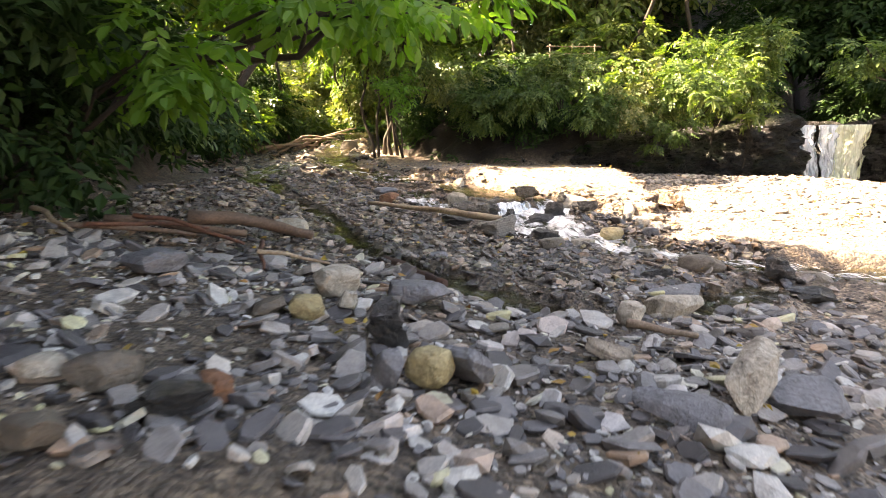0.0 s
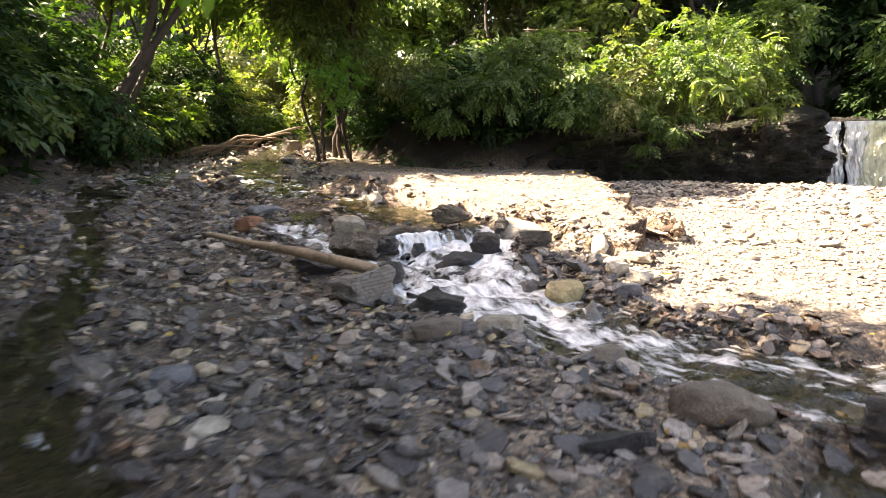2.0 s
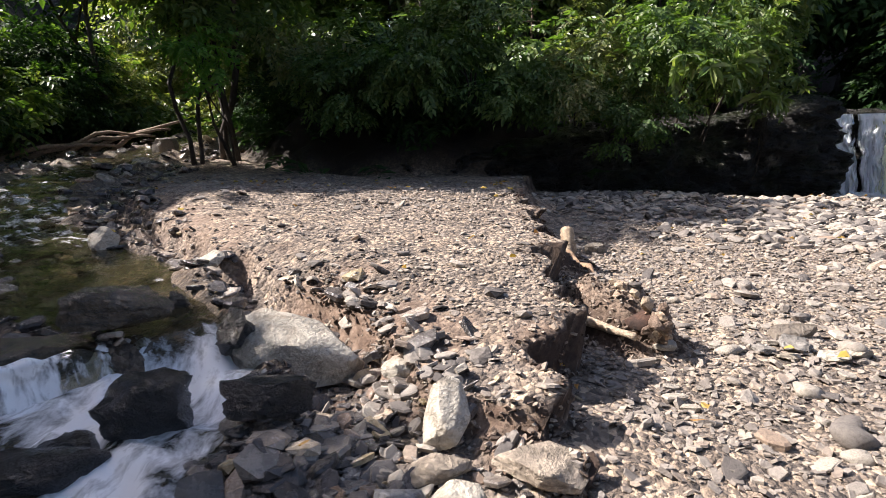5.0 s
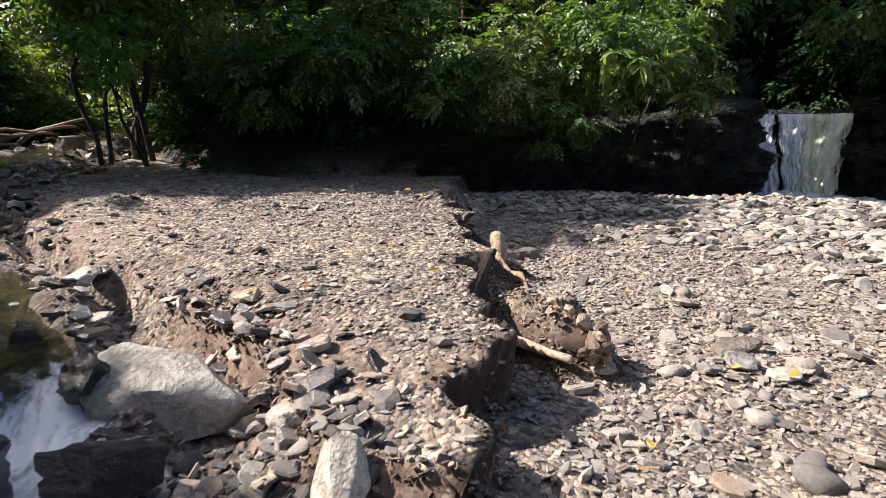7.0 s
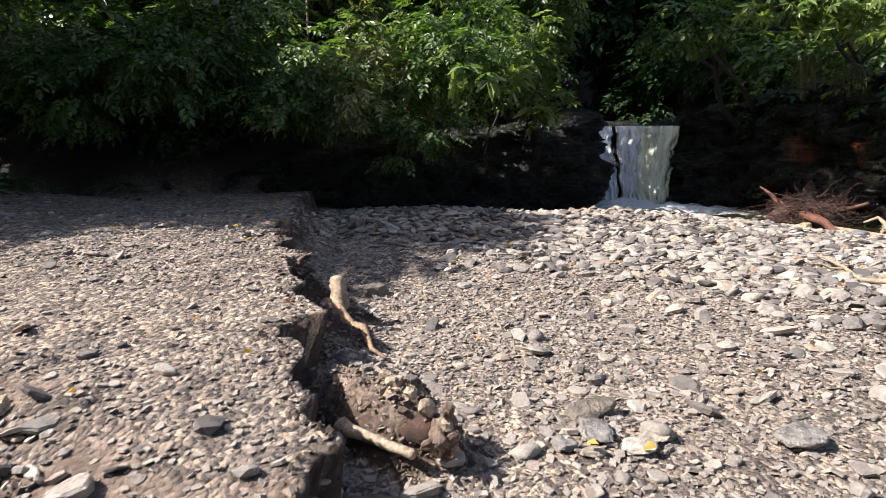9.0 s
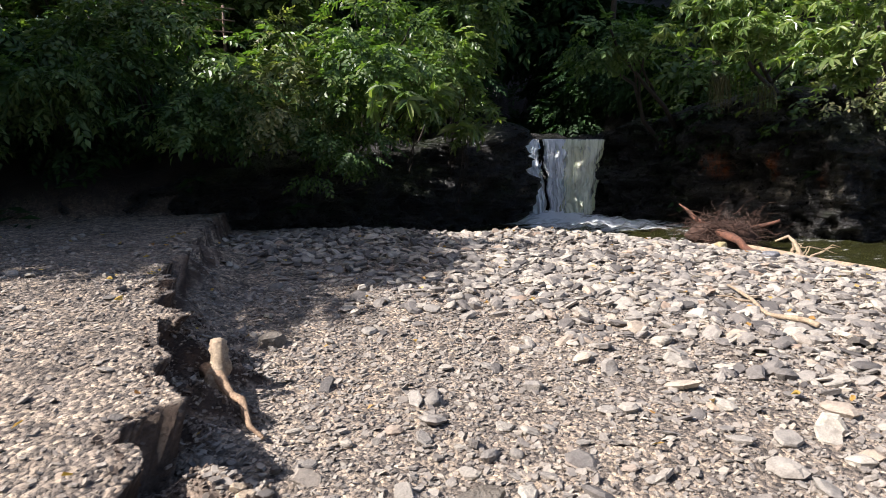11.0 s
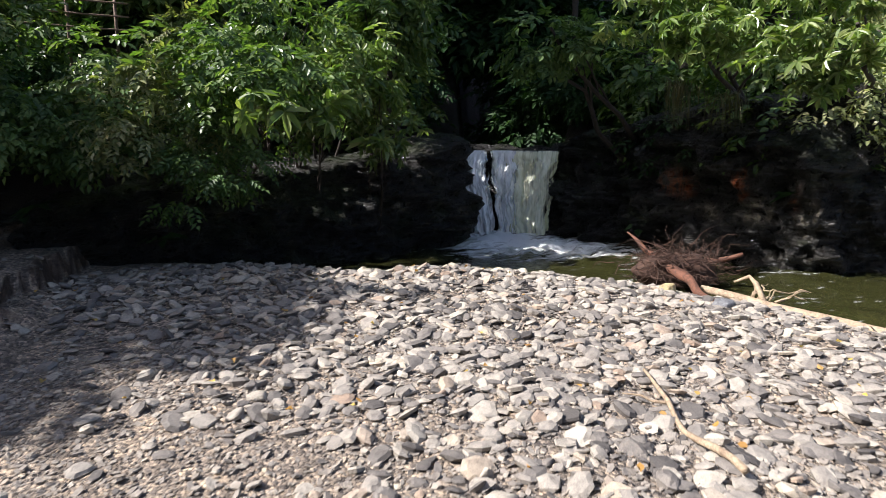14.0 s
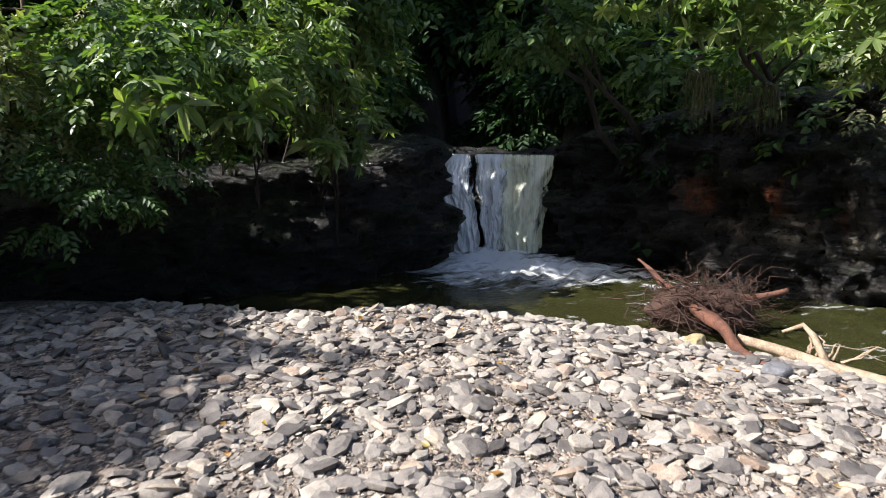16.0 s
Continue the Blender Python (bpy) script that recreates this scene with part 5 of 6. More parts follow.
boulder("boulder", 1.88, 10.22, 0.5, M_BLACK, "black wet boulder in the white rapids", 32, 0.62, -10, 0, 0.05, 35, 0.8, 0.8, 0.08)
boulder("boulder", 1.6, 10.14, 0.34, M_BLACK, "small black rock beside the larger one in the rapids", 20, 0.6, -20, 14, 0.05, 112, 0.8, 0.9, 0.06)
boulder("boulder", 1.66, 9.95, 0.54, M_BLACK, "long black wet rock splitting the white rapids", 14, 0.42, -8, 10, 0.05, 36, 0.8, 0.7, 0.05)
boulder("stone", 1.16, 10.2, 0.19, M_BLACK, "small black stone in white water", 60, 0.7, 0, 0, 0.0, 37, 0.6, 1, 0.06)
boulder("boulder", 1.6, 9.62, 0.3, M_BLACK, "low black boulder in white water", 10, 0.55, 0, 0, 0.05, 38, 0.7, 0.8, 0.04)
boulder("boulder", 2.36, 10.1, 0.36, M_BLACK, "angular black rock at the foot of the slump", 8, 0.5, 0, 0, 0.15, 39, 0.9, 0.8)
boulder("stone", 2.08, 10.78, 0.26, M_BLACK, "dark rock beside the side chute of the cascade", 60, 0.9, 20, 0, 0.1, 113, 0.8)
boulder("boulder", 2.36, 10.8, 0.64, M_PALE, "large pale boulder at the edge of the rapids", -8, 0.5, 5, 0, 0.1, 40, 0.7, 0.75)
boulder("boulder", 2.46, 8.9, 0.38, M_OCHRE, "smooth yellowish boulder beside the rapids", 25, 0.55, 0, 0, 0.15, 41, 0.4)
boulder("slab", 2.67, 9.35, 0.36, M_SLATE, "flat grey slab leaning beside the rapids", 70, 0.25, 20, 20, 0.12, 42, 0.7)
boulder("boulder", 3.03, 10.08, 0.32, M_PALE, "upright pale stone on the slump", 75, 0.5, -38, 0, 0.1, 43, 0.6, 0.8)
boulder("slab", 3.32, 9.84, 0.38, M_TAN, "tan layered slab at the tip of the terrace", -14, 0.22, 6, 6, 0.1, 44, 0.95, 0.9)
boulder("slab", 3.0, 9.85, 0.24, M_TAN, "tan flat slab below the terrace tip", 10, 0.35, 0, 0, 0.1, 114, 0.8)
boulder("slab", 3.04, 9.66, 0.22, M_PALE, "pale flat slab below the terrace tip", 20, 0.4, 0, 10, 0.1, 115, 0.8)
boulder("slab", 2.86, 9.6, 0.26, M_SLATE, "slate slab on edge below the terrace tip", 80, 0.4, 30, 0, 0.1, 116, 0.8)
boulder("stone", 3.05, 9.45, 0.22, M_PALE, "pale rounded stone below the terrace tip", 15, 0.6, 0, 0, 0.12, 45, 0.4, 1.1)
boulder("slab", 3.25, 9.3, 0.26, M_PALE, "pale flat stone below the terrace tip", -5, 0.45, 0, 0, 0.12, 46)
boulder("boulder", 2.92, 8.72, 0.28, M_SLATE, "dark grey stone at the edge of the rapids", 10, 0.45, 0, 0, 0.15, 47)
boulder("boulder", 2.58, 8.48, 0.42, M_LAYERED, "fractured layered rock at the edge of the rapids", 70, 0.5, 22, 0, 0.12, 48, 0.9, 0.8)
boulder("boulder", 0.94, 9.12, 0.34, M_BLACK, "rounded black boulder beside the rapids", 10, 0.5, 0, 0, 0.1, 49, 0.5, 1, 0.04)
boulder("slab", 0.84, 8.5, 0.78, M_LAYERED, "large grey layered slab beside the rapids", -18, 0.42, 0, 8, 0.12, 50, 0.9, 0.85, 0.02)
boulder("boulder", 1.36, 8.2, 0.42, M_BLACK, "dark brown-black rock under the layered slab", 10, 0.5, 0, 0, 0.1, 118, 0.7, 0.9, 0.03)
boulder("boulder", 2.02, 8.32, 0.36, M_BLACK, "dark blue-grey rock in the middle of the white water", -8, 0.4, 0, 0, 0.05, 119, 0.8, 0.8, 0.06)
boulder("stone", 2.12, 8.1, 0.3, M_BLACK, "low wet rock in the middle of the white water", 10, 0.4, 0, 0, 0.05, 120, 0.8, 0.8, 0.05)
boulder("stone", 1.34, 8.8, 0.16, M_BLACK, "small black stone breaking the white water", 10, 0.6, 0, 0, 0.05, 121, 0.8, 0.9, 0.09)
boulder("boulder", 1.78, 7.75, 0.44, M_DUN, "wet dun boulder with a pale top in the stream margin", 15, 0.42, 0, 0, 0.15, 122, 0.6, 0.9)
boulder("boulder", 1.35, 7.55, 0.4, M_BROWN, "brown stone at the stream margin", 35, 0.4, 0, 0, 0.2, 123, 0.6, 0.9)
boulder("boulder", 0.25, 9.35, 0.5, M_BLACK, "dark slanting slab beside the rapids", -20, 0.4, 10, 0, 0.15, 51)
boulder("stone", 1.53, 12.1, 0.24, M_PALE, "small pale slab at the edge of the still pool", 30, 0.45, -25, 0, 0.12, 52)
boulder("stone", 1.55, 11.42, 0.2, M_BLACK, "dark angular stone at the spill of the pool", 30, 0.6, 0, 0, 0.1, 53, 0.8, 1, 0.05)
boulder("stone", 0.4, 13.0, 0.3, M_PALE, "upright pale stone at the terrace corner", 80, 0.6, -45, 0, 0.15, 54)
boulder("slab", -1.0, 12.2, 0.5, M_SLATE, "pale flat slab on dark stream stones", 10, 0.25, 0, 0, 0.15, 55)
boulder("stone", 2.86, 10.5, 0.18, M_PALE, "pale stone on the slump of broken slabs", 10, 0.5, 0, 0, 0.1, 117)
boulder("boulder", -3.3, 24.2, 0.7, M_BROWN, "ochre-brown boulder beside the upstream water", 10, 0.6, 0, 0, 0.2, 56)
# on the bar
for k, (qx, qy, sz, yw, m) in enumerate([(5.0, 11.14, 0.22, 40, M_LAYERED), (5.12, 10.97, 0.2, 10, M_PALE), (5.26, 11.03, 0.21, -15, M_DUN), (5.12, 11.38, 0.31, -8, M_BROWN),
                                        (4.82, 11.1, 0.16, 60, M_LAYERED), (4.91, 11.02, 0.14, 0, M_DUN), (5.85, 10.78, 0.3, 8, M_LAYERED)]):
    boulder("slab", qx, qy, sz, m, "flat grey-brown slab in a small group on the gravel bar", yw, 0.28, 0, 0, 0.1, 60 + k, 0.8)
boulder("stone", 4.74, 14.2, 0.24, M_BROWN, "dark stone at the foot of the cut bank", 0, 0.5, 0, 0, 0.1, 70)
boulder("boulder", 12.35, 15.35, 0.34, M_SLATE, "flat grey stone under the driftwood tip", 0, 0.4, 0, 0, 0.2, 71)
boulder("stone", 12.4, 16.3, 0.3, M_OCHRE, "pale yellow stone beside the driftwood", 0, 0.5, 0, 0, 0.2, 72, 0.4)
boulder("boulder", 11.9, 25.3, 0.9, M_BROWN, "rounded mossy boulder on the ledge above the fall", 0, 0.8, 0, 0, 0.2, 73, 0.35)


# ---- plants ----
def leaf_blade(length, width, fold=0.25, droop=0.2):
    """One leaf along +y, folded along its midrib: 6 verts, 2 quads."""
    return np.array([[0, 0, 0], [-width * 0.48, length * 0.32, fold * width], [-width * 0.46, length * 0.7, fold * width - droop * length * 0.4],
                     [0, length, -droop * length], [width * 0.46, length * 0.7, fold * width - droop * length * 0.4], [width * 0.48, length * 0.32, fold * width]])


def leaf_small(length, width, fold=0.25, droop=0.2):
    """A smaller leaf: 4 verts, 2 triangles meeting at the midrib."""
    return np.array([[0, 0, 0], [-width * 0.5, length * 0.42, fold * width], [0, length, -droop * length], [width * 0.5, length * 0.42, fold * width]])


BLADE_F, SMALL_F = np.array([[0, 3, 2, 1], [0, 5, 4, 3]]), np.array([[0, 2, 1], [0, 3, 2]])


def spray(kind, leaf, seed):
    """The leaves of one twig along +y: small or broad leaves in two ranks, or a whorl of long leaves."""
    rng = np.random.default_rng(seed)
    out = []
    if kind != "whorl":
        n = 9 if kind == "pinnate" else 7
        for i in range(n):
            side = 0 if i == n - 1 else (1 if i % 2 else -1)
            grow = leaf * rng.uniform(0.75, 1.15)
            q = leaf_small(grow, leaf * 0.52, 0.05, rng.uniform(0.1, 0.4)) if kind == "pinnate" else leaf_blade(grow, leaf * 0.48, 0.06, rng.uniform(0.1, 0.4))
            q = q @ rot_x(rng.uniform(-0.4, 0.12)).T @ rot_z(-side * rng.uniform(0.75, 1.15)).T
            out.append(q + np.array([0, leaf * 0.3 * i, -0.03 * leaf * i * i * 0.4]))
    else:
        n = 8
        for i in range(n):
            q = leaf_blade(leaf * rng.uniform(0.8, 1.1), leaf * 0.31, 0.12, rng.uniform(0.3, 0.65))
            q = q @ rot_x(rng.uniform(-0.2, 0.3)).T @ rot_z(2 * np.pi * i / n + rng.uniform(-0.15, 0.15)).T
            out.append(q + np.array([0, leaf * 0.25, 0]))
    return np.array(out)


def rotations(dirs, rng):
    """Matrices that turn +y to each direction with a random roll that keeps leaves mostly face up."""
    y = dirs / (np.linalg.norm(dirs, axis=1, keepdims=True) + 1e-9)
    up = np.array([0, 0, 1.0]) + rng.normal(0, 0.38, dirs.shape)
    x = np.cross(y, up)
    x /= np.linalg.norm(x, axis=1, keepdims=True) + 1e-9
    z = np.cross(x, y)
    return np.stack([x, y, z], -1)


def leaves_mesh(name, centres, dirs, kind, leaf, mat, seed):
    rng = np.random.default_rng(seed)
    kinds = [spray(kind, leaf, seed * 10 + k) for k in range(5)]
    R = rotations(dirs, rng)
    pick = rng.integers(0, 5, len(centres))
    sc = rng.uniform(0.7, 1.25, len(centres))
    vs = []
    for k in range(5):
        i = np.nonzero(pick == k)[0]
        q = kinds[k].reshape(-1, 3)
        p = np.einsum("nij,mj->nmi", R[i], q) * sc[i, None, None] + centres[i][:, None, :]
        vs.append(p.reshape(-1, 3))
    v = np.concatenate(vs)
    one, shape = (4, SMALL_F) if kind == "pinnate" else (6, BLADE_F)
    f = (shape[None] + (np.arange(len(v) // one) * one)[:, None, None]).reshape(-1, shape.shape[1])
    return mesh_of(name, v, f, mat, False)


def crown_points(n, size, clumps, seed, clump_r=0.4, droop=0.25):
    """Twig places and directions in a crown of half-size (rx, ry, rz): clumps with gaps between them."""
    rng = np.random.default_rng(seed)
    c = rng.normal(size=(clumps, 3))
    c /= np.linalg.norm(c, axis=1, keepdims=True)
    c *= rng.uniform(0.35, 0.95, (clumps, 1))
    k = rng.integers(0, clumps, n)
    o = rng.normal(size=(n, 3))
    o /= np.linalg.norm(o, axis=1, keepdims=True)
    r = rng.uniform(0.2, 1, (n, 1)) ** 0.5 * clump_r * rng.uniform(0.6, 1.2, (clumps, 1))[k]
    p = (c[k] + o * r * np.array([1.2, 1.2, 0.42])) * np.asarray(size)
    d = o * 0.8 + c[k] * 0.6 + rng.normal(0, 0.25, (n, 3))
    d[:, 2] = d[:, 2] * 0.6 - droop
    return p, d, c * np.asarray(size)


def make_tree(name, label, category, size, twigs, clumps, leaf, mat, seed, kind="pinnate", stem_r=0.05, stems=3, height=None, stem_name="stem", clump_r=0.4, droop=0.25, shift=(0, 0)):
    """A bush or tree with its crown centred height metres above its base; built at the origin."""
    height = size[2] * 0.9 if height is None else height
    root = thing(name, label, category, group=category + "s on the wooded banks" if category != "bush" else "bushes on the wooded banks")
    p, d, c = crown_points(twigs, size, clumps, seed, clump_r, droop)
    off = np.array([shift[0], shift[1], height])
    rng = np.random.default_rng(seed + 1)
    order = rng.permutation(len(c))
    for s in range(stems):
        a = np.array([rng.uniform(-0.12, 0.12) * size[0], rng.uniform(-0.12, 0.12) * size[1], -0.15])
        b = c[order[s % len(c)]] * np.array([0.8, 0.8, 0.9]) + off
        path = bend(a, b, 9, -0.04, 0.08, seed + s)
        stem = part(stem_name, tubes_mesh(stem_name, [tube(path, np.linspace(stem_r, stem_r * 0.35, 9), 7, 0.15, seed)], M_BARK), root)
        for q in range(2):
            e = c[order[(s * 3 + q + 3) % len(c)]] + off
            part("limb", tubes_mesh("limb", [tube(bend(path[4 + q], e, 7, -0.05, 0.09, seed + 9 * s + q), np.linspace(stem_r * 0.45, stem_r * 0.12, 7), 4, 0.1, seed)], M_BARK), stem)
    part("crown", leaves_mesh("crown", p + off, d, kind, leaf, mat, seed), root)
    return root


def plant(proto, x, y, scale=1.0, yaw=0.0, lift=0.0, lean=0.0):
    """A copy of a plant rooted at x, y."""
    z = float(land(x, y)) + lift
    made = copy_thing(proto, pose(x, y, z, lean, 0, yaw))
    made.scale = (scale, scale, scale)
    return made


BUSH_A = make_tree("bush", "dense green broad-leaved bush on the bank", "bush", (1.15, 1.15, 1.0), 240, 20, 0.18, M_LEAF, 11, "broad", stem_r=0.035, clump_r=0.42, droop=0.38)
BUSH_B = make_tree("bush", "dark green layered bush overhanging the bank", "bush", (1.3, 1.2, 0.9), 470, 17, 0.15, M_LEAF_SHADE, 23, stem_r=0.04, clump_r=0.46, droop=0.3)
BUSH_C = make_tree("bush", "olive and yellow-green bush on the slope", "bush", (1.1, 1.1, 1.15), 430, 24, 0.13, M_LEAF_OLIVE, 37, stem_r=0.03, clump_r=0.36, droop=0.35)
BUSH_D = make_tree("bush", "bush with large bright sunlit leaves on the slope", "bush", (1.15, 1.1, 1.0), 210, 19, 0.22, M_LEAF_BIG, 29, "broad", stem_r=0.035, clump_r=0.4, droop=0.42)
WHORL = make_tree("shrub", "shrub with whorls of long glossy leaves", "shrub", (0.85, 0.8, 0.7), 60, 10, 0.29, M_LEAF_BIG, 41, "whorl", 0.025, 3, clump_r=0.35)
TREE = make_tree("tree", "slender tree with a spreading green crown", "tree", (2.2, 2.2, 1.6), 560, 22, 0.27, M_LEAF, 53, stem_r=0.075, stems=2, height=5.2, stem_name="trunk", clump_r=0.34)
TALL = make_tree("tree", "tall tree added mainly for the shade of its high crown", "tree", (3.0, 3.0, 1.7), 600, 30, 0.48, M_LEAF_SHADE, 59, stem_r=0.115, stems=1, height=8.4, stem_name="trunk", clump_r=0.36)
BOW = make_tree("tree", "tall bowing tree added for the shade of its crown", "tree", (2.7, 2.7, 1.6), 520, 26, 0.48, M_LEAF_SHADE, 61, stem_r=0.1, stems=1, height=6.8, stem_name="trunk", clump_r=0.38, shift=(0.0, -3.6))
protos = [BUSH_A, BUSH_B, BUSH_C, BUSH_D, WHORL, TREE, TALL, BOW]
rng = random.Random(5)


def slope_y(x, base):
    """How far back the wooded slope reaches the height base."""
    ys = np.arange(20.4, 50, 0.1)
    above = land(np.full(len(ys), x), ys) > base
    return float(ys[np.argmax(above)]) if above.any() else 50.0


# wooded slope behind the terrace, row over row: heights of the bush feet
for row, (foot, scale) in enumerate([(1.7, 0.9), (2.8, 1.0), (4.1, 1.15), (5.8, 1.5), (8.0, 2.0)]):
    for xi in np.arange(-1.6, 12.4, 1.15 * scale * (1.2 if row > 2 else 1)):
        fx = xi + rng.uniform(-0.3, 0.3)
        if fx > 0.5 and row == 0 or abs(fx - 5.0) < 0.5 and row == 2 or 8.4 < fx < 10.8 and row in (2, 3):
            continue
        fy = slope_y(fx, foot + rng.uniform(-0.15, 0.25))
        p = rng.choice([BUSH_A, BUSH_B] if fx < 4.2 else [BUSH_A, BUSH_C, BUSH_D] if fx < 8 else [BUSH_D, BUSH_A, BUSH_D])
        plant(p, fx, fy, scale * rng.uniform(0.9, 1.15), rng.uniform(0, 360), -0.15, rng.uniform(0, 8))
for p, qx, sc, yw, foot in [(WHORL, 10.2, 0.9, 60, 2.3), (WHORL, 8.6, 1.1, 170, 3.0), (WHORL, 7.9, 1.0, 250, 3.4), (WHORL, 6.6, 0.9, 10, 2.6), (WHORL, 10.6, 0.8, 300, 2.6), (WHORL, 9.0, 1.0, 30, 2.0), (WHORL, 8.2, 0.9, 200, 2.4), (WHORL, 9.8, 0.8, 100, 1.9), (WHORL, 7.4, 0.8, 20, 2.5), (BUSH_B, 3.2, 1.0, 0, 1.75), (BUSH_B, 1.7, 1.0, 140, 1.75)]:
    plant(p, qx, slope_y(qx, foot), sc, yw, 0.05, 22)
# left bank
for yi in np.arange(3.0, 31, 1.6):
    for k in range(2):
        if yi < 8.5:
            continue
        fx = float(bank_left(yi)) - 0.7 - 1.5 * k + rng.uniform(-0.2, 0.2)
        plant(BUSH_B if yi < 13 else rng.choice([BUSH_A, BUSH_B]), fx, yi + rng.uniform(-0.4, 0.4), rng.uniform(1.0, 1.35), rng.uniform(0, 360), -0.1)
for qy, zs in ((30, 1.2), (33, 1.6), (37, 2.2)):
    for qx in np.arange(-7, 1.5, 1.5 * zs * 0.8):
        if qy < 33 and -5.2 < qx < -2.2:
            continue
        plant(rng.choice([BUSH_A, BUSH_C]), qx + rng.uniform(-0.3, 0.3), qy + rng.uniform(-0.6, 0.6), zs, rng.uniform(0, 360), -0.1)
# slender trees where the bed bends
for qx, qy, sc in [(-2.2, 23.2, 0.8), (-1.7, 24.2, 0.95), (-7.5, 22, 1.0), (-6.9, 29, 1.2), (2.0, 29.5, 1.0), (3.4, 27.8, 1.0), (-0.2, 30, 1.1), (-4.4, 33, 1.0), (-2.6, 34, 1.1)]:
    plant(TREE, qx, qy, sc, rng.uniform(0, 360), -0.1)
# high canopy added for shade: stream's left bank, the bend, slope above the fall
for qx, qy, sc in [(-5.0, 3.2, 1.0), (-6.2, 6.2, 1.0), (-7.2, 4.8, 1.0), (-8.6, 2.0, 1.1), (-4.6, -0.6, 1.0), (-7.2, 19.2, 1.0),
                    (11.6, 28.5, 1.0), (18.4, 26.5, 1.0), (15.5, 31, 1.2), (3, 33, 1.3), (-1.5, 35, 1.2), (7, 32, 1.2), (17.5, 29.5, 0.9)]:
    plant(TALL, qx, qy, sc, rng.uniform(0, 360), -0.2)
for qx, qy, yw in [(7.6, 26.6, 0), (-7.4, 20.3, 90), (-1.9, 24.8, 0)]:
    plant(BOW, qx, qy, 1.0, yw, -0.2)
for qx, qy, sc in [(-6.0, 7.6, 0.9), (-7.6, 8.4, 0.9), (-8.3, 11.6, 0.75), (-7.6, 14.6, 0.8), (-6.6, 6.9, 0.9), (-7.4, 4.4, 1.0), (-6.8, 2.0, 1.0)]:
    plant(TREE, qx, qy, sc, rng.uniform(0, 360), -0.2)
# bush rows added up the left slope to keep the sun off the bank
for yi in np.arange(9, 19.5, 2.0):
    plant(BUSH_B, float(bank_left(yi)) - 2.7, yi, 1.6, rng.uniform(0, 360), -0.2)
for yi in np.arange(1.5, 14, 2.4):
    plant(BUSH_B, float(bank_left(yi)) - 4.2, yi, 2.1, rng.uniform(0, 360), -0.2)
# over the right-hand cliff and round the gorge
for qx, qy, sc, zl, p in [(16.8, 21.4, 0.8, 0.0, BUSH_A), (16.8, 19.8, 1.0, 0.0, BUSH_B), (16.9, 18.5, 1.0, 0.0, BUSH_A), (17.6, 17.3, 1.1, 0.0, BUSH_C), (19.6, 16.2, 1.2, 0.0, BUSH_C),
                          (17.5, 24.3, 1.1, 0.2, BUSH_B), (17.8, 22.0, 1.3, 0.0, BUSH_A), (18.6, 19.8, 1.4, 0.0, BUSH_A), (20.5, 18, 1.5, 0.0, BUSH_C), (12.2, 27.2, 1.3, 0.0, BUSH_B),
                          (17.6, 25.2, 1.5, 0.0, BUSH_B), (19.0, 28.0, 1.8, 0, BUSH_B), (15.2, 30.5, 2.0, 0, BUSH_B), (17.2, 31.5, 2.0, 0, BUSH_B), (19.5, 33, 2.2, 0, BUSH_B), (21.5, 24, 1.9, 0, BUSH_A), (23, 20, 1.9, 0, BUSH_C), (18.3, 29.2, 2.2, 0, BUSH_B), (16.6, 28.2, 1.3, 0, BUSH_B), (18.0, 27.2, 1.5, 0, BUSH_B), (5.2, 31, 2.2, 0, BUSH_C), (2.6, 29.4, 2.1, 0, BUSH_A), (-8.6, 31, 1.3, 0, BUSH_A), (-7.4, 34.5, 2.0, 0, BUSH_A), (-8.6, 37, 2.4, 0, BUSH_C), (-6.0, 39, 2.4, 0, BUSH_A), (3.6, 31.0, 2.2, 0, BUSH_C), (7.2, 30, 2.0, 0, BUSH_C)]:
    plant(p, qx, qy, sc, rng.uniform(0, 360), zl)
for p in protos:
    for o in (*p.children_recursive, p):
        bpy.data.objects.remove(o)


def leaning(label, qx, qy, cx, cy, cz, size, twigs, clumps, leaf, mat, seed, kind="pinnate", stem_r=0.07, stems=2, clump_r=0.4, droop=0.3):
    """A tree rooted at q whose crown hangs out to c."""
    gz = float(land(qx, qy))
    t = make_tree("leaning_tree", label, "tree", size, twigs, clumps, leaf, mat, seed, kind, stem_r, stems, cz - gz, "trunk", clump_r, droop, (cx - qx, cy - qy))
    t.location = (qx, qy, gz)
    return t


leaning("leaning tree hanging green leaves over the stream bed", -5.0, 8.6, -1.1, 7.6, 3.05, (2.0, 1.0, 0.5), 170, 14, 0.2, M_LEAF_BACKLIT, 71, "broad")
# three crowns out of view, added to keep the sky off the left bank
leaning("unseen dark crown added to shade the bank", -6.8, 4.0, -4.8, 4.8, 5.2, (2.3, 3.6, 0.7), 560, 24, 0.26, M_LEAF_SHADE, 70, droop=0.15)
leaning("unseen dark crown added to shade the bank and the path", -6.0, 0.5, -3.6, 1.2, 5.6, (2.6, 3.0, 0.7), 420, 22, 0.3, M_LEAF_SHADE, 76, droop=0.15)
leaning("unseen dark crown added behind the start to shade the stream bed", -5.6, -3.4, -2.4, -3.2, 5.8, (3.2, 2.8, 0.8), 420, 22, 0.32, M_LEAF_SHADE, 78, droop=0.15)
leaning("dark bushy tree crowding the shaded bank", -5.6, 5.8, -4.3, 6.4, 2.4, (1.5, 2.2, 1.5), 520, 24, 0.2, M_LEAF_SHADE, 82, droop=0.3)
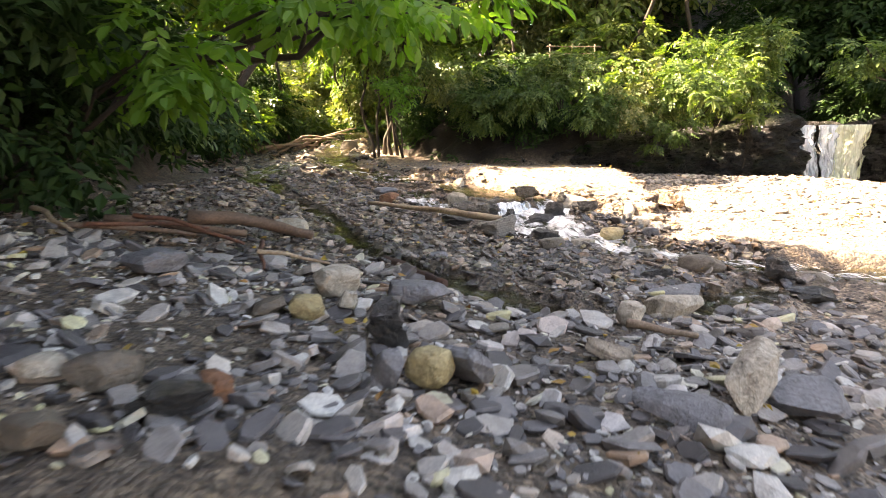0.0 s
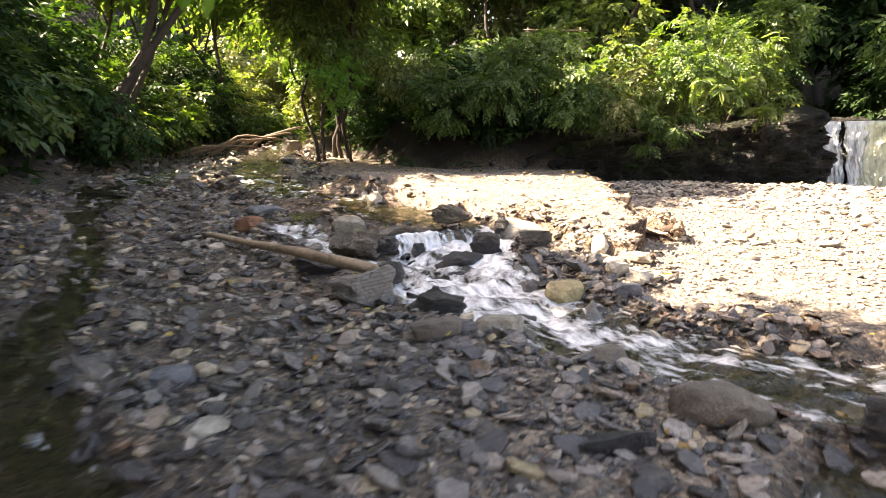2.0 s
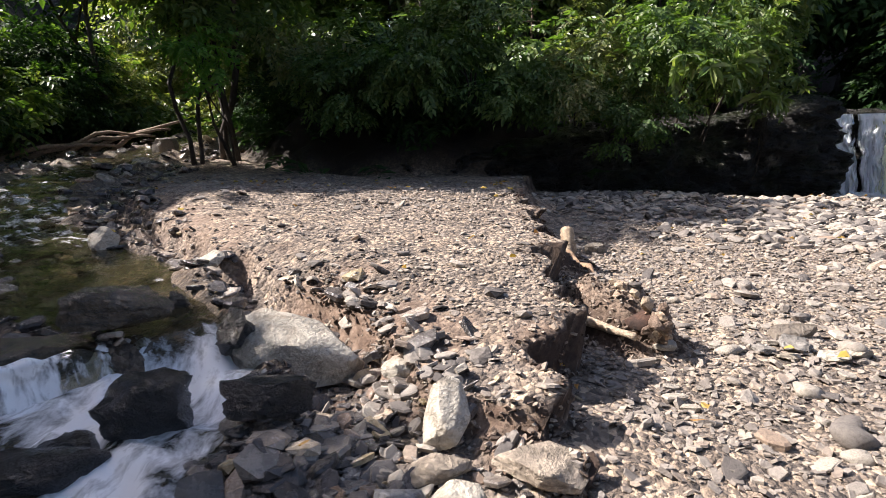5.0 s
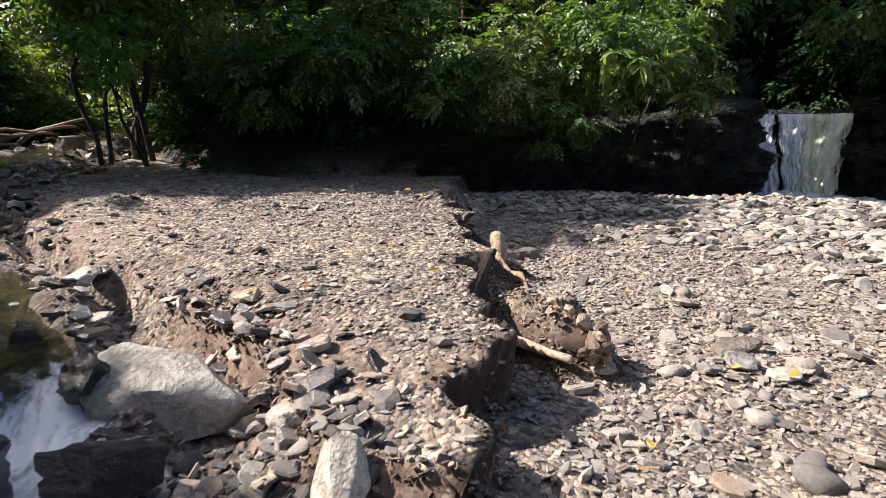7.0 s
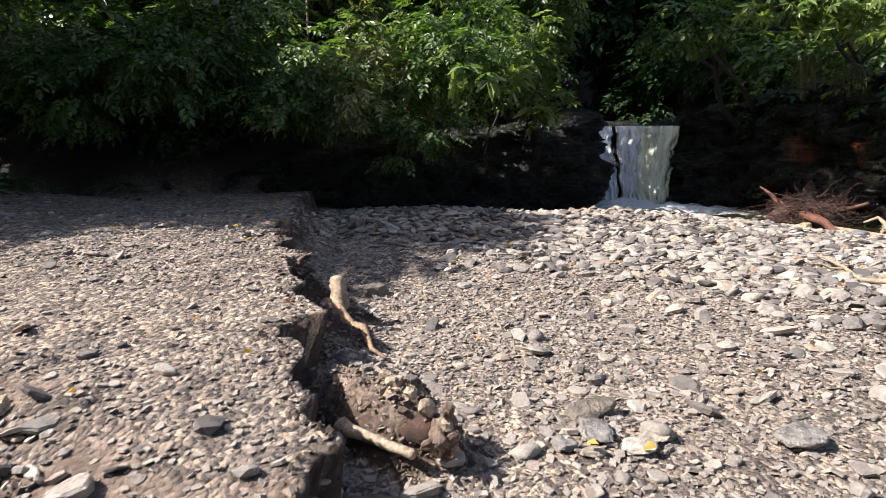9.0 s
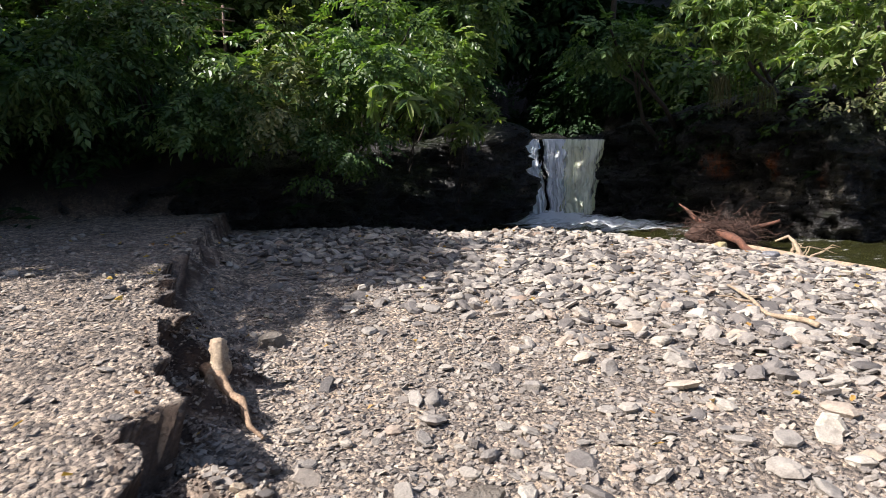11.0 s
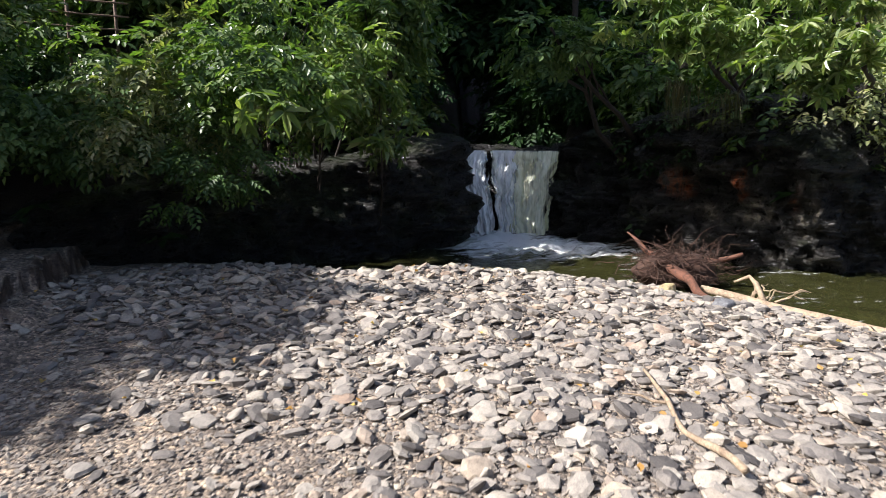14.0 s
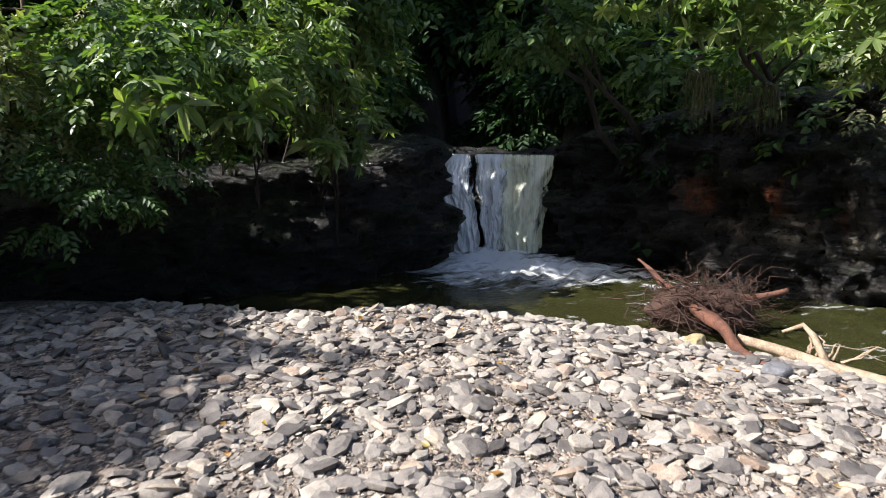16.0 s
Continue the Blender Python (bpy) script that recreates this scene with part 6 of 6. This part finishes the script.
# four unseen crowns, set where their shadows cover terrace, stream, rapids and driftwood
leaning("tall tree with an unseen crown, added to shade bend and terrace", -7.0, 18.6, -3.6, 19.2, 8.2, (2.5, 2.5, 0.8), 620, 30, 0.34, M_LEAF_SHADE, 84, stem_r=0.12, clump_r=0.5, droop=0.12)
leaning("tall tree with an unseen crown, added to shade the stream", -7.6, 9.2, -6.3, 9.2, 6.6, (2.0, 1.7, 0.7), 420, 24, 0.3, M_LEAF_SHADE, 86, stem_r=0.1, clump_r=0.5, droop=0.12)
leaning("tall tree with an unseen crown, added to shade the rapids", -7.6, 11.8, -5.9, 11.1, 6.6, (1.7, 1.7, 0.6), 380, 22, 0.3, M_LEAF_SHADE, 88, stem_r=0.1, clump_r=0.5, droop=0.12)
leaning("unseen dark crown added low over the driftwood for shade", -6.2, 6.4, -3.3, 5.6, 4.3, (1.9, 2.4, 0.45), 480, 24, 0.24, M_LEAF_SHADE, 90, clump_r=0.5, droop=0.1)
leaning("low leaning branches with bright green leaves", -4.8, 7.2, -2.7, 6.8, 2.35, (0.9, 0.8, 0.5), 70, 9, 0.21, M_LEAF_BACKLIT, 73, "broad", stem_r=0.05)
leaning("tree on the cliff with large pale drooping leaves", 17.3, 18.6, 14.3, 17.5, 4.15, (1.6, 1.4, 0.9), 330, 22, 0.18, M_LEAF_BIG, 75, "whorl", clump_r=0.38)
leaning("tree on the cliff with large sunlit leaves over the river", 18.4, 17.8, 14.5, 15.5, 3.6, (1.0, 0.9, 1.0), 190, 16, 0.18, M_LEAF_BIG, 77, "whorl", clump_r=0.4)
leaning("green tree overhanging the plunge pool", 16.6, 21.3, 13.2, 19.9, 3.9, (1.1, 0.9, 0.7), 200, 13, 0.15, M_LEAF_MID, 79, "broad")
leaning("green tree overhanging beside the waterfall", 11.4, 24.0, 10.6, 21.8, 4.6, (1.2, 1.1, 1.0), 380, 14, 0.18, M_LEAF, 81)

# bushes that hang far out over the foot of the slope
# leaf copies by place: shaded tones to the left, sunny ones right
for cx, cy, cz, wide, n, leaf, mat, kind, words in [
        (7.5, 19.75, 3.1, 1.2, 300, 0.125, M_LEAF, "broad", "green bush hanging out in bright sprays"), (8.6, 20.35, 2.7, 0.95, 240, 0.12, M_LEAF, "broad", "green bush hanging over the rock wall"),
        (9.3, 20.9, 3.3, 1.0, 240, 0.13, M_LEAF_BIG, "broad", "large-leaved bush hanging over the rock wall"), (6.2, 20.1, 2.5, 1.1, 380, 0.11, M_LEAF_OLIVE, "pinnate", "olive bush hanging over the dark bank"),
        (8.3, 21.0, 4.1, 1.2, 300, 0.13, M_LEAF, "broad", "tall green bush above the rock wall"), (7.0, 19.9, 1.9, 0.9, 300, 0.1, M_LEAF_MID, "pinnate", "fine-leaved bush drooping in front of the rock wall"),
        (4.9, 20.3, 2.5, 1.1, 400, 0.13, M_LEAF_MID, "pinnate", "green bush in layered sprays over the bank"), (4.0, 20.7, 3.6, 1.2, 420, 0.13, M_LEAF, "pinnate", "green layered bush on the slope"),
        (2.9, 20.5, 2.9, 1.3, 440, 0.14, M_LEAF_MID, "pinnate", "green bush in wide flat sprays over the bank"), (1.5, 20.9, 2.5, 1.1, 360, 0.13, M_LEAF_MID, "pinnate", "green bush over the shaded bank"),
        (0.2, 21.9, 3.5, 1.2, 170, 0.14, M_LEAF_OLIVE, "broad", "olive bush leaning out over the bank"), (-1.4, 20.9, 3.0, 0.9, 120, 0.14, M_LEAF_BACKLIT, "broad", "yellow-green bush at the bend of the stream"),
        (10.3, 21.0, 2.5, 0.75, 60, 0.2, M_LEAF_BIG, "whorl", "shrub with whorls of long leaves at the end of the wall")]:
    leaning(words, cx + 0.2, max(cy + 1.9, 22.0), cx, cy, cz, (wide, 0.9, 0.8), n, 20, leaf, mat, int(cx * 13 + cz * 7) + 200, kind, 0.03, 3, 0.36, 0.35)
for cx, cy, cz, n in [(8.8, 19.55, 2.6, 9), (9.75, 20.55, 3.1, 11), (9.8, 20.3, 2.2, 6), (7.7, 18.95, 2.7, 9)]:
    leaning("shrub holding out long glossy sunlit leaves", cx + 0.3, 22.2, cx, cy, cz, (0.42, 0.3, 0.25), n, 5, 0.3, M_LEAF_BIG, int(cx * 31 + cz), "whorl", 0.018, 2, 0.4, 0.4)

# low growth that covers the slopes
x, y = places(60000, -15, 24, 0, 46, lambda x, y: land(x, y, True)[2] * 0.11 * ((x > -3) | (y > 9) | (x < -9)) * (np.abs((x - 14.4) * 0.8 - (y - 23.5) * 0.6) > 1.2 + 1.2 * (y > 22) * (x > 11)), 31)
g = np.random.default_rng(31)
d = g.normal(0, 1, (len(x), 3)) * np.array([1, 1, 0.3]) + np.array([0, -0.5, 0.2])
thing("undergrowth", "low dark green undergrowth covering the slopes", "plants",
      leaves_mesh("undergrowth", np.stack([x, y, land(x, y) + g.uniform(0.02, 0.5, len(x))], 1), d, "pinnate", 0.32, M_LEAF_SHADE, 33), "stuff")


# ---- driftwood and small things ----
def stick(name, label, paths, mat, category="driftwood", sides=8, rough=0.18):
    """A piece of wood of one or more tapering limbs: (points, radii)."""
    return thing(name, label, category, tubes_mesh(name, [tube(p, r, sides, rough, i) for i, (p, r) in enumerate(paths)], mat))


def gz(x, y, up=0.0):
    return (x, y, float(land(x, y)) + up)


# uprooted tree beside the pool: trunk, matted roots, a second bleached log
wad = thing("uprooted_tree", "uprooted reddish tree with a tangled root mat by the pool", "driftwood")
tr = bend((12.42, 15.4, 0.13), (13.15, 16.95, 0.3), 14, -0.02, 0.03, 4)
part("trunk", tubes_mesh("trunk", [tube(tr, np.linspace(0.04, 0.08, 14), 10, 0.3, 3)], M_DRIFT_RED), wad, "reddish barked trunk, paler at its tip")
part("branch", tubes_mesh("branch", [tube(bend((13.3, 17.4, 0.35), (13.2, 18.0, 0.72), 8, 0.0, 0.08, 5), np.linspace(0.06, 0.012, 8), 7, 0.2, 2),
                                     tube(bend((13.6, 17.3, 0.3), (14.2, 16.6, 0.5), 8, 0.05, 0.08, 6), np.linspace(0.07, 0.03, 8), 7, 0.2, 2)], M_DRIFT_RED), wad)
g = np.random.default_rng(8)
v, f = stone_shape(4, 970, 0.45, 0.4, 8, 0.25)
core = part("root_ball", mesh_of("root_ball", v * 1.4 * np.array([1.0, 0.7, 1.0]), f, M_ROOT, True), wad, "dark clod of earth and roots")
core.matrix_basis = pose(13.5, 17.2, 0.24, 0, 0, -25)
for k in range(3):
    lot = []
    for q in range(230):
        a = np.array([13.5, 17.2, 0.27]) + g.normal(0, 1, 3) * np.array([0.36, 0.22, 0.13])
        dr = g.normal(0, 1, 3) * np.array([0.36, 0.3, 0.22]) + np.array([0.03, 0.0, 0.02])
        b = a + dr * g.uniform(0.5, 1.0)
        b[2] = max(b[2], 0.02)
        lot.append(tube(bend(a, b, 7, g.uniform(-0.15, 0.25), 0.16, q + 120 * k), np.linspace(g.uniform(0.004, 0.011), 0.002, 7), 4, 0.2, q))
    part("root_mat", tubes_mesh("root_mat", lot, M_ROOT), wad, "matted reddish-brown roots")
log = thing("bleached_log", "long bleached driftwood log lying at the water's edge", "driftwood")
part("trunk", tubes_mesh("trunk", [tube(bend((13.1, 16.35, 0.12), (13.72, 13.6, -0.04), 16, -0.01, 0.02, 9), np.linspace(0.055, 0.075, 16), 10, 0.12, 4)], M_DRIFT), log)
lot = [tube(np.array([(13.32, 15.5, 0.08), (13.4, 15.72, 0.3), (13.42, 15.84, 0.37), (13.3, 15.98, 0.28)]), [0.04, 0.035, 0.028, 0.015], 7, 0.2, 1)]
for q in range(9):
    a = np.array([13.36, 15.5 + g.uniform(-0.2, 0.25), 0.12])
    lot.append(tube(bend(a, a + np.array([g.uniform(0.1, 0.5), g.uniform(-0.4, 0.2), g.uniform(0.05, 0.22)]), 7, -0.1, 0.15, 40 + q), np.linspace(0.014, 0.004, 7), 5, 0.2, q))
for q in lot:
    part("root_stub", tubes_mesh("root_stub", [q], M_DRIFT), log, "upturned pale root stub")

stick("dry_branch", "pale forked dry branch on the gravel bar", [(bend(gz(9.56, 13.75, 0.07), gz(8.85, 12.25, 0.07), 12, 0.0, 0.05, 3), np.linspace(0.012, 0.026, 12)),
      (bend(gz(9.3, 13.2, 0.07), gz(9.05, 13.45, 0.1), 6, 0, 0.1, 5), np.linspace(0.014, 0.005, 6))], M_DRIFT)
stick("driftwood_pole", "long tan driftwood pole across dark wet stones", [(bend((-1.12, 10.29, 0.47), (0.85, 8.72, 0.4), 14, -0.01, 0.02, 7), np.linspace(0.026, 0.052, 14))], M_DRIFT)
stick("brown_log", "short dark brown log beside a grey slab", [(bend(gz(-0.5, 5.75, 0.08), gz(0.04, 4.85, 0.08), 9, 0, 0.03, 2), np.linspace(0.06, 0.045, 9))], M_ROOT)
stick("wet_plank", "broken brown piece of wood beside shallow water", [(bend(gz(1.24, 4.04, 0.06), gz(1.65, 3.89, 0.06), 7, 0, 0.02, 3), np.linspace(0.03, 0.018, 7))], M_POLE)
for k, (a, b, r, m) in enumerate([((-3.08, 5.15), (-2.06, 5.37), 0.028, M_RAIL), ((-2.94, 5.6), (-1.74, 5.72), 0.05, M_RAIL), ((-2.85, 5.09), (-1.97, 5.73), 0.02, M_DRIFT_RED), ((-3.48, 5.47), (-2.89, 4.99), 0.025, M_DRIFT),
                                  ((-2.26, 5.75), (-1.2, 6.02), 0.07, M_RAIL), ((-1.3, 4.51), (-0.85, 4.88), 0.018, M_DRIFT), ((-1.39, 4.97), (-1.23, 4.4), 0.02, M_DRIFT_RED), ((-2.56, 5.34), (-1.65, 5.37), 0.022, M_DRIFT_RED)]):
    stick("driftwood_stick", ("bleached" if m is M_DRIFT else "brown" if m is M_RAIL else "reddish") + " stick in a heap of driftwood on the bank",
          [(bend(gz(*a, 0.1 + 0.02 * k), gz(*b, 0.1), 9, -0.02, 0.04, 20 + k), np.linspace(r, r * 0.6, 9))], m)
heap = thing("dead_branches", "tangle of dead branches at the foot of the far trees", "driftwood")
for k in range(5):
    part("branch", tubes_mesh("branch", [tube(bend(gz(-7.0 + 0.5 * k, 23.6 + 0.3 * k, 0.1), gz(-4.6 + 0.35 * k, 24.6 + 0.2 * k, 0.2 + 0.12 * k), 8, -0.08, 0.06, 60 + k), np.linspace(0.07, 0.03, 8), 7, 0.2, k)], M_POLE), heap)

# broken log in the cut bank, an upright snag and a bent root
stump = thing("broken_log", "broken rotten log jutting from the cut bank", "log")
part("trunk", tubes_mesh("trunk", [tube(bend((3.95, 11.6, 0.3), (4.22, 11.14, 0.38), 10, 0, 0.02, 3), np.linspace(0.075, 0.07, 10), 11, 0.35, 6)], M_ROOT), stump)
part("bark", tubes_mesh("bark", [tube(bend((3.86, 11.42, 0.36), (4.1, 11.1, 0.33), 8, 0.02, 0.03, 2), np.linspace(0.032, 0.022, 8), 6, 0.4, 3)], M_BROKEN), stump, "strip of pale bark")
gg = np.random.default_rng(12)
for k in range(34):
    v, f = stone_shape(2, 950 + k, 0.6, 0.9, 9, 0.2)
    sz = gg.uniform(0.05, 0.11)
    ob = part("splinter", mesh_of("splinter", v * sz * np.array([1.0, 0.85, 0.9]), f, (M_BROKEN, M_EARTH, M_TANWOOD, M_EARTH, M_BROKEN)[k % 5], False), stump, "splintered pale wood" if k % 5 in (0, 4) else "")
    a, r = gg.uniform(0, 6.28), 0.1 * gg.uniform() ** 0.5
    ob.matrix_basis = pose(4.22 + r * math.cos(a) * 0.8 + gg.normal(0, 0.015), 11.1 + r * math.cos(a) * 0.5 + gg.normal(0, 0.03), 0.4 + r * math.sin(a) * 1.0, gg.uniform(-180, 180), gg.uniform(-180, 180), gg.uniform(-180, 180))
for k, (dx, dy, dz) in enumerate([(0.0, 0.3, 0.17), (0.04, 0.2, 0.15), (-0.02, 0.38, 0.16), (0.08, 0.1, 0.12)]):
    v, f = stone_shape(2, 980 + k, 0.5, 0.9, 9, 0.2)
    ob = part("splinter", mesh_of("splinter", v * 0.1, f, M_BROKEN, False), stump, "splintered pale wood")
    ob.matrix_basis = pose(4.1 + dx, 11.05 + dy, 0.38 + dz, 20 * k, 30 * k, 50 * k)
stick("snag", "upright broken tan snag at the foot of the cut bank", [(bend((4.17, 13.05, 0.2), (4.23, 13.24, 0.62), 16, 0, 0.03, 4), np.linspace(0.075, 0.052, 16))], M_DRIFT, "wood", 12, 0.5)
stick("bent_root", "bent pale root running along the cut bank", [(np.array([gz(4.14, 13.25, 0.06), gz(4.2, 13.1, 0.1), gz(4.24, 12.9, 0.05), gz(4.28, 12.72, 0.06), gz(4.29, 12.55, 0.04), gz(4.34, 12.4, 0.03)]), [0.05, 0.04, 0.03, 0.025, 0.016, 0.01])], M_TANWOOD)

# wooden railing up on the slope
rail = thing("wooden_railing", "weathered wooden railing on the slope among bushes", "railing")
for k in range(3):
    px0 = 4.25 + 0.85 * k
    part("post", tubes_mesh("post", [tube(np.array([(px0, 25.1, float(land(px0, 25.1)) - 0.2), (px0, 25.1, 4.5), (px0, 25.1, 5.0)]), 0.032, 8)], M_RAIL), rail)
for z in (4.4, 4.66, 4.92):
    part("rail", tubes_mesh("rail", [tube(bend((4.1, 25.05, z), (6.2, 25.05, z - 0.02), 8, 0, 0.004, 3), 0.019, 7)], M_RAIL), rail)


# grass hanging from the right-hand cliff
def hanging(x, y, z, n, length, seed, label):
    g = np.random.default_rng(seed)
    vs, fs = [], []
    for k in range(n):
        a = np.array([x, y, z]) + g.normal(0, 1, 3) * np.array([0.14, 0.14, 0.05])
        ln = length * g.uniform(0.5, 1.1)
        out = np.array([g.normal(-0.1, 0.1), g.normal(-0.12, 0.1), 0])
        s = np.linspace(0, 1, 6)[:, None]
        p = a + out * np.sqrt(s) + np.array([0, 0, 1]) * (0.12 * s - s ** 1.5) * ln
        w = 0.011 * (1 - 0.85 * s)
        side = np.array([g.normal(), g.normal(), 0])
        side /= np.linalg.norm(side)
        v = np.concatenate([p - side * w, p + side * w])
        f = np.array([[i, i + 1, i + 7, i + 6] for i in range(5)])
        vs.append(v), fs.append(f + 12 * k)
    return thing("hanging_grass", label, "grass", mesh_of("hanging_grass", np.concatenate(vs), np.concatenate(fs), M_GRASS, False))


hanging(14.75, 18.6, 3.2, 90, 0.9, 1, "tuft of long drooping grass on the cliff edge")
hanging(15.3, 18.0, 3.0, 70, 0.8, 2, "tuft of drooping grass under leaves on the cliff")

# fallen leaves
x, y = places(420, -3.5, 12.5, 2.2, 19, dry_side, 44)
g = np.random.default_rng(44)
n = len(x)
q = leaf_blade(0.085, 0.045, 0.2, -0.12)
yaw = g.uniform(0, 6.28, n)
sc = g.uniform(0.45, 1.0, n)
c, s = np.cos(yaw)[:, None], np.sin(yaw)[:, None]
v = np.stack([(q[None, :, 0] * c - q[None, :, 1] * s) * sc[:, None] + x[:, None], (q[None, :, 0] * s + q[None, :, 1] * c) * sc[:, None] + y[:, None],
              q[None, :, 2] + (land(x, y) + 0.05)[:, None] + g.uniform(-0.01, 0.02, (n, 6))], -1)
thing("fallen_leaves", "yellow, orange and brown fallen leaves on the stones", "leaves",
      mesh_of("fallen_leaves", v.reshape(-1, 3), (BLADE_F[None] + (np.arange(n) * 6)[:, None, None]).reshape(-1, 4), M_LITTER, False), "stuff")

# the stones that lie nearest to the way, one by one
meshes = [mesh_of("stone", *MEDIUM[i], M_COBBLE, i >= len(SLABS)) for i in range(len(MEDIUM))]
g = np.random.default_rng(77)
for n, x0, x1, y0, y1, lo, hi, keep in [(90, -2.2, 2.8, 2.9, 5.6, 0.08, 0.22, bed_left), (70, 4.0, 6.0, 9.6, 12.5, 0.08, 0.2, right_bar), (140, 6.4, 10.6, 12.6, 16.5, 0.08, 0.25, right_bar)]:
    xs, ys = places(n * 2, x0, x1, y0, y1, keep, n)
    for x, y in list(zip(xs, ys))[:n]:
        k = int(g.integers(0, len(meshes)))
        s = lo + (hi - lo) * g.uniform() ** 2
        ob = new("stone", meshes[k])
        ob.parent = ground
        ob.matrix_basis = pose(x, y, float(land(x, y)) + s * 0.1, g.normal(0, 9), g.normal(0, 9), g.uniform(0, 360)) @ Matrix.Diagonal((s, s * g.uniform(0.9, 1.25), s * g.uniform(0.75, 1.15), 1))
